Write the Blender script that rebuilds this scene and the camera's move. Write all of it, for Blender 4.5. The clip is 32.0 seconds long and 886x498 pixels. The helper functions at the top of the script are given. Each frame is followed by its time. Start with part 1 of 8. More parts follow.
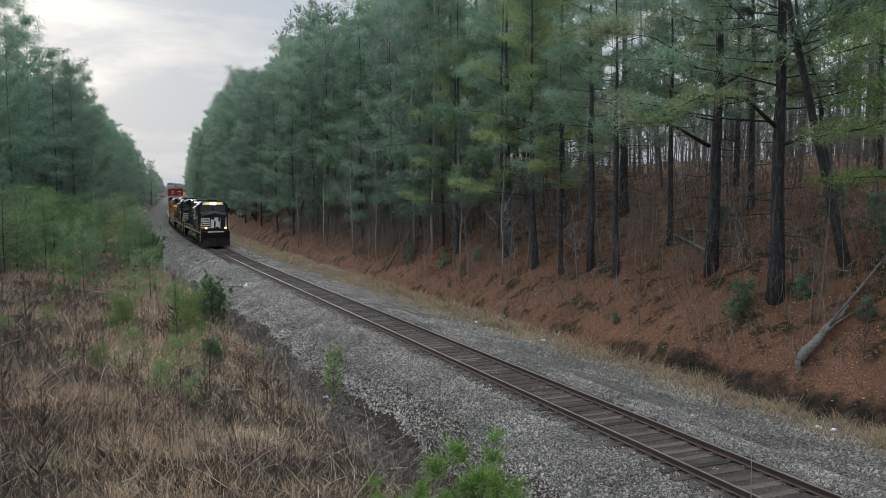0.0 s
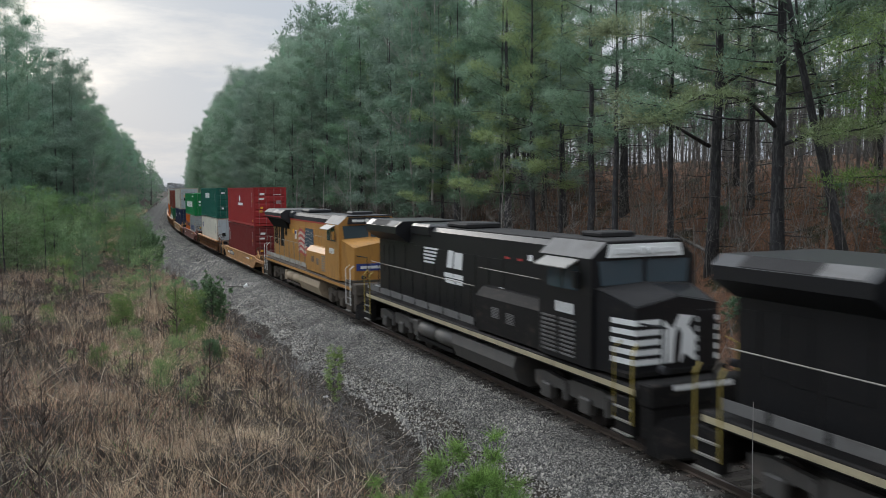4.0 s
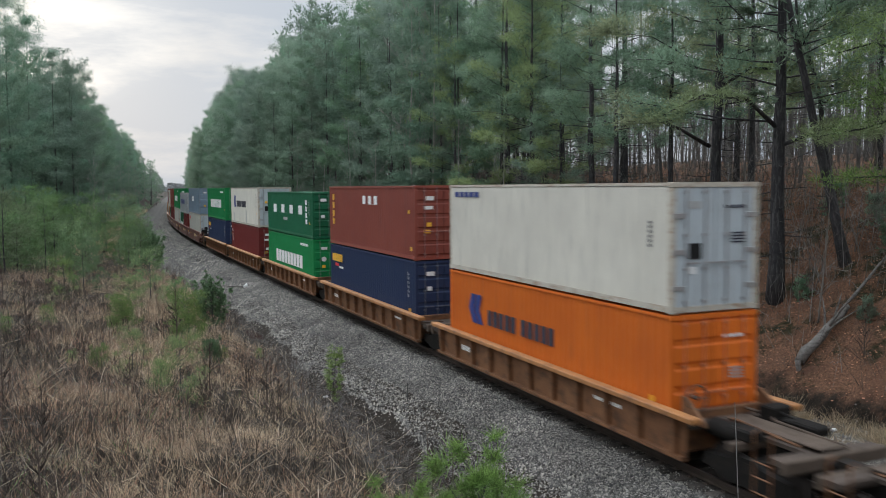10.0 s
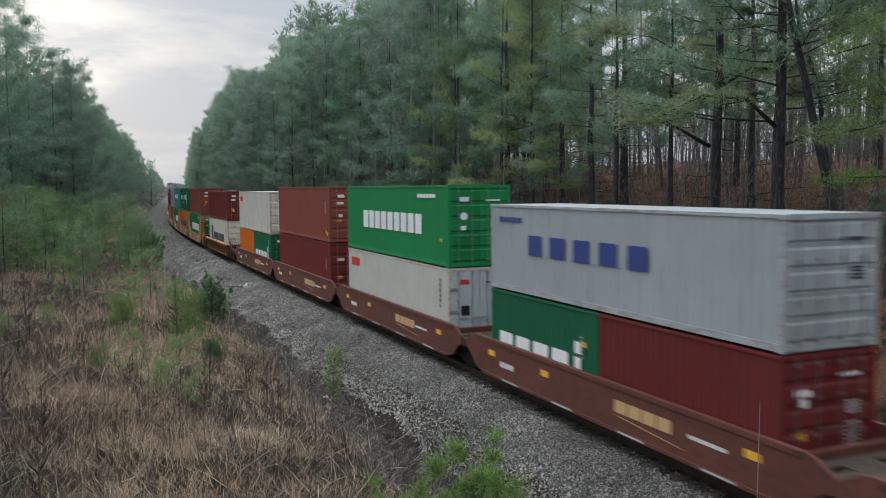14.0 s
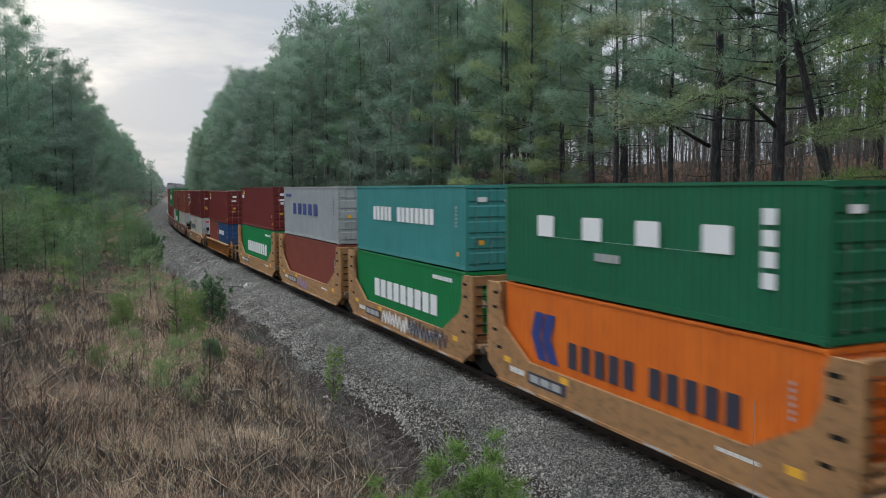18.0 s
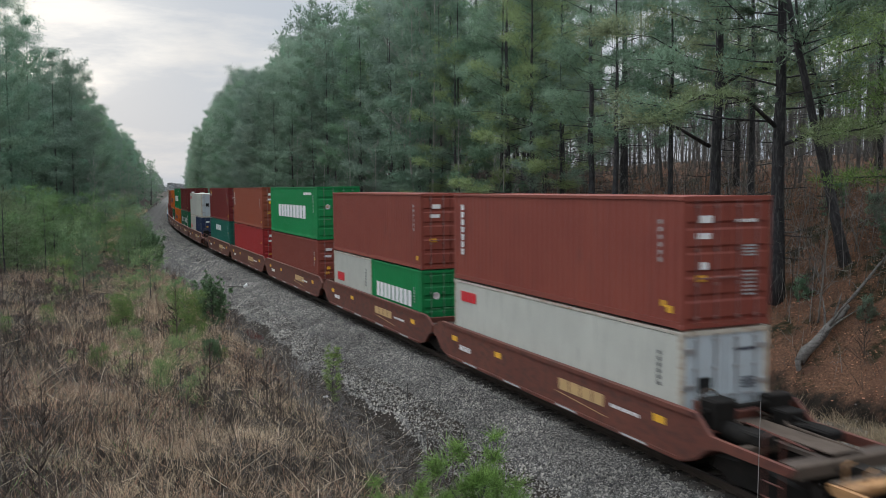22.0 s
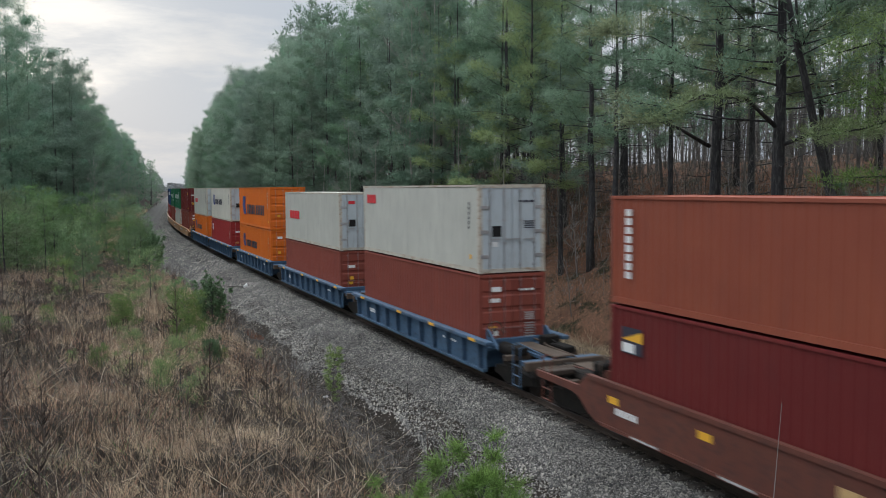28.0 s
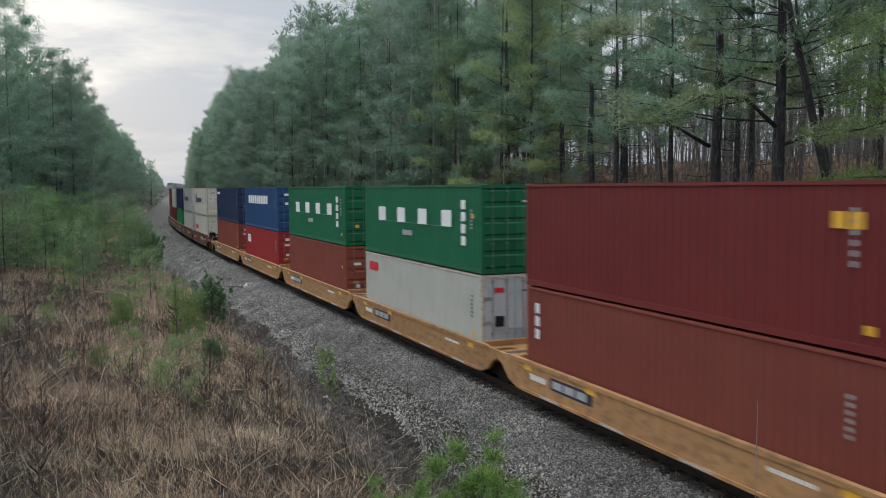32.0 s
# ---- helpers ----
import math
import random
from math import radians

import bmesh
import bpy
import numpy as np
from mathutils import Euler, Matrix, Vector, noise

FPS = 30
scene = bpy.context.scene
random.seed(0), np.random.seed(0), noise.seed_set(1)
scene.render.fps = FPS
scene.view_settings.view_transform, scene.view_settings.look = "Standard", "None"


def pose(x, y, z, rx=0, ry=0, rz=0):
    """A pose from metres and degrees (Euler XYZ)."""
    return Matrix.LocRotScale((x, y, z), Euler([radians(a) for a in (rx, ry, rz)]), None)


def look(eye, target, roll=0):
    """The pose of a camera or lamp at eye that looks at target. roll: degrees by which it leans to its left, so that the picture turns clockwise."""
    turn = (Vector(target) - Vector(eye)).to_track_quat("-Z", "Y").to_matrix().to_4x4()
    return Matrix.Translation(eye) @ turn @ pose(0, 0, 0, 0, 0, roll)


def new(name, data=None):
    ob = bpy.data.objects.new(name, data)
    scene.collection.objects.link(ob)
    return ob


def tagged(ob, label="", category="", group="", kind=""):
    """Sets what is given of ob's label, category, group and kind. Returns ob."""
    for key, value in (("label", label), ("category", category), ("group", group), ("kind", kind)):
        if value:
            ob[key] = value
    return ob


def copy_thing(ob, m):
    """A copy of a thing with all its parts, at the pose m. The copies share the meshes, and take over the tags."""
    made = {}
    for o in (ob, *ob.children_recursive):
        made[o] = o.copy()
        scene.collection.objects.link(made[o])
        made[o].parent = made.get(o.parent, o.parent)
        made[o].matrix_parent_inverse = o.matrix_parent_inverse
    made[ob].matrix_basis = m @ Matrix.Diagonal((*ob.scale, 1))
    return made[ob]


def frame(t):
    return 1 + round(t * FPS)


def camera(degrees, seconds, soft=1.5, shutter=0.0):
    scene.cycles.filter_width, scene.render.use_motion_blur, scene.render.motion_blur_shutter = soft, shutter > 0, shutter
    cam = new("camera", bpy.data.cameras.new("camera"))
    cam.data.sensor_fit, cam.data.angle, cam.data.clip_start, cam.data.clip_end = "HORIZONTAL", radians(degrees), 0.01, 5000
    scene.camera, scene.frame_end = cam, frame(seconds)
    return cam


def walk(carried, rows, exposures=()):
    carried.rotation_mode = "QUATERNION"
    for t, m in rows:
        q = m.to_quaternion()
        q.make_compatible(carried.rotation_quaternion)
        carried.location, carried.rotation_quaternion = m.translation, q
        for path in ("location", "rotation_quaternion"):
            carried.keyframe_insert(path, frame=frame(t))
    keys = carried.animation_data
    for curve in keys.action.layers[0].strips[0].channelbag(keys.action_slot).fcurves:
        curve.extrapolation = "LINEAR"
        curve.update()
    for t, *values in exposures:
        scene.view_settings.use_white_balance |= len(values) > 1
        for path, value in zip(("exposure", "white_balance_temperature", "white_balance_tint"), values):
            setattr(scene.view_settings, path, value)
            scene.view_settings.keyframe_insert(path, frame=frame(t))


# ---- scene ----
# camera: stands still beside and above the railway, looking up the line
cam = camera(54.29, 32.0, soft=0.9, shutter=0.28)
EYE = (0.0, 0.0, 6.232)
AIM = (0.0, math.cos(radians(4.134)), 6.232 - math.sin(radians(4.134)))
walk(cam, [(0.0, look(EYE, AIM, -0.485)), (32.0, look(EYE, AIM, -0.485))], exposures=[(0.0, 0.0, 6250, 9.5), (3.5, 0.0, 6250, 9.5), (5.5, 0.2, 6250, 9.5), (6.2, 0.22, 6250, 9.5), (7.0, 0.12, 6250, 9.5), (8.0, 0.1, 6250, 9.5), (10.0, 0.08, 6250, 9.5), (12.0, 0.0, 6250, 9.5), (32.0, 0.0, 6250, 9.5)])

# daylight: thin overcast, low sun behind cloud ahead and to the left
SUN_AZ, SUN_EL = radians(-25.0), radians(14.0)
world = bpy.data.worlds.new("overcast_sky")
scene.world = world
world.use_nodes = True
wn, wl = world.node_tree.nodes, world.node_tree.links
wn.clear()
w_out = wn.new("ShaderNodeOutputWorld")
w_bg = wn.new("ShaderNodeBackground")
w_sky = wn.new("ShaderNodeTexSky")
w_sky.sky_type, w_sky.sun_disc = "NISHITA", False
w_sky.sun_elevation, w_sky.sun_rotation = SUN_EL, SUN_AZ
w_sky.air_density, w_sky.dust_density = 1.0, 3.0
w_tc = wn.new("ShaderNodeTexCoord")
w_map = wn.new("ShaderNodeMapping")
w_map.inputs["Scale"].default_value = (1.3, 1.3, 5.5)
w_map.inputs["Rotation"].default_value = (0.0, 0.12, 0.3)
w_n = wn.new("ShaderNodeTexNoise")
w_n.inputs["Scale"].default_value, w_n.inputs["Detail"].default_value, w_n.inputs["Roughness"].default_value = 3.2, 7.0, 0.6
w_ramp = wn.new("ShaderNodeValToRGB")
w_ramp.color_ramp.elements[0].position, w_ramp.color_ramp.elements[0].color = 0.41, (5.9, 6.6, 7.5, 1)
w_ramp.color_ramp.elements[1].position, w_ramp.color_ramp.elements[1].color = 0.60, (8.3, 8.45, 8.6, 1)
w_mix = wn.new("ShaderNodeMix")
w_mix.data_type = "RGBA"
w_mix.inputs["Factor"].default_value = 0.96
w_bg.inputs["Strength"].default_value = 0.088
# the brighter veil of cloud round the hidden sun
w_dot = wn.new("ShaderNodeVectorMath")
w_dot.operation = "DOT_PRODUCT"
w_dot.inputs[1].default_value = (math.sin(radians(-26.5)) * math.cos(radians(12)), math.cos(radians(-26.5)) * math.cos(radians(12)), math.sin(radians(12)))
w_glow = wn.new("ShaderNodeMapRange")
w_glow.interpolation_type = "SMOOTHERSTEP"
w_glow.inputs["From Min"].default_value, w_glow.inputs["From Max"].default_value = 0.977, 1.0
w_glow.inputs["To Min"].default_value, w_glow.inputs["To Max"].default_value = 0.0, 1.0
w_add = wn.new("ShaderNodeMix")
w_add.data_type, w_add.blend_type = "RGBA", "ADD"
w_add.inputs["B"].default_value = (2.5, 2.3, 1.9, 1)
wl.new(w_tc.outputs["Generated"], w_map.inputs["Vector"])
wl.new(w_map.outputs["Vector"], w_n.inputs["Vector"])
wl.new(w_n.outputs["Fac"], w_ramp.inputs["Fac"])
wl.new(w_sky.outputs["Color"], w_mix.inputs["A"])
wl.new(w_ramp.outputs["Color"], w_mix.inputs["B"])
wl.new(w_tc.outputs["Generated"], w_dot.inputs[0])
wl.new(w_dot.outputs["Value"], w_glow.inputs["Value"])
w_patch = wn.new("ShaderNodeMapRange")
w_patch.inputs["From Min"].default_value, w_patch.inputs["From Max"].default_value = 0.36, 0.6
w_patch.inputs["To Min"].default_value, w_patch.inputs["To Max"].default_value = 0.25, 1.25
w_mul = wn.new("ShaderNodeMath")
w_mul.operation = "MULTIPLY"
wl.new(w_n.outputs["Fac"], w_patch.inputs["Value"])
wl.new(w_patch.outputs["Result"], w_mul.inputs[0])
wl.new(w_glow.outputs["Result"], w_mul.inputs[1])
wl.new(w_mul.outputs[0], w_add.inputs["Factor"])
wl.new(w_mix.outputs["Result"], w_add.inputs["A"])
# overcast skies grow about three times brighter from the horizon to overhead
w_sep = wn.new("ShaderNodeSeparateXYZ")
w_up = wn.new("ShaderNodeMapRange")
w_up.inputs["From Min"].default_value, w_up.inputs["From Max"].default_value = 0.22, 0.95
w_up.inputs["To Min"].default_value, w_up.inputs["To Max"].default_value = 0.92, 4.7
w_lift = wn.new("ShaderNodeVectorMath")
w_lift.operation = "SCALE"
wl.new(w_tc.outputs["Generated"], w_sep.inputs["Vector"])
wl.new(w_sep.outputs["Z"], w_up.inputs["Value"])
wl.new(w_add.outputs["Result"], w_lift.inputs[0])
w_half = wn.new("ShaderNodeMapRange")
w_half.inputs["From Min"].default_value, w_half.inputs["From Max"].default_value = -0.9, 0.8
w_half.inputs["To Min"].default_value, w_half.inputs["To Max"].default_value = 0.5, 1.0
w_both = wn.new("ShaderNodeMath")
w_both.operation = "MULTIPLY"
wl.new(w_dot.outputs["Value"], w_half.inputs["Value"])
wl.new(w_up.outputs["Result"], w_both.inputs[0])
wl.new(w_half.outputs["Result"], w_both.inputs[1])
wl.new(w_both.outputs[0], w_lift.inputs["Scale"])
wl.new(w_lift.outputs["Vector"], w_bg.inputs["Color"])
wl.new(w_bg.outputs["Background"], w_out.inputs["Surface"])

sun_data = bpy.data.lights.new("sun", "SUN")
sun_data.energy, sun_data.angle, sun_data.color = 1.1, radians(18), (1.0, 0.93, 0.84)
sun = new("sun", sun_data)
sun.matrix_world = look((0, 0, 60), (60 * -math.sin(SUN_AZ) * math.cos(SUN_EL), -60 * math.cos(SUN_AZ) * math.cos(SUN_EL), 60 - 60 * math.sin(SUN_EL)))


# ---- materials ----
def pbr(name, color, rough=0.7, metal=0.0, var=0.18, scale=2.0, dirt=None, amount=0.0, streak=(1, 1, 1), bump=0.15, fine=60.0,
        rand=0.0, island=0.0, translucent=0.0, tint=0.0):
    """A procedural surface: two scales of tone, dirt with its own shape, and fine relief."""
    m = bpy.data.materials.new(name)
    m.use_nodes = True
    n, l = m.node_tree.nodes, m.node_tree.links
    b = n["Principled BSDF"]
    b.inputs["Roughness"].default_value, b.inputs["Metallic"].default_value = rough, metal
    b.inputs["Specular IOR Level"].default_value = 0.12 if rough >= 0.68 and metal == 0 else 0.5
    tc = n.new("ShaderNodeTexCoord")
    big = n.new("ShaderNodeTexNoise")
    big.inputs["Scale"].default_value, big.inputs["Detail"].default_value = scale, 4.0
    l.new(tc.outputs["Object"], big.inputs["Vector"])
    small = n.new("ShaderNodeTexNoise")
    small.inputs["Scale"].default_value, small.inputs["Detail"].default_value = fine, 3.0
    l.new(tc.outputs["Object"], small.inputs["Vector"])
    mx = n.new("ShaderNodeMix")
    mx.data_type = "RGBA"
    mx.inputs["A"].default_value = (*[c * (1 - var) for c in color], 1)
    mx.inputs["B"].default_value = (*[min(1, c * (1 + var)) for c in color], 1)
    ad = n.new("ShaderNodeMath")
    ad.operation = "ADD"
    sc = n.new("ShaderNodeMath")
    sc.operation, sc.inputs[1].default_value = "MULTIPLY_ADD", 0.6
    sc.inputs[2].default_value = -0.3
    l.new(small.outputs["Fac"], sc.inputs[0])
    l.new(big.outputs["Fac"], ad.inputs[0])
    l.new(sc.outputs[0], ad.inputs[1])
    l.new(ad.outputs[0], mx.inputs["Factor"])
    out = mx.outputs["Result"]
    if rand or island:
        src = n.new("ShaderNodeNewGeometry").outputs["Random Per Island"] if island else n.new("ShaderNodeObjectInfo").outputs["Random"]
        amt = island or rand
        mr = n.new("ShaderNodeMapRange")
        mr.inputs["To Min"].default_value, mr.inputs["To Max"].default_value = 1 - amt, 1 + amt
        l.new(src, mr.inputs["Value"])
        hv = n.new("ShaderNodeHueSaturation")
        l.new(mr.outputs["Result"], hv.inputs["Value"])
        mh = n.new("ShaderNodeMapRange")
        mh.inputs["To Min"].default_value, mh.inputs["To Max"].default_value = 0.5 - 0.035 * amt, 0.5 + 0.035 * amt
        l.new(big.outputs["Fac"], mh.inputs["Value"])
        l.new(mh.outputs["Result"], hv.inputs["Hue"])
        l.new(out, hv.inputs["Color"])
        out = hv.outputs["Color"]
    if tint:
        # each plant has a hue, depth and tone of its own
        oi = n.new("ShaderNodeObjectInfo")
        ht = n.new("ShaderNodeHueSaturation")
        for key, lo, hi, k in (("Hue", 0.5 - 0.055 * tint, 0.5 + 0.006 * tint, 1.0), ("Value", 1 - 0.32 * tint, 1 + 0.32 * tint, 7.31), ("Saturation", 1 - 0.4 * tint, 1 + 0.15 * tint, 13.7)):
            mk = n.new("ShaderNodeMath")
            mk.operation, mk.inputs[1].default_value = "MULTIPLY", k
            fr = n.new("ShaderNodeMath")
            fr.operation = "FRACT"
            mq = n.new("ShaderNodeMapRange")
            mq.inputs["To Min"].default_value, mq.inputs["To Max"].default_value = lo, hi
            l.new(oi.outputs["Random"], mk.inputs[0])
            l.new(mk.outputs[0], fr.inputs[0])
            l.new(fr.outputs[0], mq.inputs["Value"])
            l.new(mq.outputs["Result"], ht.inputs[key])
        l.new(out, ht.inputs["Color"])
        out = ht.outputs["Color"]
    if dirt:
        mp = n.new("ShaderNodeMapping")
        mp.inputs["Scale"].default_value = streak
        l.new(tc.outputs["Object"], mp.inputs["Vector"])
        dn = n.new("ShaderNodeTexNoise")
        dn.inputs["Scale"].default_value, dn.inputs["Detail"].default_value, dn.inputs["Roughness"].default_value = 2.2, 6.0, 0.65
        l.new(mp.outputs["Vector"], dn.inputs["Vector"])
        rp = n.new("ShaderNodeMapRange")
        rp.inputs["From Min"].default_value, rp.inputs["From Max"].default_value = 0.62 - 0.3 * amount, 0.82 - 0.2 * amount
        rp.inputs["To Max"].default_value = min(1.0, 0.35 + amount)
        l.new(dn.outputs["Fac"], rp.inputs["Value"])
        md = n.new("ShaderNodeMix")
        md.data_type = "RGBA"
        md.inputs["B"].default_value = (*dirt, 1)
        l.new(rp.outputs["Result"], md.inputs["Factor"])
        l.new(out, md.inputs["A"])
        out = md.outputs["Result"]
    l.new(out, b.inputs["Base Color"])
    if bump:
        bp = n.new("ShaderNodeBump")
        bp.inputs["Strength"].default_value, bp.inputs["Distance"].default_value = bump, 0.02
        l.new(small.outputs["Fac"], bp.inputs["Height"])
        l.new(bp.outputs["Normal"], b.inputs["Normal"])
    if translucent:
        tr = n.new("ShaderNodeBsdfTranslucent")
        br = n.new("ShaderNodeVectorMath")
        br.operation = "SCALE"
        br.inputs["Scale"].default_value = 2.7
        l.new(out, br.inputs[0])
        l.new(br.outputs["Vector"], tr.inputs["Color"])
        ms = n.new("ShaderNodeMixShader")
        ms.inputs["Fac"].default_value = translucent
        o = n["Material Output"]
        l.new(b.outputs["BSDF"], ms.inputs[1])
        l.new(tr.outputs["BSDF"], ms.inputs[2])
        l.new(ms.outputs["Shader"], o.inputs["Surface"])
    return m


def glow(name, color, strength):
    m = bpy.data.materials.new(name)
    m.use_nodes = True
    b = m.node_tree.nodes["Principled BSDF"]
    b.inputs["Base Color"].default_value = (*color, 1)
    b.inputs["Emission Color"].default_value = (*color, 1)
    b.inputs["Emission Strength"].default_value = strength
    return m


M = {
    "steel_rail": pbr("rail_steel", (0.052, 0.036, 0.027), 0.8, 0.1, 0.3, 3, (0.08, 0.046, 0.03), 0.3),
    "rail_head": pbr("polished_rail_head", (0.12, 0.105, 0.094), 0.45, 0.6, 0.2, 8),
    "tie": pbr("weathered_tie_wood", (0.062, 0.054, 0.047), 0.92, 0, 0.45, 3, (0.028, 0.024, 0.021), 0.45, (3, 14, 3), 0.7, 30, rand=0.6),
    "bark": pbr("pine_bark", (0.05, 0.049, 0.051), 0.95, 0, 0.5, 5, (0.15, 0.142, 0.138), 0.45, (5, 5, 0.9), 1.0, 14, rand=0.3),
    "bark_grey": pbr("hardwood_bark", (0.235, 0.224, 0.213), 0.95, 0, 0.3, 4, (0.08, 0.075, 0.07), 0.2, bump=0.4, rand=0.35),
    "twig_pale": pbr("pale_twigs", (0.30, 0.28, 0.26), 0.9, 0, 0.2, 4, rand=0.2),
    "needle": pbr("pine_needles", (0.102, 0.160, 0.106), 0.7, 0, 0.35, 0.6, bump=0, island=0.3, translucent=0.45, tint=0.7),
    "needle_warm": pbr("warm_pine_needles", (0.128, 0.176, 0.09), 0.7, 0, 0.35, 0.6, bump=0, island=0.3, translucent=0.45, tint=0.6),
    "needle_young": pbr("young_pine_needles", (0.105, 0.158, 0.056), 0.7, 0, 0.3, 0.8, bump=0, island=0.55, translucent=0.35, tint=0.4),
    "needle_bright": pbr("bright_pine_needles", (0.10, 0.165, 0.045), 0.7, 0, 0.3, 0.8, bump=0, island=0.55, translucent=0.35),
    "needle_bush": pbr("bushy_pine_needles", (0.088, 0.150, 0.062), 0.7, 0, 0.5, 0.5, bump=0, island=0.5, translucent=0.35, tint=0.7),
    # greyer, bluer and evener than the nearer needles: haze put into the colour
    "needle_hazed": pbr("far_pine_needles", (0.088, 0.134, 0.097), 0.8, 0, 0.35, 0.35, bump=0, island=0.14, translucent=0.5, tint=0.8),
    "cedar": pbr("cedar_foliage", (0.06, 0.095, 0.05), 0.8, 0, 0.3, 1, bump=0, island=0.45, translucent=0.5),
    "straw": pbr("dry_grass", (0.335, 0.258, 0.182), 0.9, 0, 0.4, 0.35, bump=0, island=0.8, translucent=0.3),
    "pale_stem": pbr("bleached_stems", (0.46, 0.39, 0.30), 0.9, 0, 0.3, 0.5, bump=0, island=0.5, translucent=0.2),
    "verge": pbr("trampled_verge_grass", (0.25, 0.20, 0.138), 0.9, 0, 0.35, 0.5, bump=0, island=0.65, translucent=0.3),
    "twig_grey": pbr("grey_twigs", (0.19, 0.178, 0.165), 0.9, 0, 0.3, 0.6, bump=0, island=0.6),
    "russet": pbr("russet_dry_grass", (0.235, 0.142, 0.096), 0.9, 0, 0.25, 0.6, bump=0, island=0.7, translucent=0.3),
    "brush": pbr("dry_brush_stems", (0.085, 0.067, 0.055), 0.9, 0, 0.25, 0.7, bump=0, island=0.8),
    "cane": pbr("bare_canes", (0.152, 0.138, 0.123), 0.9, 0, 0.3, 0.6, bump=0, island=0.8),
    "weed_leaf": pbr("olive_weed_leaves", (0.10, 0.115, 0.045), 0.6, 0, 0.3, 0.8, bump=0, island=0.6, translucent=0.25),
    "leaf": pbr("fallen_leaves", (0.26, 0.13, 0.078), 0.85, 0, 0.3, 0.7, bump=0, island=0.65),
    "deadwood": pbr("bleached_deadwood", (0.17, 0.158, 0.145), 0.9, 0, 0.4, 4, (0.045, 0.035, 0.028), 0.5, (2, 2, 5), 0.8, 25),
    "water": pbr("ditch_water", (0.03, 0.025, 0.018), 0.08, 0, 0.3, 1, bump=0.05, fine=4),
}


def ballast_material():
    """Crushed stone: cells of differing grey with dark joints between them."""
    m = bpy.data.materials.new("crushed_stone_bed")
    m.use_nodes = True
    n, l = m.node_tree.nodes, m.node_tree.links
    b = n["Principled BSDF"]
    b.inputs["Roughness"].default_value, b.inputs["Specular IOR Level"].default_value = 0.95, 0.12
    tc = n.new("ShaderNodeTexCoord")
    v = n.new("ShaderNodeTexVoronoi")
    v.inputs["Scale"].default_value = 20.0
    l.new(tc.outputs["Object"], v.inputs["Vector"])
    e = n.new("ShaderNodeTexVoronoi")
    e.feature = "DISTANCE_TO_EDGE"
    e.inputs["Scale"].default_value = 20.0
    l.new(tc.outputs["Object"], e.inputs["Vector"])
    sp = n.new("ShaderNodeSeparateColor")
    l.new(v.outputs["Color"], sp.inputs["Color"])
    r = n.new("ShaderNodeValToRGB")
    r.color_ramp.elements[0].color, r.color_ramp.elements[1].color = (0.045, 0.043, 0.04, 1), (0.34, 0.322, 0.29, 1)
    l.new(sp.outputs["Red"], r.inputs["Fac"])
    k = n.new("ShaderNodeMapRange")
    k.inputs["From Max"].default_value = 0.16
    l.new(e.outputs["Distance"], k.inputs["Value"])
    g = n.new("ShaderNodeTexNoise")
    g.inputs["Scale"].default_value = 0.5
    l.new(tc.outputs["Object"], g.inputs["Vector"])
    mg = n.new("ShaderNodeMapRange")
    mg.inputs["From Min"].default_value, mg.inputs["From Max"].default_value = 0.3, 0.7
    mg.inputs["To Min"].default_value, mg.inputs["To Max"].default_value = 0.7, 1.15
    l.new(g.outputs["Fac"], mg.inputs["Value"])
    mu = n.new("ShaderNodeMath")
    mu.operation = "MULTIPLY"
    l.new(k.outputs["Result"], mu.inputs[0])
    l.new(mg.outputs["Result"], mu.inputs[1])
    x = n.new("ShaderNodeMix")
    x.data_type = "RGBA"
    x.inputs["A"].default_value = (0.02, 0.019, 0.018, 1)
    l.new(mu.outputs[0], x.inputs["Factor"])
    l.new(r.outputs["Color"], x.inputs["B"])
    l.new(x.outputs["Result"], b.inputs["Base Color"])
    bp = n.new("ShaderNodeBump")
    bp.inputs["Strength"].default_value, bp.inputs["Distance"].default_value = 1.0, 0.05
    l.new(k.outputs["Result"], bp.inputs["Height"])
    l.new(bp.outputs["Normal"], b.inputs["Normal"])
    return m


def stone_material(name, dark, mid, pale):
    """Broken stone: each piece somewhere between dark blue-grey and pale granite."""
    m = bpy.data.materials.new(name)
    m.use_nodes = True
    n, l = m.node_tree.nodes, m.node_tree.links
    b = n["Principled BSDF"]
    b.inputs["Roughness"].default_value, b.inputs["Specular IOR Level"].default_value = 0.9, 0.15
    g = n.new("ShaderNodeNewGeometry")
    r = n.new("ShaderNodeValToRGB")
    r.color_ramp.elements.new(0.45)
    for e, (p, c) in zip(r.color_ramp.elements, ((0.0, dark), (0.55, mid), (1.0, pale))):
        e.position, e.color = p, (*c, 1)
    l.new(g.outputs["Random Per Island"], r.inputs["Fac"])
    tc = n.new("ShaderNodeTexCoord")
    q = n.new("ShaderNodeTexNoise")
    q.inputs["Scale"].default_value, q.inputs["Detail"].default_value = 0.5, 6.0
    l.new(tc.outputs["Object"], q.inputs["Vector"])
    mr = n.new("ShaderNodeMapRange")
    mr.inputs["From Min"].default_value, mr.inputs["From Max"].default_value = 0.32, 0.68
    mr.inputs["To Min"].default_value, mr.inputs["To Max"].default_value = 0.62, 1.3
    l.new(q.outputs["Fac"], mr.inputs["Value"])
    v = n.new("ShaderNodeVectorMath")
    v.operation = "SCALE"
    l.new(r.outputs["Color"], v.inputs[0])
    l.new(mr.outputs["Result"], v.inputs["Scale"])
    l.new(v.outputs["Vector"], b.inputs["Base Color"])
    return m


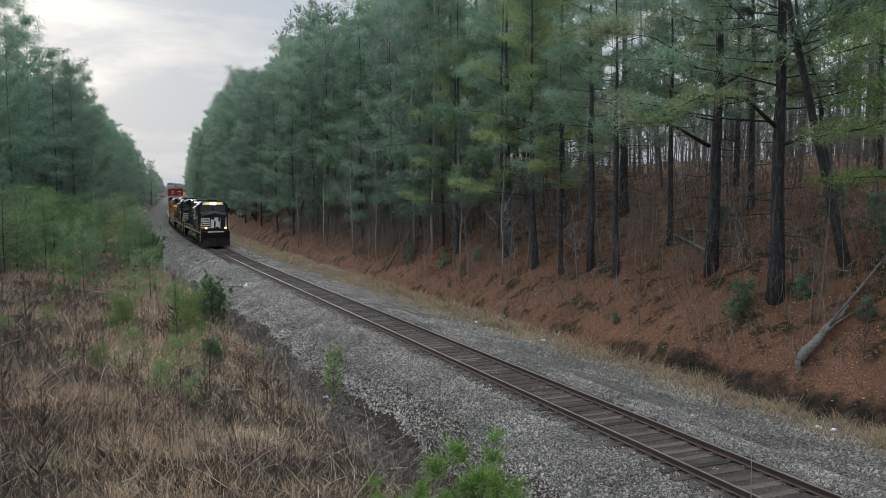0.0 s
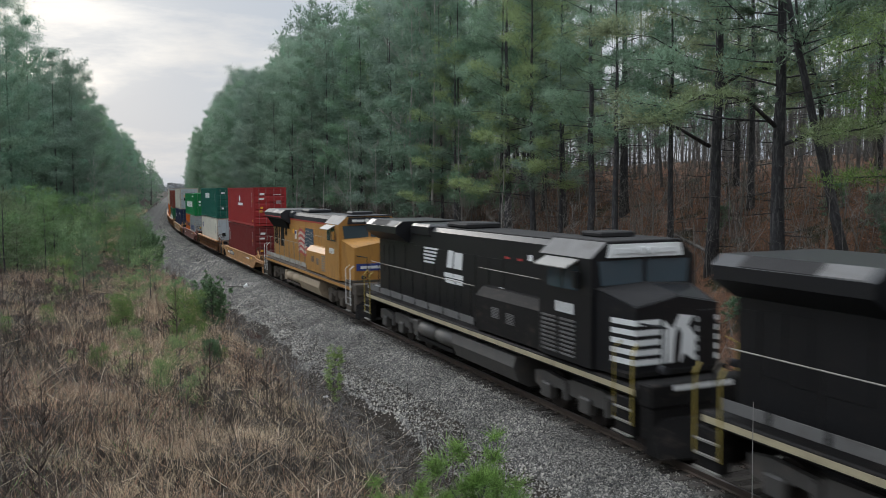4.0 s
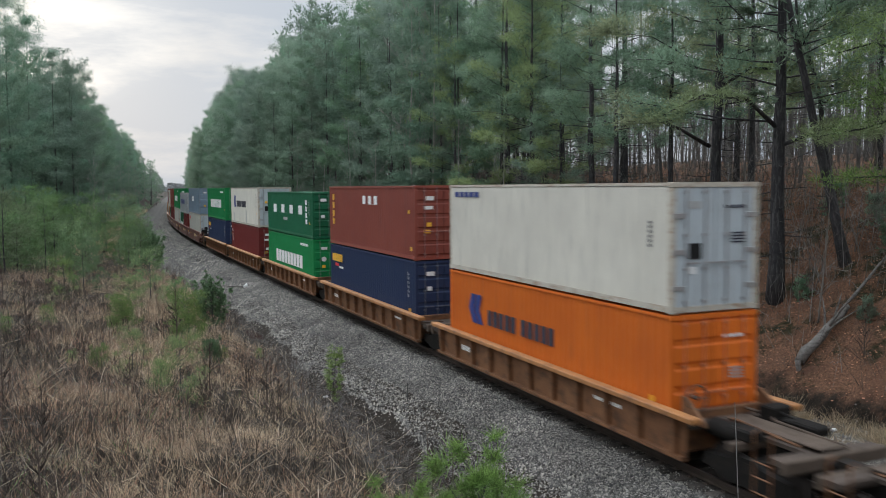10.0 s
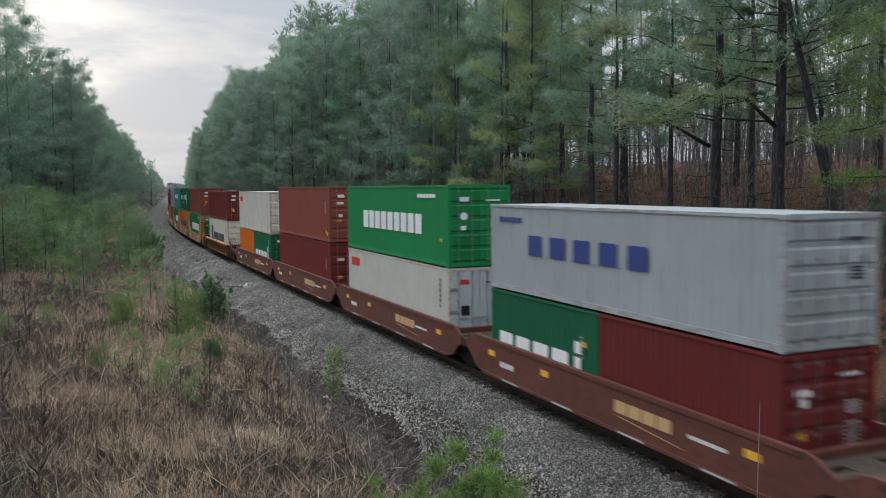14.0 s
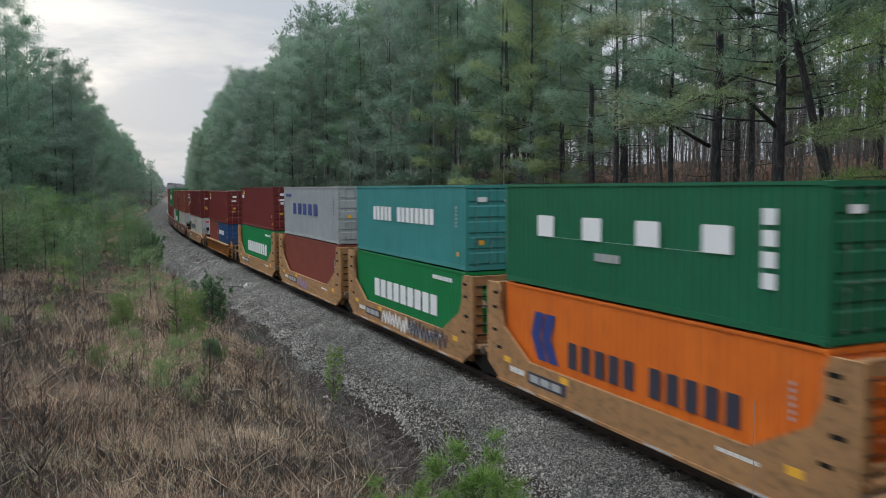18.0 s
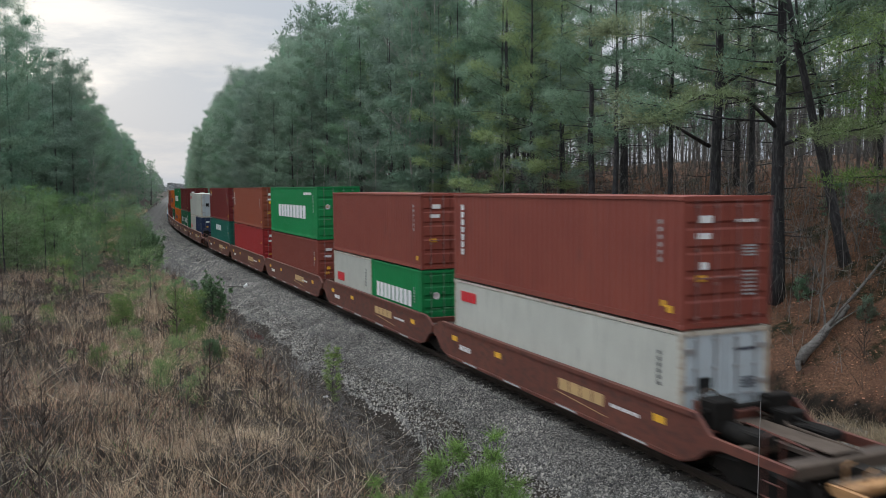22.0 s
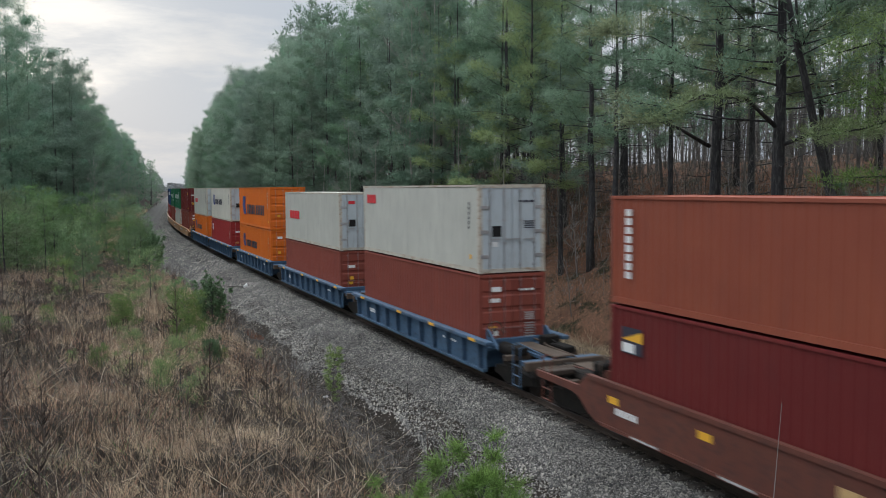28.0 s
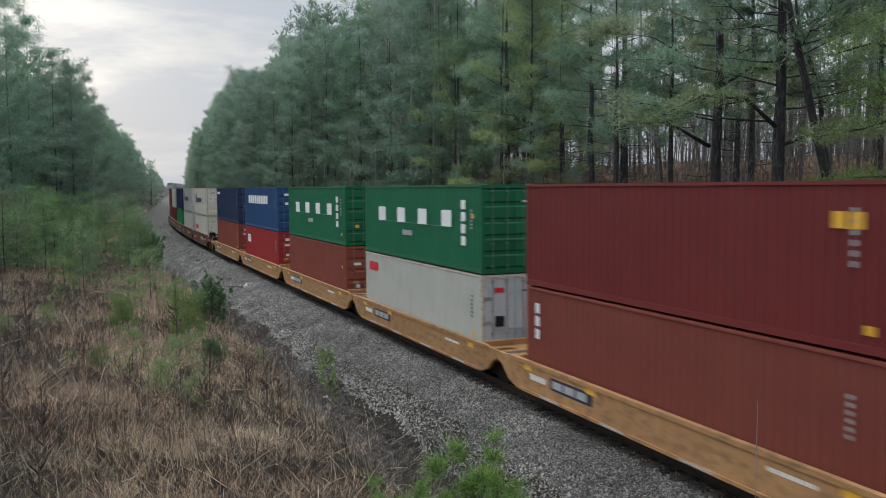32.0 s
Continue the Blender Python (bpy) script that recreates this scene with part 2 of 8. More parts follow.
M["ballast"] = ballast_material()
M["stone"] = stone_material("ballast_stone", (0.05, 0.049, 0.049), (0.147, 0.138, 0.124), (0.325, 0.303, 0.26))
M["crib"] = stone_material("fouled_crib_stone", (0.022, 0.02, 0.018), (0.055, 0.049, 0.043), (0.14, 0.125, 0.108))
# ---- the line of the railway: arc length a (0 abreast of the camera's first clear view, growing towards it), offset d to the far side ----
AK = (60.0, -25.0, -80.0, -160.0, -200.0, -3000.0)
CK = (0.0, 0.0, -0.00078, -0.00078, 0.0, 0.0)
_a = np.arange(1400.0, -3000.0, -0.5)
_k = np.interp(-_a, [-v for v in AK], CK)
_i0 = int(np.argmin(abs(_a)))
_h = np.concatenate([[0], np.cumsum((_k[1:] + _k[:-1]) * 0.25)])
_h = _h - _h[_i0] + 0.3974
_x = np.concatenate([[0], np.cumsum(-(np.sin(_h)[1:] + np.sin(_h)[:-1]) * 0.25)])
_y = np.concatenate([[0], np.cumsum((np.cos(_h)[1:] + np.cos(_h)[:-1]) * 0.25)])
_x, _y = _x - _x[_i0] + 3.671, _y - _y[_i0] + 25.0


def line(a, d=0.0):
    """Plan position and heading at arc length a and offset d (arrays too)."""
    x, y, h = (np.interp(-np.asarray(a, float), -_a, v) for v in (_x, _y, _h))
    return x + d * np.cos(h), y + d * np.sin(h), h


PD = (-900, -250, -60, -30, -18, -13, -8.5, -6.6, -5.6, -4.9, -4.2, -1.9, 1.9, 4.1, 5.2, 6.6, 8.2, 8.7, 9.55, 9.85, 10.6, 12.0, 15.0, 18.0, 22.0, 25.0, 40.0, 120.0, 900.0)
PZ = (12, 7, 2.2, 1.2, 0.6, 0.1, -0.45, -0.82, -1.3, -1.24, -0.87, -0.30, -0.30, -0.95, -1.05, -1.1, -1.2, -1.6, -1.62, -0.98, -0.4, 0.55, 2.5, 4.3, 6.3, 7.1, 8.2, 10.0, 16.0)


def relief(x, y, d):
    """Height of the ground at plan x, y with offset d from the line."""
    z = np.interp(d, PD, PZ)
    amp = np.clip((np.abs(d) - 4.5) / 5, 0.05, 1)
    z = z + amp * (0.16 * np.sin(x * 0.61 + 1.3 * np.sin(y * 0.37)) * np.sin(y * 0.53 + 0.7) + 0.10 * np.sin(x * 1.7 + y * 0.9) * np.sin(y * 1.3 - x * 0.4))
    z = z + np.clip((d - 10) / 3, 0, 1) * (0.10 * np.sin(x * 2.9 + 2 * np.sin(y * 1.3)) * np.sin(y * 2.3 + 1) + 0.16 * np.sin(x * 0.9 - y * 0.7 + 2 * np.sin(x * 0.31)) ** 3)
    r = np.hypot(x + 1.0, y)
    return z + np.where(d < -6, np.interp(r, (0, 3, 6, 11, 16), (4.0, 3.9, 2.6, 0.6, 0)), 0)


def height(a, d):
    x, y, _ = line(a, d)
    return relief(x, y, d)


def spot(a, d):
    x, y, _ = line(a, d)
    return float(x), float(y), float(relief(x, y, d))


def mesh_of(name, verts, faces, mats=(), smooth=False, index=None):
    me = bpy.data.meshes.new(name)
    me.from_pydata([tuple(map(float, v)) for v in verts], [], [tuple(map(int, f)) for f in faces])
    for m in mats:
        me.materials.append(m)
    if index is not None:
        me.polygons.foreach_set("material_index", index)
    if smooth:
        me.polygons.foreach_set("use_smooth", [True] * len(me.polygons))
    me.update()
    return me


def part(name, me, parent, label="", m=None, mat=None):
    """Links a mesh as one part under a thing; mat: a material of this object alone."""
    ob = new(name, me)
    ob.parent = parent
    if m is not None:
        ob.matrix_basis = m
    if label:
        ob["label"] = label
    if mat:
        ob.material_slots[0].link = "OBJECT"
        ob.material_slots[0].material = mat
    return ob


class Shape:
    """Gathers boxes, prisms and tubes into one mesh."""

    def __init__(self):
        self.v, self.f = [], []

    def add(self, v, f):
        o = len(self.v)
        self.v += [tuple(p) for p in v]
        self.f += [tuple(i + o for i in q) for q in f]
        return self

    def box(self, x0, x1, y0, y1, z0, z1):
        v = [(x, y, z) for x in (x0, x1) for y in (y0, y1) for z in (z0, z1)]
        return self.add(v, [(0, 1, 3, 2), (4, 6, 7, 5), (0, 4, 5, 1), (2, 3, 7, 6), (0, 2, 6, 4), (1, 5, 7, 3)])

    def bevel_box(self, x0, x1, y0, y1, z0, z1, c=0.03):
        """A box whose long edges along x and whose ends are eased."""
        v, f = [], []
        ring = lambda x, e: [(x, y0 + c, z0 + e), (x, y1 - c, z0 + e), (x, y1 - e, z0 + c), (x, y1 - e, z1 - c), (x, y1 - c, z1 - e), (x, y0 + c, z1 - e), (x, y0 + e, z1 - c), (x, y0 + e, z0 + c)]
        for x, e in ((x0, c * 0.7), (x0 + c, 0), (x1 - c, 0), (x1, c * 0.7)):
            v += ring(x, e)
        f.append(tuple(range(7, -1, -1)))
        for r in range(3):
            f += [(r * 8 + i, r * 8 + (i + 1) % 8, r * 8 + 8 + (i + 1) % 8, r * 8 + 8 + i) for i in range(8)]
        f.append(tuple(range(24, 32)))
        return self.add(v, f)

    def prism(self, outline, y0, y1):
        """An outline in x, z pushed from y0 to y1."""
        n = len(outline)
        v = [(x, y0, z) for x, z in outline] + [(x, y1, z) for x, z in outline]
        return self.add(v, [tuple(range(n)), tuple(range(2 * n - 1, n - 1, -1))] + [(i, n + i, n + (i + 1) % n, (i + 1) % n) for i in range(n)])

    def prism_x(self, outline, x0, x1):
        """An outline in y, z pushed from x0 to x1."""
        n = len(outline)
        v = [(x0, y, z) for y, z in outline] + [(x1, y, z) for y, z in outline]
        return self.add(v, [tuple(range(n - 1, -1, -1)), tuple(range(n, 2 * n))] + [(i, (i + 1) % n, n + (i + 1) % n, n + i) for i in range(n)])

    def tube(self, pts, radii, k=6, caps=True):
        pts = [Vector(p) for p in pts]
        if not hasattr(radii, "__len__"):
            radii = [radii] * len(pts)
        v, f = [], []
        for i, p in enumerate(pts):
            t = (pts[min(i + 1, len(pts) - 1)] - pts[max(i - 1, 0)]).normalized()
            u = t.orthogonal().normalized() if abs(t.z) > 0.9 else t.cross(Vector((0, 0, 1))).normalized()
            w = t.cross(u)
            v += [p + float(radii[i]) * (math.cos(6.28318 * j / k) * u + math.sin(6.28318 * j / k) * w) for j in range(k)]
        for i in range(len(pts) - 1):
            f += [(i * k + j, i * k + (j + 1) % k, i * k + k + (j + 1) % k, i * k + k + j) for j in range(k)]
        if caps:
            f += [tuple(range(k - 1, -1, -1)), tuple(range((len(pts) - 1) * k, len(pts) * k))]
        return self.add(v, f)

    def mesh(self, name, mat, smooth=False):
        return mesh_of(name, self.v, self.f, (mat,), smooth)


# ground: one sheet, finer near the line, its cover told by the offset from it
def ground_material():
    m = bpy.data.materials.new("ground_cover")
    m.use_nodes = True
    n, l = m.node_tree.nodes, m.node_tree.links
    b = n["Principled BSDF"]
    b.inputs["Roughness"].default_value, b.inputs["Specular IOR Level"].default_value = 0.95, 0.1
    tc = n.new("ShaderNodeTexCoord")

    def noise_node(scale, detail=5.0, rough=0.6):
        q = n.new("ShaderNodeTexNoise")
        q.inputs["Scale"].default_value, q.inputs["Detail"].default_value, q.inputs["Roughness"].default_value = scale, detail, rough
        l.new(tc.outputs["Object"], q.inputs["Vector"])
        return q.outputs["Fac"]

    def ramp(fac, *stops):
        q = n.new("ShaderNodeValToRGB")
        while len(q.color_ramp.elements) < len(stops):
            q.color_ramp.elements.new(0.5)
        for e, (p, c) in zip(q.color_ramp.elements, stops):
            e.position, e.color = p, (*c, 1)
        l.new(fac, q.inputs["Fac"])
        return q.outputs["Color"]

    def mix(fac, c1, c2):
        q = n.new("ShaderNodeMix")
        q.data_type = "RGBA"
        l.new(fac, q.inputs["Factor"])
        l.new(c1, q.inputs["A"])
        l.new(c2, q.inputs["B"])
        return q.outputs["Result"]

    def step(val, lo, hi):
        q = n.new("ShaderNodeMapRange")
        q.inputs["From Min"].default_value, q.inputs["From Max"].default_value = lo, hi
        l.new(val, q.inputs["Value"])
        return q.outputs["Result"]

    at = n.new("ShaderNodeAttribute")
    at.attribute_name = "offset"
    wob = n.new("ShaderNodeMath")
    wob.operation, wob.inputs[1].default_value = "MULTIPLY_ADD", 2.6
    l.new(noise_node(0.55, 6.0, 0.7), wob.inputs[0])
    l.new(at.outputs["Fac"], wob.inputs[2])
    val = wob.outputs[0]  # offset plus about 1.3
    grass = ramp(noise_node(3.0), (0.3, (0.012, 0.010, 0.008)), (0.5, (0.027, 0.022, 0.016)), (0.7, (0.04, 0.034, 0.025)))
    patch = ramp(noise_node(0.35), (0.35, (0.014, 0.011, 0.008)), (0.6, (0.028, 0.02, 0.014)))
    grass = mix(step(noise_node(0.2), 0.4, 0.65), grass, patch)
    leaves = ramp(noise_node(13.0, 8.0, 0.85), (0.30, (0.022, 0.013, 0.010)), (0.45, (0.10, 0.055, 0.036)), (0.56, (0.195, 0.105, 0.064)), (0.70, (0.33, 0.21, 0.145)))
    dirtish = ramp(noise_node(1.3, 6.0, 0.7), (0.35, (0.054, 0.036, 0.027)), (0.65, (0.14, 0.07, 0.043)))
    leaves = mix(step(noise_node(0.45, 5.0), 0.5, 0.7), leaves, dirtish)
    moss = ramp(noise_node(5.0, 6.0, 0.8), (0.35, (0.012, 0.012, 0.007)), (0.65, (0.05, 0.045, 0.022)))
    leaves = mix(step(noise_node(0.6, 7.0, 0.7), 0.52, 0.6), leaves, moss)
    mud = ramp(noise_node(2.0), (0.3, (0.009, 0.0075, 0.006)), (0.7, (0.036, 0.028, 0.021)))
    verge = ramp(noise_node(6.0), (0.3, (0.07, 0.054, 0.04)), (0.7, (0.155, 0.122, 0.084)))
    col = mix(step(val, 2.0, 3.0), mix(step(val, -4.6, -4.0), grass, mud), verge)
    col = mix(step(val, 9.7, 10.1), col, mud)
    stony = n.new("ShaderNodeAttribute")
    stony.attribute_name = "gravel"
    rag = n.new("ShaderNodeMath")
    rag.operation, rag.inputs[1].default_value = "MULTIPLY_ADD", 0.9
    l.new(noise_node(0.8, 6.0, 0.7), rag.inputs[0])
    l.new(stony.outputs["Fac"], rag.inputs[2])
    stones = ramp(noise_node(9.0, 6.0, 0.8), (0.3, (0.028, 0.027, 0.026)), (0.5, (0.08, 0.077, 0.072)), (0.7, (0.19, 0.18, 0.163)))
    col = mix(step(rag.outputs[0], 0.85, 1.0), col, stones)
    col = mix(step(val, 11.0, 11.5), col, leaves)
    l.new(col, b.inputs["Base Color"])
    bp = n.new("ShaderNodeBump")
    bp.inputs["Strength"].default_value, bp.inputs["Distance"].default_value = 0.9, 0.06
    l.new(noise_node(7.0, 6.0, 0.75), bp.inputs["Height"])
    l.new(bp.outputs["Normal"], b.inputs["Normal"])
    return m


def build_ground():
    av = np.concatenate([np.arange(1300, 60, -80), np.arange(60, -100, -0.8), np.arange(-100, -300, -3), np.arange(-300, -2990, -60)])
    dv = np.concatenate([[-900, -600, -350, -200, -120, -90], np.arange(-70, -30, 4), np.arange(-30, -9, 1.0), np.arange(-9, 8, 0.45), np.arange(8, 10.6, 0.2), np.arange(10.6, 30, 0.45), np.arange(30, 60, 3), [70, 90, 120, 200, 350, 600, 900]])
    aa, dd = np.meshgrid(av, dv, indexing="ij")
    x, y, _ = line(aa, dd)
    z = relief(x, y, dd)
    w = len(dv)
    i = (np.arange(len(av) - 1)[:, None] * w + np.arange(w - 1)[None]).ravel()
    me = mesh_of("ground", np.stack([x, y, z], -1).reshape(-1, 3), np.stack([i, i + 1, i + w + 1, i + w], -1)[:, ::-1], (ground_material(),), True)
    at = me.attributes.new("offset", "FLOAT", "POINT")
    # the wet ditch shows only along the nearer stretch
    cover = dd + np.where(dd > 8.3, 1.5 * np.clip((-aa - 11) / 6, 0, 1), 0)
    at.data.foreach_set("value", cover.ravel().astype(np.float32))
    at = me.attributes.new("gravel", "FLOAT", "POINT")
    stony = np.clip((-aa - 34) / 14, 0, 1) * np.clip((dd + 8.6) / 1.6, 0, 1) * (dd < 0)
    at.data.foreach_set("value", stony.ravel().astype(np.float32))
    tagged(new("ground", me), "dry grass and red leaf litter on the ground beside the railway", "ground", kind="structure")


build_ground()


# ballast bed with loose stones
def spread_bed(a, d):
    """The bed's ragged, uneven width."""
    edge = 0.3 * np.sin(a * 0.35) + 0.2 * np.sin(a * 0.93 + 1) + 0.15 * np.sin(a * 2.3)
    wide = np.interp(a, (-60, -25, -8, 10), (0.2, 0.9, 2.2, 2.6))
    return d + np.where(d > 3, wide * np.clip((d - 3) / 1.3, 0, 1), 0) + np.where(np.abs(d) > 3, 0.55, 0) * edge * np.sign(d)


def build_ballast():
    av = np.concatenate([np.arange(1300, 60, -60), np.arange(60, -80, -0.7), np.arange(-80, -300, -4), np.arange(-300, -2900, -80)])
    dv = np.array([-4.75, -4.0, -3.4, -2.9, -2.3, -1.9, -1.5, -0.75, 0, 0.75, 1.5, 1.9, 2.3, 2.9, 3.5, 4.0, 4.6])
    zv = np.array([-1.25, -0.97, -0.72, -0.45, -0.29, -0.22, -0.20, -0.215, -0.22, -0.215, -0.20, -0.22, -0.29, -0.5, -0.78, -0.97, -1.25])
    aa, dd = np.meshgrid(av, dv, indexing="ij")
    dd = spread_bed(aa, dd)
    x, y, _ = line(aa, dd)
    rng = np.random.RandomState(4)
    z = np.broadcast_to(zv, aa.shape) + rng.uniform(-0.03, 0.03, aa.shape)
    w = len(dv)
    i = (np.arange(len(av) - 1)[:, None] * w + np.arange(w - 1)[None]).ravel()
    me = mesh_of("ballast_bed", np.stack([x, y, z], -1).reshape(-1, 3), np.stack([i, i + 1, i + w + 1, i + w], -1)[:, ::-1], (M["ballast"],), True)
    tagged(new("ballast_bed", me), "grey crushed stone ballast bed under the railway track", "ballast", kind="structure")
    # loose stones: pale granite on the shoulders, darker and dirtier in the cribs between the ties
    for name, mat, n, label in (("ballast_stones", "stone", 150000, "loose grey granite ballast stones along the track"), ("crib_stones", "crib", 26000, "dirty dark crushed stone packed between the ties")):
        shoulder = mat == "stone"
        a = 15 - (68 if shoulder else 60) * rng.rand(n) ** 1.4
        if shoulder:
            d = np.where(rng.rand(n) < 0.47, rng.uniform(-4.5, -0.95, n), rng.uniform(0.95, 4.6, n))
            d = np.where(rng.rand(n) < 0.07, np.where(rng.rand(n) < 0.6, 4.5 + rng.exponential(0.5, n), -4.4 - rng.exponential(0.12, n)), d)
        else:
            d = rng.uniform(-1.35, 1.35, n)
        z = np.interp(d, dv, zv) + (0.005 if shoulder else 0.012)
        d = spread_bed(a, d)
        x, y, _ = line(a, d)
        z = np.maximum(z, relief(x, y, d) + 0.005)
        r = (0.018 + 0.030 * rng.rand(n) ** 1.5) * np.interp(-a, (0, 50), (1, 1.5)) * (1 if shoulder else 0.85)
        base = np.array([(1, 0, -0.3), (0, 1, -0.3), (-1, 0, -0.3), (0, -1, -0.3), (0, 0, 0.8)], float)
        v = base[None] * rng.uniform(0.6, 1.35, (n, 5, 1)) + rng.uniform(-0.25, 0.25, (n, 5, 3))
        v[:, 4, :2] += rng.uniform(-0.45, 0.45, (n, 2))
        tw = rng.uniform(0, 6.28, n)
        v = np.stack([v[..., 0] * np.cos(tw)[:, None] - v[..., 1] * np.sin(tw)[:, None], v[..., 0] * np.sin(tw)[:, None] + v[..., 1] * np.cos(tw)[:, None], v[..., 2]], -1)
        v = v * r[:, None, None] + np.stack([x, y, z], -1)[:, None]
        f = np.array([(0, 1, 4), (1, 2, 4), (2, 3, 4), (3, 0, 4)])
        f = (np.arange(n)[:, None, None] * 5 + f[None]).reshape(-1, 3)
        tagged(new(name, tri_mesh(name, v.reshape(-1, 3), f, M[mat])), label, "gravel", kind="stuff")
    n = 17000
    a = -48 - 80 * rng.rand(n) ** 1.3
    d = np.where(rng.rand(n) < 0.62, rng.uniform(-7.6, -1.4, n), rng.uniform(1.4, 4.6, n))
    x, y, _ = line(a, d)
    z = np.maximum(np.interp(d, dv, zv), relief(x, y, d)) + 0.01
    r = rng.uniform(0.05, 0.11, n)
    v = np.array([(1, 0, -0.3), (0, 1, -0.3), (-1, 0, -0.3), (0, -1, -0.3), (0, 0, 0.5)], float)[None] * rng.uniform(0.6, 1.35, (n, 5, 1)) + rng.uniform(-0.3, 0.3, (n, 5, 3))
    v = v * r[:, None, None] + np.stack([x, y, z], -1)[:, None]
    f = (np.arange(n)[:, None, None] * 5 + np.array([(0, 1, 4), (1, 2, 4), (2, 3, 4), (3, 0, 4)])[None]).reshape(-1, 3)
    tagged(new("far_ballast_stones", tri_mesh("far_ballast_stones", v.reshape(-1, 3), f, M["stone"])), "grey ballast stones heaped along the far track", "gravel", kind="stuff")
    # fouled fill between the rails, a little below the ties' tops
    av = np.concatenate([np.arange(60, -80, -0.7), np.arange(-80, -300, -4), np.arange(-300, -2900, -80)])
    dv = np.array([-1.28, -1.2, -0.6, 0.0, 0.6, 1.2, 1.28])
    aa, dd = np.meshgrid(av, dv, indexing="ij")
    x, y, _ = line(aa, dd)
    z = np.broadcast_to(np.array([-0.24, -0.193, -0.19, -0.196, -0.19, -0.193, -0.24]), aa.shape) + rng.uniform(-0.012, 0.006, aa.shape)
    w = len(dv)
    i = (np.arange(len(av) - 1)[:, None] * w + np.arange(w - 1)[None]).ravel()
    M["crib_bed"] = pbr("fouled_ballast", (0.042, 0.036, 0.031), 0.95, 0, 0.6, 2.5, (0.08, 0.067, 0.054), 0.4, bump=1.0, fine=22)
    me = mesh_of("crib_bed", np.stack([x, y, z], -1).reshape(-1, 3), np.stack([i, i + 1, i + w + 1, i + w], -1)[:, ::-1], (M["crib_bed"],), True)
    tagged(new("crib_bed", me), "dark dirty crushed stone packed between the ties", "ballast", kind="structure")


def tri_mesh(name, v, f, *mats):
    """A mesh straight from arrays of corners and triangles."""
    me = bpy.data.meshes.new(name)
    v, f = np.ascontiguousarray(v, np.float32), np.ascontiguousarray(f, np.int32)
    me.vertices.add(len(v))
    me.vertices.foreach_set("co", v.ravel())
    me.loops.add(f.size)
    me.loops.foreach_set("vertex_index", f.ravel())
    me.polygons.add(len(f))
    me.polygons.foreach_set("loop_start", np.arange(0, f.size, 3, dtype=np.int32))
    for m in mats:
        me.materials.append(m)
    me.update(calc_edges=True)
    me.validate()
    return me


build_ballast()


# the track: two rails on timber ties
def build_track():
    track = tagged(new("railway_track"), "single railway track of worn steel rails on weathered timber ties", "railway track", kind="structure")
    av = np.concatenate([np.arange(1200, 60, -60), np.arange(60, -260, -1.0), np.arange(-260, -2800, -60)])
    foot = [(-0.07, -0.16), (0.07, -0.16), (0.07, -0.145), (0.012, -0.125), (0.012, -0.045), (0.036, -0.035), (0.036, -0.006), (0.024, 0.0), (-0.024, 0.0), (-0.036, -0.006), (-0.036, -0.035), (-0.012, -0.045), (-0.012, -0.125), (-0.07, -0.145)]
    for off, side in ((-0.7535, "near"), (0.7535, "far")):
        v, f, mi = [], [], []
        for o, zz in foot:
            x, y, _ = line(av, off + o)
            v.append(np.stack([x, y, np.full_like(x, zz)], -1))
        v = np.stack(v, 1).reshape(-1, 3)
        k = len(foot)
        for r in range(len(av) - 1):
            for j in range(k):
                f.append((r * k + j, r * k + k + j, r * k + k + (j + 1) % k, r * k + (j + 1) % k))
                mi.append(1 if j in (6, 7, 8) else 0)
        part("rail", mesh_of("rail", v, f, (M["steel_rail"], M["rail_head"]), False, mi), track, "rust-brown steel rail with a polished head")
    shapes = []
    rng = random.Random(3)
    for q in range(4):
        s = Shape()
        s.bevel_box(-1.3, 1.3, -0.115, 0.115, -0.175, 0.0, 0.012)
        s.v = [(x + rng.uniform(-0.012, 0.012), y + rng.uniform(-0.01, 0.01), z + rng.uniform(-0.006, 0.006)) for x, y, z in s.v]
        shapes.append(s.mesh("tie", M["tie"]))
    plate = Shape()
    for y in (-0.7535, 0.7535):
        plate.box(y - 0.16, y + 0.16, -0.09, 0.09, 0.0, 0.016)
        for q in (-0.1, 0.1):
            plate.box(y + q - 0.018, y + q + 0.018, -0.03 + 0.3 * q, 0.0 + 0.3 * q, 0.016, 0.05)
    plate_me = plate.mesh("tie_plate", M["steel_rail"])
    for q in range(300):
        a = 13.5 - q * 0.533
        x, y, h = line(a)
        t = part("tie", rng.choice(shapes), track, m=pose(float(x), float(y), -0.178, 0, 0, math.degrees(float(h)) + rng.uniform(-1.2, 1.2)) @ Matrix.Translation((rng.uniform(-0.05, 0.05), 0, 0)))
        if q < 60:
            part("tie_plate", plate_me, t)
    s = Shape()
    for q in range(300, 900):
        x, y, h = line(13.5 - q * 0.533)
        cx, sx = math.cos(h), math.sin(h)
        o = len(s.v)
        s.box(-1.3, 1.3, -0.115, 0.115, -0.35, -0.18)
        s.v[o:] = [(x + cx * p - sx * w, y + sx * p + cx * w, z) for p, w, z in s.v[o:]]
    part("far_ties", s.mesh("far_ties", M["tie"]), track)["kind"] = "stuff"


build_track()
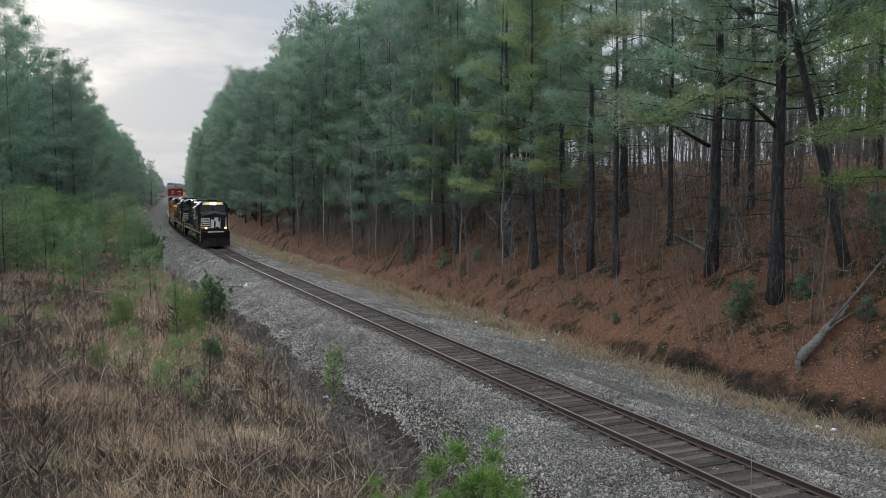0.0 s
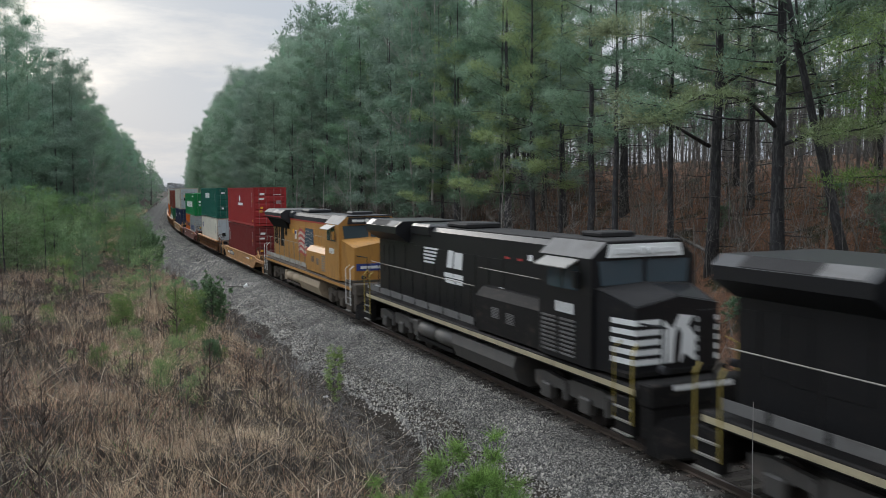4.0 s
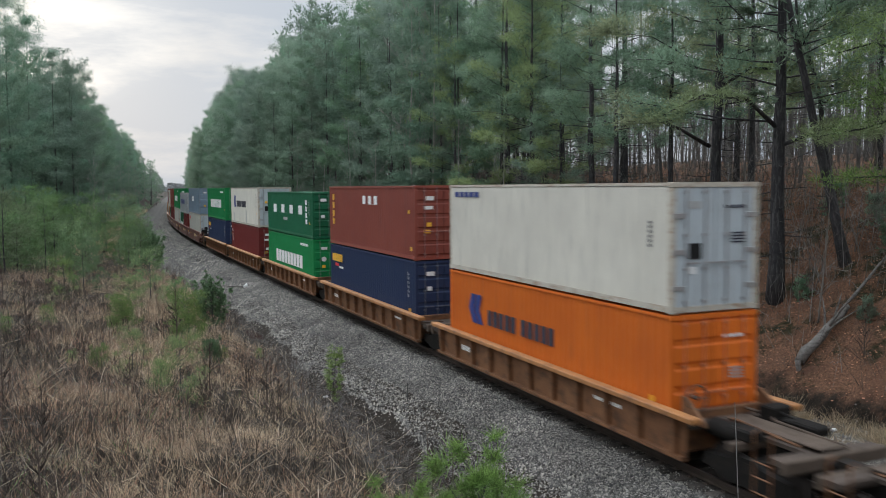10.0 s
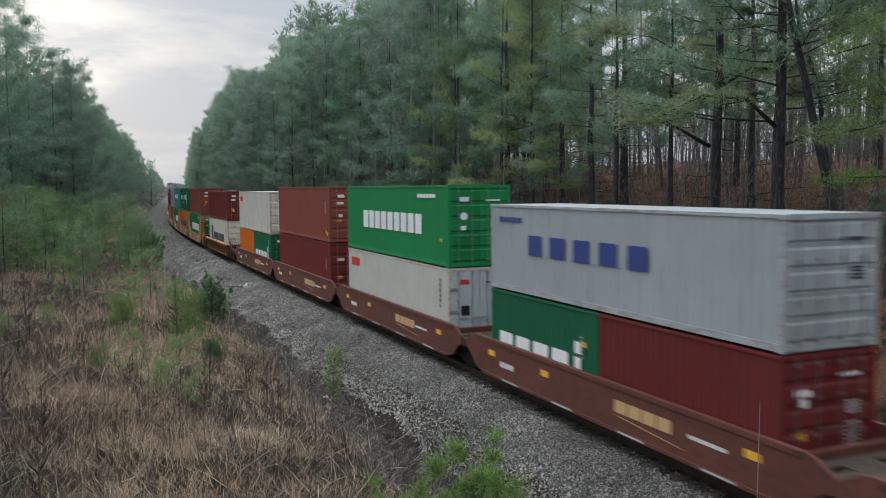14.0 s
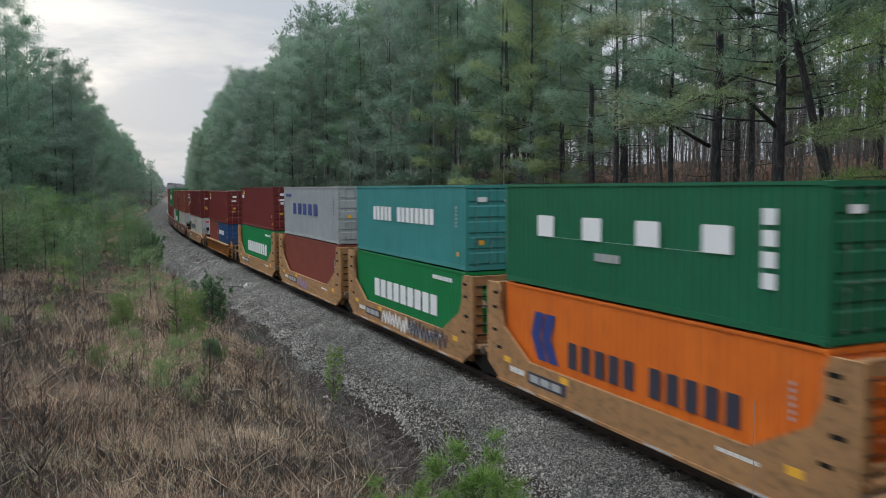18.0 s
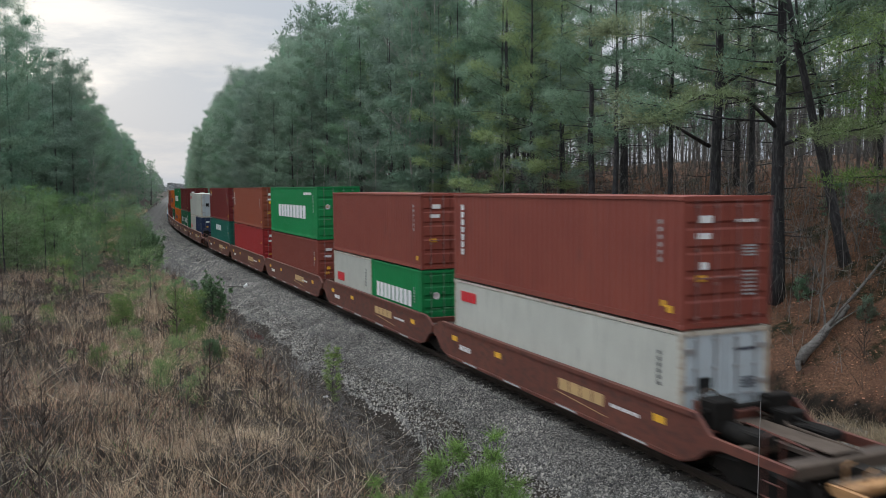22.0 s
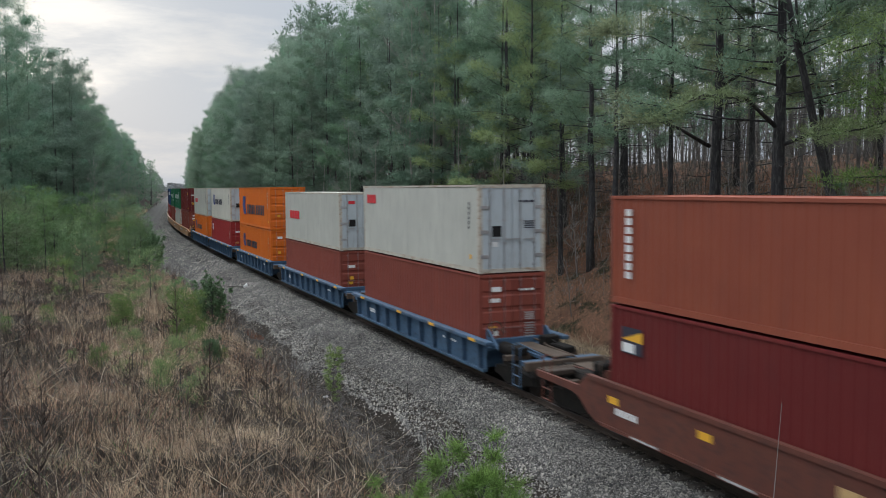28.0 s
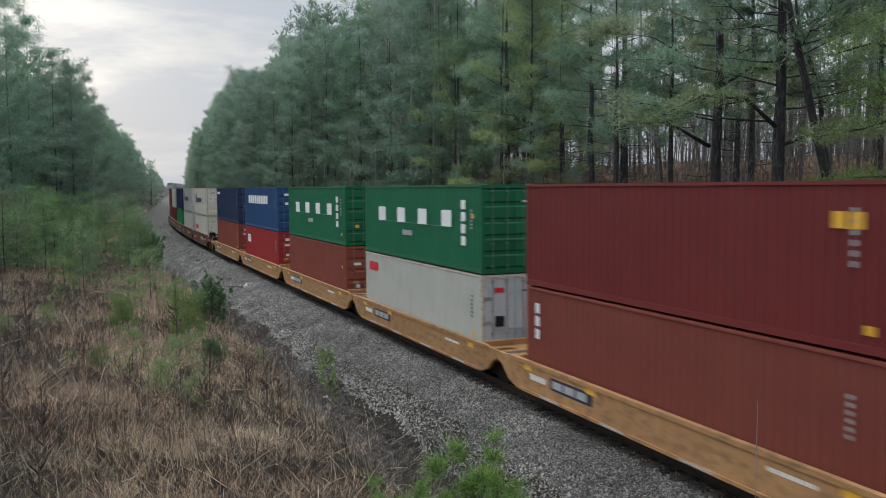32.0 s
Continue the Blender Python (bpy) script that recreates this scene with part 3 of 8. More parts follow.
# ---- trees ----
def tuft(points, dirs, rng, per, length, width, puff=0.04):
    """Sprays of needle-like blades at the points, leaning along dirs and spread over puff: triangles as arrays."""
    n = len(points)
    off = rng.normal(0, 1, (n, per, 3)) * (puff, puff, puff * 0.7)
    dd = dirs[:, None, :] * 0.5 + rng.normal(0, 0.62, (n, per, 3)) + (off / puff * 0.35 if puff > 0.05 else 0)
    dd[..., 2] += 0.2
    dd /= np.linalg.norm(dd, axis=-1, keepdims=True)
    side = np.cross(dd, rng.normal(0, 1, (n, per, 3)))
    side /= np.linalg.norm(side, axis=-1, keepdims=True) + 1e-9
    ln = rng.uniform(0.6, 1.15, (n, per, 1)) * length
    p = points[:, None, :] + off
    v = np.stack([p - side * width * 0.5, p + side * width * 0.5, p + dd * ln], 2).reshape(-1, 3)
    return v, np.arange(len(v)).reshape(-1, 3)


def pine(seed, tall, girth, base, spread, limbs, per=11, needle=0.42, width=0.085, mat="needle", lean=0.0, dead=10, dense=2.3, rise=0.6, taper=0.75, name="pine_tree", label="", plump=0.26, twigs=True, tip=0.30, inner=0.22, puff=0.04, shoots=0.0):
    """A pine with shoots that branch off its limbs and end in clumps (shoots: how many to the metre): tapered trunk with limbs, and a crown of needle sprays. base: the height at which the green begins."""
    rng = np.random.RandomState(seed)
    wood = Shape()
    hs = np.linspace(0, 1, 11)
    bend = np.cumsum(rng.normal(0, 0.05, (11, 2)), 0) * tall / 20
    bend[0] = 0
    bend[:, 0] += lean * hs * tall
    axis = np.stack([bend[:, 0], bend[:, 1], hs * tall - 0.3], -1)
    axis[0, 2] = -1.0
    rad = girth * (1 - hs * 0.93) * (1 + 0.35 * np.exp(-hs * 30))
    wood.tube(axis, list(rad), 8)
    pts, dirs = [], []
    for i in range(limbs + dead):
        live = i < limbs
        u = (base + (0.985 - base) * ((i + rng.rand()) / limbs) ** 0.9) if live else base * rng.uniform(0.25, 1.0)
        az = i * 2.39996 + rng.normal(0, 0.5)
        w = (u - base) / (1 - base)
        ln = spread * (tip + (1 - tip) * (1 - max(0, w)) ** taper) * rng.uniform(0.5, 1.2) if live else spread * rng.uniform(0.2, 0.6)
        c = np.array([np.interp(u, hs, axis[:, k]) for k in range(3)])
        out = np.array([math.cos(az), math.sin(az), 0])
        up = (0.05 + rise * max(0, w)) if live else rng.uniform(-0.25, 0.15)
        q = np.linspace(0, 1, 4)[:, None]
        path = c + out * q * ln + np.array([0, 0, 1]) * (up * q + rng.uniform(-0.05, 0.2) * q * q) * ln + rng.normal(0, 0.05, (4, 3)) * q * ln
        r0 = max(0.012, girth * (0.24 if live else 0.12) * (1 - 0.8 * u))
        if twigs or not live:
            wood.tube(path, list(r0 * (1 - 0.85 * q[:, 0])), 3, False)
        if live and shoots:
            side = np.array([-out[1], out[0], 0])
            m = 2 + int(ln * shoots * rng.uniform(0.75, 1.25))
            ts = 0.16 + 0.84 * np.sqrt(rng.rand(m))
            for t0 in ts:
                s0 = np.array([np.interp(t0, q[:, 0], path[:, z]) for z in range(3)])
                turn = rng.choice((-1, 1)) * rng.uniform(0.25, 1.15)
                dn = out * math.cos(turn) + side * math.sin(turn) + np.array([0, 0, rng.uniform(-0.05, 0.35)])
                sl = ln * rng.uniform(0.16, 0.36) * (1.25 - 0.6 * t0)
                k = 1 + int(sl * dense * rng.uniform(0.7, 1.3))
                w0 = np.linspace(0.4, 1.0, k)[:, None] if k > 1 else np.array([[0.9]])
                pts.append(s0 + dn * sl * w0 + rng.normal(0, 0.07, (k, 3)))
                dirs.append(np.repeat((dn + np.array([0, 0, 0.35]))[None], k, 0))
                if twigs and sl > 0.35:
                    wood.tube([s0, s0 + dn * sl], [r0 * 0.4, r0 * 0.12], 3, False)
            pts.append(path[-1:] + rng.normal(0, 0.06, (1, 3)))
            dirs.append((out + np.array([0, 0, 0.5]))[None])
        elif live:
            k = max(3, int(ln * dense * rng.uniform(0.7, 1.3)) + 2)
            t = inner + (1.05 - inner) * np.sqrt(rng.rand(k))
            p = np.stack([np.interp(t, q[:, 0], path[:, z]) for z in range(3)], -1)
            side = np.array([-out[1], out[0], 0])
            p = p + side * (rng.normal(0, plump, (k, 1)) * ln * (1.15 - t[:, None]).clip(0.15)) + np.array([0, 0, 1]) * rng.normal(0.06, 0.16, (k, 1))
            pts.append(p)
            dirs.append(np.repeat((out + np.array([0, 0, 0.25]))[None], k, 0))
    if inner == 0.0:
        # foliage close round the trunk
        u = rng.uniform(max(base, 0.05), 0.96, 170)
        c = np.stack([np.interp(u, hs, axis[:, k]) for k in range(3)], -1)
        az, r = rng.uniform(0, 6.28, 170), rng.uniform(0.3, 1.0, 170)
        pts.append(c + np.stack([np.cos(az) * r, np.sin(az) * r, 0 * r], -1))
        dirs.append(np.stack([np.cos(az), np.sin(az), 0.2 + 0 * az], -1))
    # the leader's own sprays
    top = axis[-1][None] + np.stack([rng.normal(0, 0.12, 8), rng.normal(0, 0.12, 8), -rng.rand(8) * tall * 0.05], -1)
    pts.append(top)
    dirs.append(np.repeat(np.array([[0, 0, 1.0]]), 8, 0))
    pts, dirs = np.concatenate(pts), np.concatenate(dirs)
    v, f = tuft(pts, dirs, rng, per, needle, width, puff)
    ob = tagged(new(name), label or "tall green pine with a dark trunk on the wooded bank", "tree")
    part("trunk", wood.mesh("pine_trunk", M["bark"], True), ob)
    part("crown", tri_mesh("pine_crown", v, f, M[mat]), ob)
    return ob


def bare_tree(seed, tall, girth, mat="bark_grey", fork=4, base=0.35, twigs=1.0, least=0.006, lean=0.0, label="", depth=2, name="bare_tree", category="tree"):
    """A leafless hardwood: trunk, limbs and fine twigs."""
    rng = np.random.RandomState(seed)
    trunk, limb = Shape(), Shape()
    hs = np.linspace(0, 1, 9)
    bend = np.cumsum(rng.normal(0, 0.035, (9, 2)), 0) * tall / 10
    bend[:, 0] += lean * hs * tall
    axis = np.stack([bend[:, 0], bend[:, 1], hs * tall - 0.2], -1)
    trunk.tube(axis, list(girth * (1 - 0.9 * hs)), 6)

    def grow(p, dirn, ln, r, left):
        k = 4 if left == depth else 3
        q = np.linspace(0, 1, k)[:, None]
        path = p + dirn * ln * q + np.array([0, 0, 1]) * 0.22 * ln * q * q + rng.normal(0, 0.05, (k, 3)) * ln * q
        limb.tube(path, list(r * (1 - 0.75 * q[:, 0])), 3, False)
        if left:
            for _ in range(fork):
                t = rng.uniform(0.25, 0.95)
                c = np.array([np.interp(t, q[:, 0], path[:, z]) for z in range(3)])
                nd = dirn + rng.normal(0, 0.5, 3)
                nd[2] += 0.25
                grow(c, nd / np.linalg.norm(nd), ln * rng.uniform(0.35, 0.6), max(least, r * 0.5), left - 1)

    for i in range(int(13 * twigs)):
        u = rng.uniform(base, 0.97)
        c = np.array([np.interp(u, hs, axis[:, k]) for k in range(3)])
        az = rng.uniform(0, 6.28)
        dn = np.array([math.cos(az) * 0.75, math.sin(az) * 0.75, rng.uniform(0.35, 0.9)])
        grow(c, dn / np.linalg.norm(dn), tall * rng.uniform(0.1, 0.24) * (1.25 - u), max(0.012, girth * 0.35 * (1.1 - u)), depth)
    ob = tagged(new(name), label or "leafless grey hardwood with thin bare twigs in the wood", category)
    part("trunk", trunk.mesh("bare_trunk", M[mat], True), ob)
    part("bare_crown", limb.mesh("bare_branches", M[mat]), ob)["kind"] = "stuff"
    return ob


def set_at(ob, a, d, scale=1.0, turn=0.0, sink=0.05, copy=True, tilt=0.0):
    x, y, z = spot(a, d)
    m = pose(x, y, z - sink, 0, 0, turn) @ pose(0, 0, 0, 0, tilt, 0) @ Matrix.Scale(scale, 4)
    if copy:
        return copy_thing(ob, m)
    ob.matrix_basis = m
    return ob


USED = set()


def plant(src, a, d, scale, turn, group, tilt=0.0):
    first = src.name not in USED
    USED.add(src.name)
    ob = set_at(src, a, d, scale, turn, 0.08, not first, tilt)
    ob["group"] = group
    return ob


# the bank's front pines: arc length, offset, scale, which
FRONT = (
    (-6.0, 13.5, 1.0, 0), (-11.2, 14.5, 1.0, 1), (-20.5, 13.8, 0.95, 2), (-17.2, 13.2, 0.85, 2), (-25.2, 12.8, 0.8, 3), (-22.5, 13.0, 0.65, 2), (-16.0, 15.8, 0.75, 2),
    (-37.5, 13.0, 0.85, 3), (-1.5, 20.0, 1.0, 1), (-24.0, 18.5, 0.9, 0), (-30.5, 13.6, 0.85, 0), (12.0, 15.0, 1.0, 1), (-10.5, 24.5, 0.8, 2), (-18.0, 22.0, 0.85, 3), (-14.0, 19.5, 0.8, 2), (-28.0, 16.5, 0.8, 1), (-33.5, 18.0, 0.9, 3),
)


def build_woods():
    rng = random.Random(11)
    big = [pine(600 + i, t, g, b, s, l, per=46, dense=2.2, needle=0.25, width=0.042, puff=0.23, shoots=1.5, mat=("needle", "needle_warm")[i % 2], dead=18, label=lb) for i, (t, g, b, s, l, lb) in enumerate((
        (23, 0.33, 0.33, 5.4, 42, "tall pine with a dark bare trunk and spreading green limbs"),
        (25, 0.30, 0.30, 5.6, 46, "tall pine with long dark limbs and green needles"),
        (21, 0.25, 0.38, 4.6, 36, "slender pine with a high open crown"),
        (23, 0.27, 0.25, 5.2, 48, "dense green pine branching low over the bank")))]
    edge = [pine(20 + i, t, 0.16, b, s, l, per=34, dense=2.3, needle=0.26, width=0.072, puff=0.28, shoots=1.7, mat="needle_hazed", rise=0.6, taper=0.6, twigs=i == 3, tip=0.34, label="dense green pine in the wood's edge") for i, (t, b, s, l) in enumerate(((24, 0.07, 4.3, 62), (26, 0.12, 4.7, 60), (22, 0.05, 4.0, 58), (25, 0.13, 4.8, 52)))]
    lite = [pine(30 + i, t, 0.22, 0.06, s, 56, per=11, dense=2.2, needle=0.45, width=0.24, puff=0.36, shoots=1.3, mat="needle_hazed", rise=0.8, dead=3, twigs=False, tip=0.42, label="dark green pine standing in the wood") for i, (t, s) in enumerate(((23, 4.0), (25, 4.3), (21, 3.8)))]
    for a, d, sc, k in FRONT:
        plant(big[k], a, d, sc, rng.uniform(0, 360), "pines on the bank")
    # the leaning pine and the thin bent one
    plant(pine(650, 20, 0.22, 0.35, 4.0, 44, per=13, dense=3.4, lean=-0.02, label="dark pine leaning out over the bank"), -4.2, 15.5, 1.0, 25, "pines on the bank", -17)
    # the wood's edge along the cutting
    for q in range(64):
        a = -34 - q * 4.0 + rng.uniform(-1.5, 1.5)
        k = rng.randrange(4)
        high = float(np.interp(-a, (34, 110, 150, 210), (24.3, 24.6, 27.2, 29.0)))
        plant(edge[k], a, rng.uniform(12.2, 15.5) - 1.2 * min(1, -a / 150), high / (24, 26, 22, 25)[k] * rng.uniform(0.92, 1.02), rng.uniform(0, 360), "pines along the cutting")
    for q in range(11):
        plant(big[q % 4], -36 - q * 2.9 + rng.uniform(-1, 1), rng.uniform(17.5, 24), rng.uniform(0.95, 1.08), rng.uniform(0, 360), "pines along the cutting")
    for q in range(62):
        a = -62 - q * 3.3 + rng.uniform(-2, 2)
        plant(lite[rng.randrange(3)], a, rng.uniform(18, 25), rng.uniform(0.9, 1.12), rng.uniform(0, 360), "pines along the cutting")
    for q in range(6):
        plant(big[rng.randrange(4)] if q < 3 else lite[rng.randrange(3)], rng.uniform(-40, -8) if q < 4 else rng.uniform(10, 30), rng.uniform(26, 46), rng.uniform(0.75, 1.0), rng.uniform(0, 360), "pines on the bank")
    # beyond the brush on the near side: tall pines, set back where the young growth is
    for q in range(50):
        a = -66 - q * 4.4 + rng.uniform(-1.5, 1.5)
        back = max(0, 100 + a) * 0.28
        plant(edge[rng.randrange(4)], a, -13.2 - rng.uniform(0, 3.5) - back, rng.uniform(0.86, 0.98) * float(np.interp(-a, (66, 82, 90, 98, 108), (1.2, 1.22, 1.16, 1.06, 0.98))), rng.uniform(0, 360), "pines beyond the brush")
        plant(lite[rng.randrange(3)], a - 2, -20.5 - rng.uniform(0, 5) - back, rng.uniform(0.85, 1.05), rng.uniform(0, 360), "pines beyond the brush")
    plant(big[2], -330, -8.6, 0.9, 40, "pines beyond the brush")
    for a, d, sc in ((-345, -9.5, 0.6), (-360, -7.5, 0.5)):
        plant(lite[1], a, d, sc, rng.uniform(0, 360), "pines beyond the brush")
    # where the line runs on out of sight
    for q in range(44):
        a = -232 - q * 6 + rng.uniform(-3, 3)
        plant(lite[rng.randrange(3)], a, -15.0 - rng.uniform(0, 5), rng.uniform(0.7, 0.95), rng.uniform(0, 360), "pines far along the line")
        plant(lite[rng.randrange(3)], a, 8.0 + rng.uniform(0, 4), rng.uniform(0.8, 1.0), rng.uniform(0, 360), "pines far along the line")
    bare = [bare_tree(40 + i, t, g, lean=ln, fork=3, twigs=0.9) for i, (t, g, ln) in enumerate(((17, 0.13, 0.0), (14, 0.09, 0.03), (19, 0.16, -0.02), (12, 0.07, 0.05), (16, 0.11, -0.04)))]
    for q in range(150):
        a, d = rng.uniform(-62, 42), 16 + 62 * rng.random() ** 0.8
        plant(bare[q % 5], a, d, rng.uniform(0.8, 1.25), rng.uniform(0, 360), "bare trees of the wood")
    thin = [bare_tree(60 + i, t, g, ("twig_grey", "bark_grey", "cane")[i], base=0.2, twigs=1.2, lean=ln, fork=3, name="bare_sapling", label="thin leafless sapling on the leafy bank") for i, (t, g, ln) in enumerate(((5.0, 0.035, 0.02), (3.6, 0.028, 0.1), (6.5, 0.045, -0.05)))]
    for q in range(170):
        a, d = rng.uniform(-105, 12), rng.uniform(10.4, 22)
        plant(thin[q % 3], a, d, rng.uniform(0.7, 1.3), rng.uniform(0, 360), "bare saplings on the bank")
    # pale leafless trees rising out of the pines; those beyond the brush imitate grey mist
    pale = bare_tree(66, 20, 0.11, "twig_pale", 4, 0.3, 1.7, least=0.014, label="pale leafless tree among the green pines")
    for a, d, sc in ((-45.6, 12.4, 1.1), (-41.5, 12.6, 0.95), (-58.0, 10.8, 0.6), (-33.0, 11.2, 0.5), (-27.0, 11.4, 0.45), (-50.5, 10.8, 0.5), (-68.0, 10.6, 0.55), (-80.0, 10.4, 0.6), (-125, 12.8, 1.0), (-96, -14, 0.5), (-78, -12, 0.45), (-118, -11.5, 0.5), (-140, -10.5, 0.5), (-160, -10, 0.55), (-185, -9.5, 0.6), (-205, -9, 0.55), (-225, -9, 0.6), (-250, -8.5, 0.6)):
        plant(pale, a, d, sc, rng.uniform(0, 360), "pale bare trees")
    # a crooked dark trunk, and a long dark limb reaching out from a front pine
    x, y, z = spot(-8.2, 19.2)
    ob = tagged(new("crooked_tree"), "thin crooked dark tree leaning over the bank", "tree")
    ob.matrix_basis = pose(x, y, z)
    part("trunk", Shape().tube([(0.1, 0, -0.3), (-0.55, 0.1, 2.9), (-0.85, 0, 5.2), (-1.2, 0.1, 6.6), (-1.95, 0, 8.8), (-2.2, 0.1, 11)], [0.13, 0.12, 0.11, 0.1, 0.08, 0.03], 7).mesh("crooked_trunk", M["bark"], True), ob)
    for p0, p1 in (((-1.2, 0.1, 6.6), (-2.6, 0.3, 7.2)), ((-1.95, 0, 8.8), (-0.9, 0.2, 10)), ((-0.7, 0, 4.0), (0.3, 0.3, 5.0))):
        part("branch", Shape().tube([p0, p1], [0.04, 0.012], 5).mesh("crooked_branch", M["bark"]), ob)
    for a0, d0, limbs in ((-11.2, 14.5, (((-0.1, 0, 6.0), (-1.7, -0.6, 6.8), (-3.7, -1.2, 7.5), (-4.6, -1.4, 8.2)), ((0.1, 0, 8.6), (1.6, -0.5, 9.6), (3.4, -0.8, 9.4)))), (-6.0, 13.5, (((-0.1, 0, 7.2), (-1.5, -0.5, 8.3), (-3.4, -0.9, 8.4), (-5.0, -1.1, 7.6)), ((0.1, 0, 6.4), (1.8, -0.4, 7.1), (3.6, -0.8, 6.9)))), (-1.5, 20.0, (((-0.1, 0, 4.4), (-3.2, -0.6, 3.6), (-5.6, -1.2, 2.9), (-7.4, -1.6, 2.6)), ((-0.1, 0, 8.2), (-2.6, -0.8, 8.0), (-4.8, -1.6, 7.4), (-6.4, -1.8, 6.6))))):
        x, y, z = spot(a0, d0)
        for path in limbs:
            bo = tagged(new("pine_bough"), "long dark pine bough with green needle tufts", "tree bough")
            bo.matrix_basis = pose(x, y, z)
            part("limb", Shape().tube(path, [0.10, 0.07, 0.05, 0.02][:len(path)], 6).mesh("bough_limb", M["bark"], True), bo)
            rs0 = np.random.RandomState(int(abs(a0) * 10) + len(path))
            pp = np.array(path[1:])
            pp = np.concatenate([pp, (pp[1:] + pp[:-1]) / 2])
            idx = rs0.randint(0, len(pp), 60)
            v, f = tuft(pp[idx] + rs0.normal(0, 0.5, (60, 3)) * (1, 1, 0.3), np.repeat([[-0.6, 0, 0.4]], 60, 0), rs0, 36, 0.24, 0.03, 0.17)
            part("foliage", tri_mesh("bough_needles", v, f, M["needle_warm"]), bo)
    host = pine(655, 22, 0.24, 0.55, 4.0, 30, per=40, dense=2.2, needle=0.25, width=0.042, puff=0.23, shoots=1.5, mat="needle_warm", label="tall pine with bright low boughs at the bank")
    plant(host, 2.0, 14.0, 1.0, 60, "pines on the bank")
    hx, hy, hz = spot(2.0, 14.0)
    for path, seed in ((((0, 0, 7.4), (-1.4, 0.3, 8.3), (-2.9, 0.7, 8.9), (-4.0, 0.9, 8.6)), 1), (((0, 0, 6.2), (-1.3, 0.2, 7.0), (-2.6, 0.6, 7.2), (-3.3, 0.8, 7.0)), 2), (((0, 0, 4.3), (-1.4, 0.2, 4.4), (-2.7, 0.3, 4.45), (-3.7, 0.4, 4.4)), 3)):
        bo = tagged(new("pine_bough"), "pine bough with bright green needle tufts", "tree bough")
        bo.matrix_basis = pose(hx, hy, hz)
        part("limb", Shape().tube(path, [0.08, 0.06, 0.04, 0.015], 6).mesh("bough_limb", M["bark"], True), bo)
        rs0 = np.random.RandomState(seed)
        pp = np.array(path[1:])
        pp = np.concatenate([pp, (pp[1:] + pp[:-1]) / 2, pp[-1:]])
        k = 60 if seed < 3 else 30
        idx = rs0.randint(0, len(pp), k)
        spread = (0.4, 0.5, 0.5) if seed < 3 else (0.45, 0.3, 0.09)
        v, f = tuft(pp[idx] + rs0.normal(0, 1, (k, 3)) * spread, np.repeat([[-0.6, 0, 0.4]], k, 0), rs0, 50, 0.2, 0.026, 0.16)
        part("foliage", tri_mesh("bough_needles", v, f, M["needle_young"]), bo)
    # the leafless wood on the plateau: trunks and fine twigs past counting
    rs = np.random.RandomState(9)
    wood = Shape()
    for q in range(1050):
        a, d = rs.uniform(-80, 48), 21 + 80 * rs.rand()
        x, y, z = spot(a, d)
        hh, r = rs.choice((rs.uniform(3, 7), rs.uniform(8, 17))), rs.uniform(0.05, 0.14)
        lx, ly = rs.normal(0, 0.5, 2)
        wood.tube([(x, y, z - 0.2), (x + lx * 0.4, y + ly * 0.4, z + hh * 0.5), (x + lx, y + ly, z + hh)], [r, r * 0.7, 0.015], 3, False)
        for _ in range(11):
            u = rs.uniform(0.12, 0.95)
            c = Vector((x + lx * u, y + ly * u, z + hh * u))
            e = c + Vector((rs.normal(0, 1.0), rs.normal(0, 1.0), rs.uniform(0.3, 1.6)))
            wood.tube([c, e], [0.028, 0.008], 3, False)
    tagged(new("bare_woods", wood.mesh("bare_woods", M["bark_grey"])), "grey leafless woods of thin trunks behind the bank", "woods", kind="stuff")
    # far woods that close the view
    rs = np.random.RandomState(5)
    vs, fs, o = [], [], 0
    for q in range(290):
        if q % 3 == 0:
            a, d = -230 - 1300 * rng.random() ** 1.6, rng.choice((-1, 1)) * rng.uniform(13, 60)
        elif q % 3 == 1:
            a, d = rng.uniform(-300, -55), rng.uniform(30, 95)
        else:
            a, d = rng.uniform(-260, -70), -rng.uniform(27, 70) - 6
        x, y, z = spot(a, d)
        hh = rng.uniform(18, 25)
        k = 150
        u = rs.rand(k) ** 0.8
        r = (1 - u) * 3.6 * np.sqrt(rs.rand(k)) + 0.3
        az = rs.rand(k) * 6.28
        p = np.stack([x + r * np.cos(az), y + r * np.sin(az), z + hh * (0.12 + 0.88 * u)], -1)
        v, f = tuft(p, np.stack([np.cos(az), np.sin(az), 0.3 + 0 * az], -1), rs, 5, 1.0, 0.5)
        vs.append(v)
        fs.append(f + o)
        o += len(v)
    tagged(new("far_woods", tri_mesh("far_woods", np.concatenate(vs), np.concatenate(fs), M["needle_hazed"])), "dense dark green pine woods far along the railway", "woods", kind="stuff")
    # the last line of woods where the railway runs out of sight, haze painted in
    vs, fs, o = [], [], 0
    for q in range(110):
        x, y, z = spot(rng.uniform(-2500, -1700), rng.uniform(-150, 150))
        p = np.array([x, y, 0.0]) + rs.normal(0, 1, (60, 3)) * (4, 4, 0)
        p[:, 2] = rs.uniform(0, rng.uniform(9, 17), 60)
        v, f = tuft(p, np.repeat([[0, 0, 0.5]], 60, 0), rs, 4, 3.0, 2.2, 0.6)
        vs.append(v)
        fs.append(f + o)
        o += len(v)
    # pale grey in place of green: the far haze is mixed into this colour
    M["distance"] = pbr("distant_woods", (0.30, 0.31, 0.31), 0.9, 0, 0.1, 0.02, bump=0)
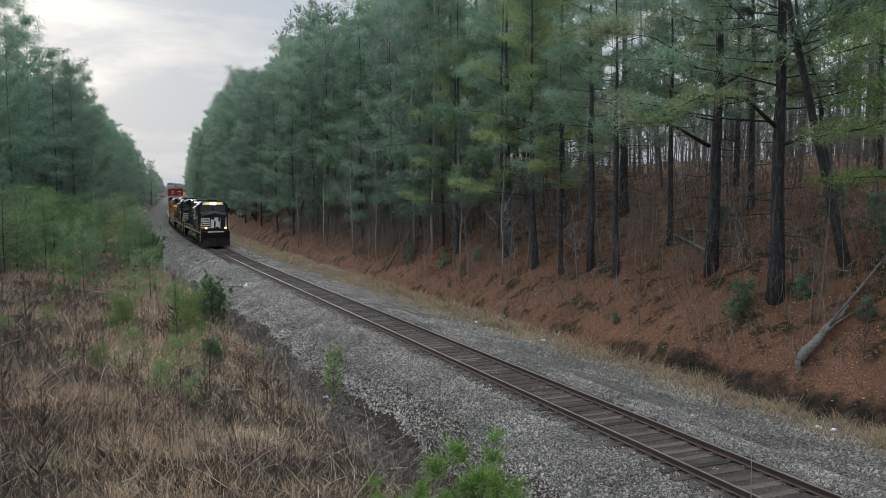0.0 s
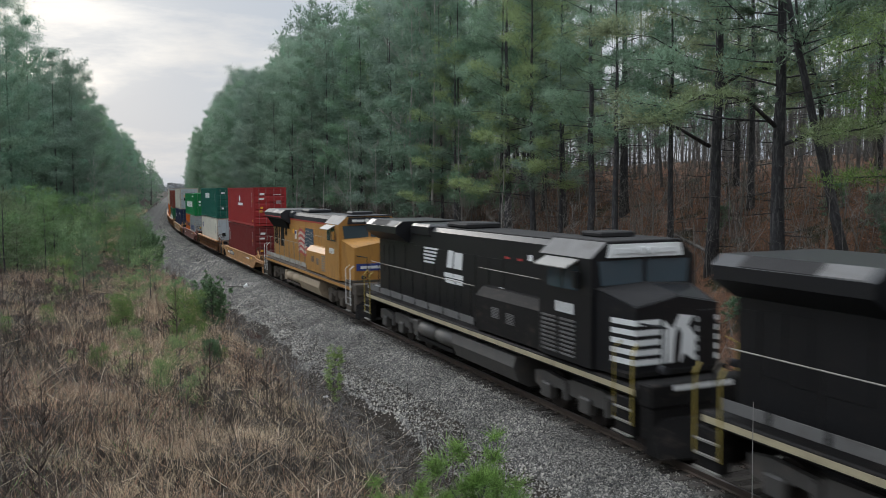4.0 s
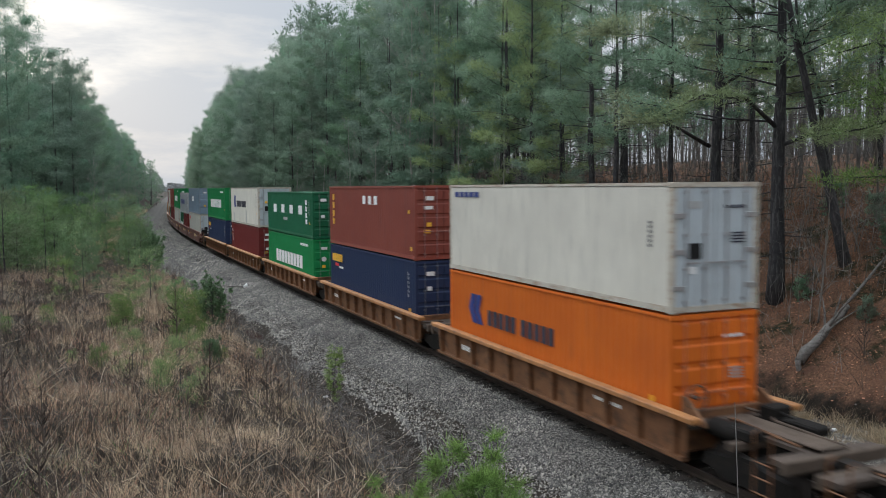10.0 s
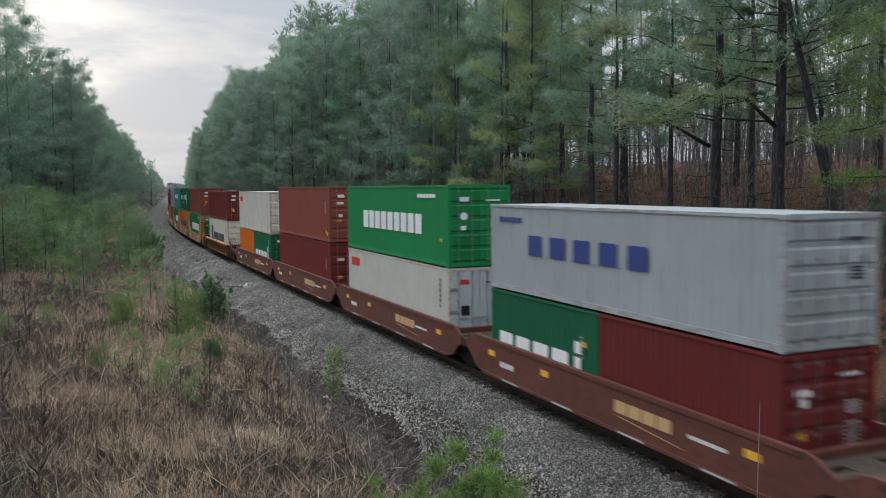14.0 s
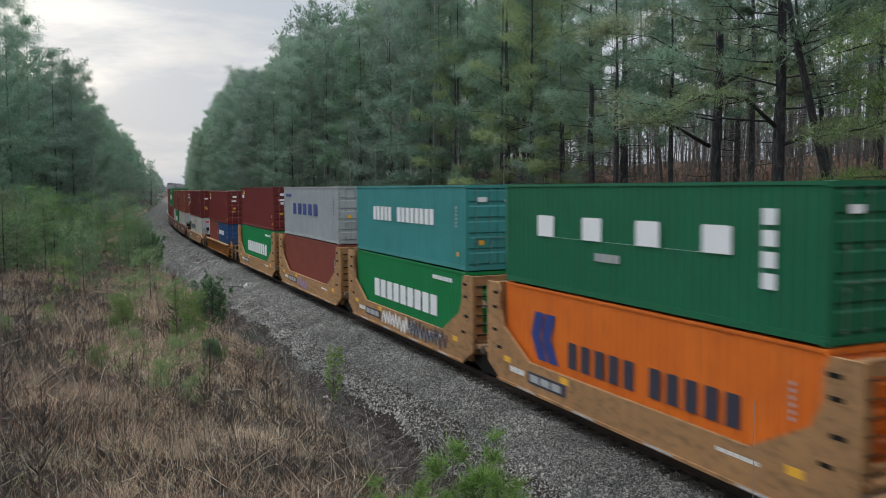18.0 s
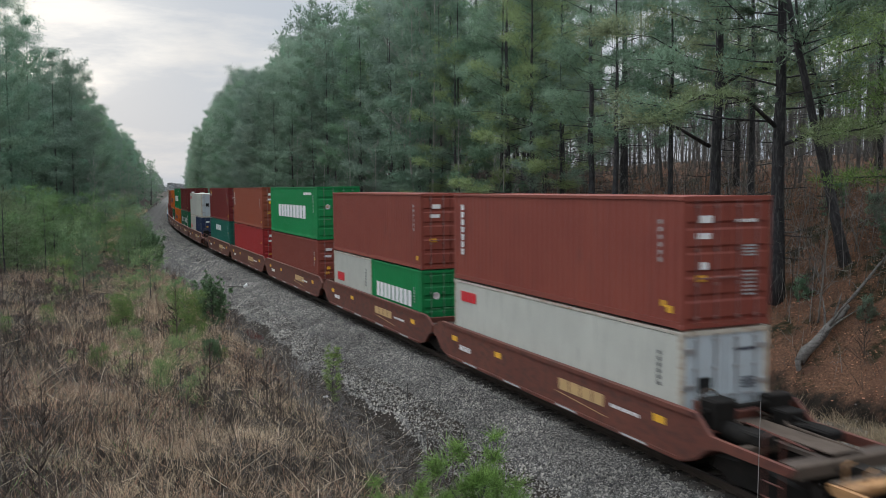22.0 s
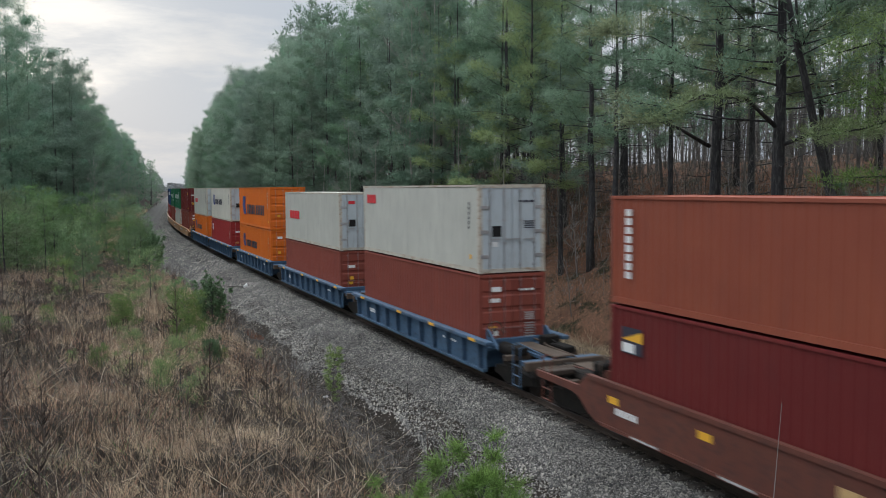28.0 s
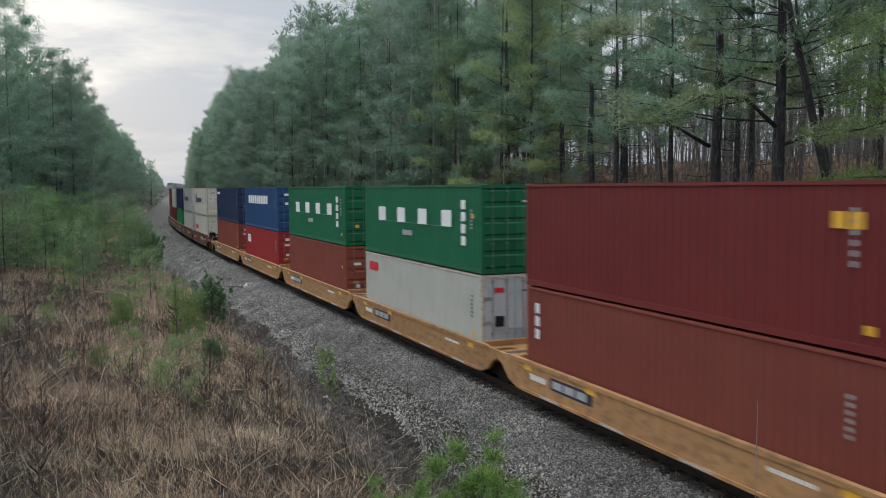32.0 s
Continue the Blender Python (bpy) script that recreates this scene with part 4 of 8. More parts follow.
    tagged(new("distant_woods", tri_mesh("distant_woods", np.concatenate(vs), np.concatenate(fs), M["distance"])), "line of distant woods painted pale grey for haze at the end of the railway", "woods", kind="stuff")


build_woods()


# young pines and shrubs on the near side
def build_young():
    rng = random.Random(8)
    kinds = [pine(70 + i, t, 0.05 + 0.008 * i, 0.05, s, 30, per=18, needle=0.2, width=0.036, puff=0.15, shoots=3.0, mat="needle_bush", dead=0, dense=3.4, rise=0.9, taper=0.6, name="young_pine", label="bushy bright green young pine in the dry brush") for i, (t, s) in enumerate(((5.6, 1.9), (4.6, 1.7), (6.4, 2.0)))]
    for q in range(135):
        a = rng.uniform(-88, -40)
        d = rng.uniform(-36, -7.6) if a < -46 else rng.uniform(-36, -12)
        plant(kinds[q % 3], a, d, rng.uniform(0.62, 1.14), rng.uniform(0, 360), "young pines in the brush")
    small = [pine(80 + i, t, 0.025, 0.08, s, 20, per=34, needle=0.17, width=0.012, puff=0.09, shoots=3.4, mat="needle_young", dead=0, dense=4.0, rise=1.1, taper=0.5, name="pine_sapling", label="small bright green pine sapling among dead stems") for i, (t, s) in enumerate(((2.4, 0.75), (1.7, 0.6)))]
    for a, d, sc, k in ((-22.8, -11.0, 0.95, 0), (-4.5, -10.5, 0.95, 0), (-6.5, -10.9, 0.7, 1), (-9.0, -11.6, 0.8, 0), (-14.2, -6.4, 0.5, 1), (-13.0, -8.0, 0.55, 1), (-20, -14.5, 0.9, 1), (-26, -18, 1.0, 0), (-17, -16, 0.7, 1), (-30, -14, 1.1, 0), (-11, -13.5, 0.5, 1)):
        plant(small[k], a, d, sc, rng.uniform(0, 360), "pine saplings")
    burst = [pine(86 + i, t, 0.02, 0.1, s, 12, per=90, needle=0.19, width=0.008, mat="needle_bright", dead=0, dense=2.0, rise=1.3, taper=0.5, name="pine_sapling", label="young pine with bright green bursts of long needles") for i, (t, s) in enumerate(((1.8, 0.6), (1.5, 0.5)))]
    for x, y, top, k in ((-0.56, 12.0, 2.42, 0), (0.53, 12.4, 2.42, 0), (-0.02, 12.6, 2.0, 1), (0.83, 12.2, 1.95, 1)):
        a, d = near_line(x, y)
        zz = spot(a, d)[2]
        tall = max(v.co.z for part_ob in burst[k].children for v in part_ob.data.vertices)
        plant(burst[k], a, d, (top - zz) / tall, rng.uniform(0, 360), "pine saplings")
    dark = pine(90, 2.8, 0.05, 0.03, 1.35, 56, per=15, needle=0.24, width=0.06, mat="cedar", dead=0, dense=5, rise=0.9, taper=0.3, name="cedar_shrub", label="dark green bushy cedar beside the ballast")
    for a, d, sc in ((-23.2, -7.0, 0.78), (-26.5, -6.8, 0.7), (-11.3, -8.7, 0.42), (-12.6, -8.4, 0.35), (-58, -7.4, 1.2), (-68, -7.5, 1.3)):
        plant(dark, a, d, sc, rng.uniform(0, 360), "cedar shrubs")
    round_bush = pine(92, 2.3, 0.05, 0.03, 1.15, 40, per=40, needle=0.14, width=0.018, puff=0.10, shoots=5.0, mat="needle_young", dead=0, dense=4.5, rise=0.9, taper=0.35, name="young_pine", label="round light green young pine bush in the brush")
    for a, d, sc in ((-16.6, -8.9, 0.85), (-20.0, -11.4, 0.8), (-10.0, -12.7, 0.4)):
        plant(round_bush, a, d, sc, rng.uniform(0, 360), "young pines in the brush")
    for a, d, sc in ((-24.0, -8.6, 0.4), (-30, -9.5, 0.6), (-34, -13, 0.7)):
        plant(kinds[1], a, d, sc, rng.uniform(0, 360), "young pines in the brush")
    twiggy = [bare_tree(100 + i, hh, 0.022, "brush", 3, 0.03, 1.5, name="twiggy_shrub", category="shrub", label="leafless twiggy shrub in the dry grass", depth=2) for i, hh in enumerate((1.5, 1.9, 1.2))]
    for q in range(84):
        ta, td = 6 - 46 * rng.random() ** 1.2, rng.uniform(-26, -6.6)
        plant(twiggy[q % 3], ta, td, rng.uniform(0.8, 1.55), rng.uniform(0, 360), "twiggy shrubs")
    for q in range(26):
        plant(twiggy[q % 3], rng.uniform(-62, 8), rng.uniform(9.9, 19), rng.uniform(0.7, 1.5), rng.uniform(0, 360), "twiggy shrubs on the bank")
    low = pine(95, 2.2, 0.03, 0.02, 1.0, 34, per=14, needle=0.3, width=0.04, dead=0, dense=5, rise=0.4, name="low_evergreen", label="low green pine bough on the leafy bank", taper=0.5)
    for a, d, sc in ((-6.5, 12.2, 0.75), (-4.7, 13.7, 0.6), (-1.2, 13.3, 0.6), (-13.3, 10.6, 0.35), (-37, 11.6, 0.7), (-8.5, 19.5, 0.9), (-4.8, 18.0, 1.0), (-14, 17.5, 0.9), (-3, 16.6, 0.8), (-33, 12.5, 0.6), (-44, 11.5, 0.9)):
        plant(low, a, d, sc, rng.uniform(0, 360), "low boughs on the bank")


def near_line(x, y):
    """Arc length and offset of a plan point near the straight part of the line."""
    h = 0.3974
    dx, dy = x - 3.671, y - 25.0
    return -(-dx * math.sin(h) + dy * math.cos(h)), dx * math.cos(h) + dy * math.sin(h)


build_young()
# ---- dry grass, brush and leaves ----
def ribbons(p, tip, width, rng, bend=0.12):
    """Thin tapering blades from p to tip, each of three triangles."""
    n = len(p)
    d = tip - p
    side = np.cross(d, rng.normal(0, 1, (n, 3)))
    side /= np.linalg.norm(side, axis=1, keepdims=True) + 1e-9
    side *= np.asarray(width).reshape(-1, 1) * 0.5
    mid = p + d * 0.55 + rng.normal(0, bend, (n, 3)) * np.linalg.norm(d, axis=1, keepdims=True) * 0.5
    v = np.stack([p - side, p + side, mid - side * 0.7, mid + side * 0.7, tip], 1).reshape(-1, 3)
    f = np.array([(0, 1, 3), (0, 3, 2), (2, 3, 4)])
    return v, (np.arange(n)[:, None, None] * 5 + f[None]).reshape(-1, 3)


def gather(name, pieces, mat, label, category):
    vs, fs, o = [], [], 0
    for v, f in pieces:
        vs.append(v)
        fs.append(f + o)
        o += len(v)
    tagged(new(name, tri_mesh(name, np.concatenate(vs), np.concatenate(fs), M[mat])), label, category, kind="stuff")


def build_cover():
    rng = np.random.RandomState(21)

    def scatter(n, a0, a1, d0, d1, power=1.0):
        a = a0 + (a1 - a0) * rng.rand(n) ** power
        d = rng.uniform(d0, d1, n)
        x, y, _ = line(a, d)
        return a, d, np.stack([x, y, relief(x, y, d)], -1)

    def patchy(p, k=0.45):
        return 0.5 + 0.5 * np.sin(p[:, 0] * k + 1.7 * np.sin(p[:, 1] * k * 0.8)) * np.sin(p[:, 1] * k * 1.1 + 0.6)

    # dry grass on the near side
    a, d, p = scatter(9500, 9, -42, -26, -4.9, 1.15)
    each = 24
    o = rng.normal(0, 0.11, (len(a), each, 2)) * rng.uniform(0.5, 1.6, (len(a), 1, 1))
    a, d = (a[:, None] + o[..., 0]).ravel(), (d[:, None] + o[..., 1]).ravel()
    x, y, _ = line(a, d)
    p = np.stack([x, y, relief(x, y, d)], -1)
    keep = rng.rand(len(p)) < np.clip(1.5 * patchy(p, 0.6) - 0.25, 0.25, 1) * np.interp(d, (-15, -11, -7, -5.9, -5.2), (0.3, 1, 1, 0.45, 0.15))
    p, d, a = p[keep], d[keep], a[keep]
    h = rng.uniform(0.12, 0.55, len(p)) * np.interp(d, (-9, -5.1), (1, 0.4))
    lean = rng.normal(0, 0.6, (len(p), 2))
    near = ribbons(p, p + np.stack([lean[:, 0] * h, lean[:, 1] * h, h], -1), rng.uniform(0.004, 0.011, len(p)) * np.interp(-a, (0, 40), (1, 2.1)), rng)
    a, d, p = scatter(26000, -38, -80, -36, -6.9)
    h = rng.uniform(0.2, 0.6, len(p))
    lean = rng.normal(0, 0.4, (len(p), 2))
    mid = ribbons(p, p + np.stack([lean[:, 0] * h, lean[:, 1] * h, h], -1), rng.uniform(0.012, 0.022, len(p)), rng)
    a, d, p = scatter(20000, -78, -260, -18, -7.9, 1.4)
    h = rng.uniform(0.3, 0.9, len(p))
    lean = rng.normal(0, 0.4, (len(p), 2))
    mid2 = ribbons(p, p + np.stack([lean[:, 0] * h, lean[:, 1] * h, h], -1), rng.uniform(0.03, 0.07, len(p)), rng)
    # verge and ditch grass on the far side
    a, d, p2 = scatter(56000, 10, -110, 5.2, 9.0)
    keep = rng.rand(len(p2)) < np.clip(patchy(p2, 0.7) * 0.8 + np.interp(a, (-60, -20, 0), (0.3, 0.2, 0.1)), 0, 1) * np.where(a > -24, np.interp(d, (7.0, 8.2, 8.8, 9.0), (0.35, 1.0, 0.9, 0.2)), 1)
    p2, a2 = p2[keep], a[keep]
    h = rng.uniform(0.06, 0.3, len(p2))
    lean = rng.normal(0, 0.7, (len(p2), 2))
    far = ribbons(p2, p2 + np.stack([lean[:, 0] * h, lean[:, 1] * h, h], -1), rng.uniform(0.006, 0.015, len(p2)) * np.interp(-a2, (0, 80), (1, 2.0)), rng)
    a, d, p3 = scatter(70000, 8, -50, -28, -5.8, 1.2)
    keep = rng.rand(len(p3)) < np.clip(patchy(p3, 0.28) * 2.2 - 0.9, 0, 1)
    p3 = p3[keep]
    h = rng.uniform(0.2, 0.7, len(p3))
    lean = rng.normal(0, 0.45, (len(p3), 2))
    gather("russet_grass", [ribbons(p3, p3 + np.stack([lean[:, 0] * h, lean[:, 1] * h, h], -1), rng.uniform(0.005, 0.011, len(p3)), rng)], "russet", "patches of russet dry grass", "grass")
    gather("dry_grass", (near, mid, mid2), "straw", "dry straw-coloured grass beside the railway", "grass")
    c = 190
    a, d = rng.uniform(-48, 9, c), rng.choice((rng.uniform(7.2, 9.0), 8.3), c) + rng.normal(0, 0.45, c)
    size = rng.uniform(0.5, 1.25, c)
    a, d, size = (np.repeat(v, 70) for v in (a, d, size))
    o = rng.normal(0, 0.13, (len(a), 2)) * size[:, None]
    x, y, _ = line(a + o[:, 0], d + o[:, 1])
    p = np.stack([x, y, relief(x, y, d + o[:, 1])], -1)
    h = rng.uniform(0.2, 0.6, len(p)) * size
    lean = o * 2.2 / size[:, None] * 1.2 + rng.normal(0, 0.45, (len(p), 2))
    tussocks = ribbons(p, p + np.stack([lean[:, 0] * h, lean[:, 1] * h, h], -1), rng.uniform(0.006, 0.014, len(p)) * np.interp(-a, (0, 50), (1, 1.8)), rng, 0.2)
    gather("verge_grass", (far, tussocks), "verge", "low trampled dry grass along the verge", "grass")
    # trampled dead stems and low tufts along the foot of the ballast
    a, d, q = scatter(9000, 10, -30, -6.6, -4.7, 1.1)
    e = rng.normal(0, 0.3, (len(q), 2))
    foot = ribbons(q + np.array([0, 0, 0.02]), q + np.stack([e[:, 0], e[:, 1], rng.uniform(0.03, 0.3, len(q))], -1), rng.uniform(0.006, 0.014, len(q)), rng, 0.15)
    gather("trampled_stems", [foot], "twig_grey", "trampled dead stems along the foot of the ballast", "stems")
    # bleached stems, many of them fallen
    a, d, q = scatter(4800, 9, -45, -28, -5.0, 1.2)
    h = rng.uniform(0.3, 1.1, len(q))
    e = rng.normal(0, 0.6, (len(q), 2)) * h[:, None]
    gather("bleached_stems", [ribbons(q + np.array([0, 0, 0.1]), q + np.stack([e[:, 0], e[:, 1], h * rng.uniform(0.3, 1.0, len(q))], -1), rng.uniform(0.008, 0.017, len(q)), rng, 0.1)], "pale_stem", "bleached dead stems leaning in the brush", "stems")
    # dead weed stems with side twigs
    a, d, q = scatter(38000, 8, -58, -30, -5.2, 1.3)
    keep = rng.rand(len(q)) < (0.25 + 0.75 * (1 - patchy(q, 0.6))) * np.interp(d, (-14, -10, -5.2), (1, 0.6, 0.45))
    q = q[keep]
    h = rng.uniform(0.5, 1.35, len(q)) * rng.uniform(0.6, 1.1, len(q))
    lean = rng.normal(0, 0.16, (len(q), 2))
    tip = q + np.stack([lean[:, 0] * h, lean[:, 1] * h, h], -1)
    pieces = [ribbons(q, tip, rng.uniform(0.008, 0.02, len(q)), rng, 0.05)]
    for _ in range(5):
        t = rng.uniform(0.3, 0.95, (len(q), 1))
        s = q + (tip - q) * t
        e = s + rng.normal(0, 0.15, (len(q), 3)) * h[:, None] + np.array([0, 0, 0.17]) * h[:, None]
        pieces.append(ribbons(s, e, np.full(len(q), 0.005), rng))
    gather("weed_stems", pieces, "brush", "dead grey-brown weed stems standing in the grass", "brush")
    # arching bare canes and twigs tangled over one another
    a, d, q = scatter(12000, 9, -60, -30, -5.4, 1.25)
    keep = rng.rand(len(q)) < np.clip(1.25 - 1.1 * patchy(q, 0.5), 0.1, 1) * np.interp(d, (-12, -7, -5.4), (1, 0.55, 0.3))
    q, a = q[keep], a[keep]
    k = len(q)
    ln = rng.uniform(0.5, 2.0, k)
    az, rise = rng.uniform(0, 6.28, k), rng.uniform(0.35, 1.5, k)
    ahead = np.stack([np.cos(az), np.sin(az)], -1)
    wd = rng.uniform(0.006, 0.014, k) * np.interp(-a, (0, 50), (1, 2.4))
    path = []
    for u in (0, 0.25, 0.5, 0.75, 1.0):
        e = q.copy()
        e[:, :2] += ahead * (ln * u)[:, None] + rng.normal(0, 0.05, (k, 2)) * u
        e[:, 2] += ln * (rise * u - 0.75 * rise * u * u) * 0.8 + 0.02
        path.append(e)
    canes = []
    for p0, p1, w0, w1 in zip(path, path[1:], (1, 0.9, 0.75, 0.55), (0.9, 0.75, 0.55, 0.3)):
        side = np.cross(p1 - p0, rng.normal(0, 1, (k, 3)))
        side *= (wd / (np.linalg.norm(side, axis=1) + 1e-9))[:, None] * 0.5
        v = np.stack([p0 - side * w0, p0 + side * w0, p1 + side * w1, p1 - side * w1], 1).reshape(-1, 3)
        canes.append((v, (np.arange(k)[:, None, None] * 4 + np.array([(0, 1, 2), (0, 2, 3)])[None]).reshape(-1, 3)))
    for _ in range(3):
        t = rng.randint(1, 4, k)
        p0 = np.choose(t[:, None], [path[0], path[1], path[2], path[3]])
        canes.append(ribbons(p0, p0 + rng.normal(0, 0.22, (k, 3)) * ln[:, None] + np.array([0, 0, 0.12]), np.full(k, 0.005), rng, 0.15))
    gather("bare_canes", canes, "cane", "tangle of arching bare grey canes in the dry brush", "brush")
    pieces = []
    # brambles and brush on the bank
    a, d, q = scatter(8000, 8, -95, 10.0, 20)
    keep = rng.rand(len(q)) < 0.12 + 0.88 * patchy(q, 0.6) ** 2
    q = q[keep]
    h = rng.uniform(0.3, 1.3, len(q))
    for _ in range(4):
        e = q + rng.normal(0, 0.45, (len(q), 3)) * h[:, None] + np.stack([0 * h, 0 * h, h], -1)
        pieces.append(ribbons(q, e, np.full(len(q), 0.010), rng, 0.2))
    gather("dry_brush", pieces, "brush", "tangle of dead grey-brown brush on the bank", "brush")
    # thin grey twigs of leafless undergrowth on the bank
    a, d, q = scatter(2400, 8, -105, 10.2, 17)
    q = q[rng.rand(len(q)) < 0.15 + 0.85 * patchy(q, 0.8) ** 2]
    h = rng.uniform(0.8, 2.6, len(q))
    lean = rng.normal(0, 0.28, (len(q), 2))
    tip = q + np.stack([lean[:, 0] * h, lean[:, 1] * h, h], -1)
    pieces = [ribbons(q, tip, np.full(len(q), 0.018), rng, 0.12)]
    for _ in range(6):
        s = q + (tip - q) * rng.uniform(0.2, 0.95, (len(q), 1))
        pieces.append(ribbons(s, s + rng.normal(0, 0.24, (len(q), 3)) * h[:, None] + np.array([0, 0, 0.12]), np.full(len(q), 0.010), rng))
    a, d, q = scatter(1300, -42, -90, 11.5, 20)
    h = rng.uniform(1.5, 4.5, len(q))
    lean = rng.normal(0, 0.2, (len(q), 2))
    tip = q + np.stack([lean[:, 0] * h, lean[:, 1] * h, h], -1)
    pieces.append(ribbons(q, tip, np.full(len(q), 0.035), rng, 0.1))
    for _ in range(5):
        s = q + (tip - q) * rng.uniform(0.2, 0.95, (len(q), 1))
        pieces.append(ribbons(s, s + rng.normal(0, 0.2, (len(q), 3)) * h[:, None] + np.array([0, 0, 0.3]), np.full(len(q), 0.02), rng))
    a, d, q = scatter(2800, 8, -66, 14, 27)
    h = rng.uniform(0.9, 3.4, len(q))
    lean = rng.normal(0, 0.22, (len(q), 2))
    tip = q + np.stack([lean[:, 0] * h, lean[:, 1] * h, h], -1)
    pieces.append(ribbons(q, tip, np.full(len(q), 0.03), rng, 0.1))
    for _ in range(7):
        s = q + (tip - q) * rng.uniform(0.15, 0.95, (len(q), 1))
        pieces.append(ribbons(s, s + rng.normal(0, 0.22, (len(q), 3)) * h[:, None] + np.array([0, 0, 0.2]), np.full(len(q), 0.016), rng))
    gather("bare_undergrowth", pieces, "twig_grey", "grey leafless undergrowth of thin twigs on the bank", "undergrowth")
    # fallen leaves
    a, d, p = scatter(72000, 10, -75, 8.9, 24, 1.3)
    keep = (d > 9.9) | (a < -13) | (rng.rand(len(d)) < 0.15)
    p = p[keep]
    n = len(p)
    u = rng.normal(0, 1, (n, 3)) * np.array([1, 1, 0.35])
    u /= np.linalg.norm(u, axis=1, keepdims=True)
    w = np.cross(u, rng.normal(0, 0.35, (n, 3)) + np.array([0, 0, 1.0]))
    s = rng.uniform(0.022, 0.055, (n, 1))
    p = p + np.array([0, 0, 0.03]) + rng.uniform(0, 0.05, (n, 1)) * np.array([0, 0, 1])
    v = np.stack([p - u * s, p + w * s * 0.7, p + u * s, p - w * s * 0.6], 1).reshape(-1, 3)
    f = (np.arange(n)[:, None, None] * 4 + np.array([(0, 1, 2), (0, 2, 3)])[None]).reshape(-1, 3)
    gather("fallen_leaves", [(v, f)], "leaf", "red-brown fallen leaves covering the bank", "leaves")
    # small green leaves creeping through the brush
    a, d, p = scatter(60000, 9, -14, -22, -8.0)
    p = p[rng.rand(len(p)) < np.clip((patchy(p, 0.8) - 0.62) * 3, 0, 1) * np.interp(a, (-14, 0, 9), (0.2, 0.6, 1))]
    n = len(p)
    u = rng.normal(0, 1, (n, 3)) * np.array([1, 1, 0.5])
    u /= np.linalg.norm(u, axis=1, keepdims=True)
    w = np.cross(u, rng.normal(0, 0.5, (n, 3)) + np.array([0, 0, 1.0]))
    s = rng.uniform(0.015, 0.035, (n, 1))
    p = p + rng.uniform(0.05, 0.45, (n, 1)) * np.array([0, 0, 1])
    v = np.stack([p - u * s, p + w * s * 0.5, p + u * s, p - w * s * 0.5], 1).reshape(-1, 3)
    gather("leafy_weeds", [(v, (np.arange(n)[:, None, None] * 4 + np.array([(0, 1, 2), (0, 2, 3)])[None]).reshape(-1, 3))], "weed_leaf", "small olive-green leaves creeping through the dry brush", "weeds")
    # green weeds
    a, d, p = scatter(9000, 4, -46, -24, -5.8)
    p = p[patchy(p, 0.9) > 0.88]
    h = rng.uniform(0.2, 0.5, len(p))
    gather("green_weeds", [ribbons(p, p + np.stack([rng.normal(0, 0.4, len(p)) * h, rng.normal(0, 0.4, len(p)) * h, h], -1), np.full(len(p), 0.015), rng)], "needle_bush", "patches of low green weeds in the dry grass", "weeds")


build_cover()


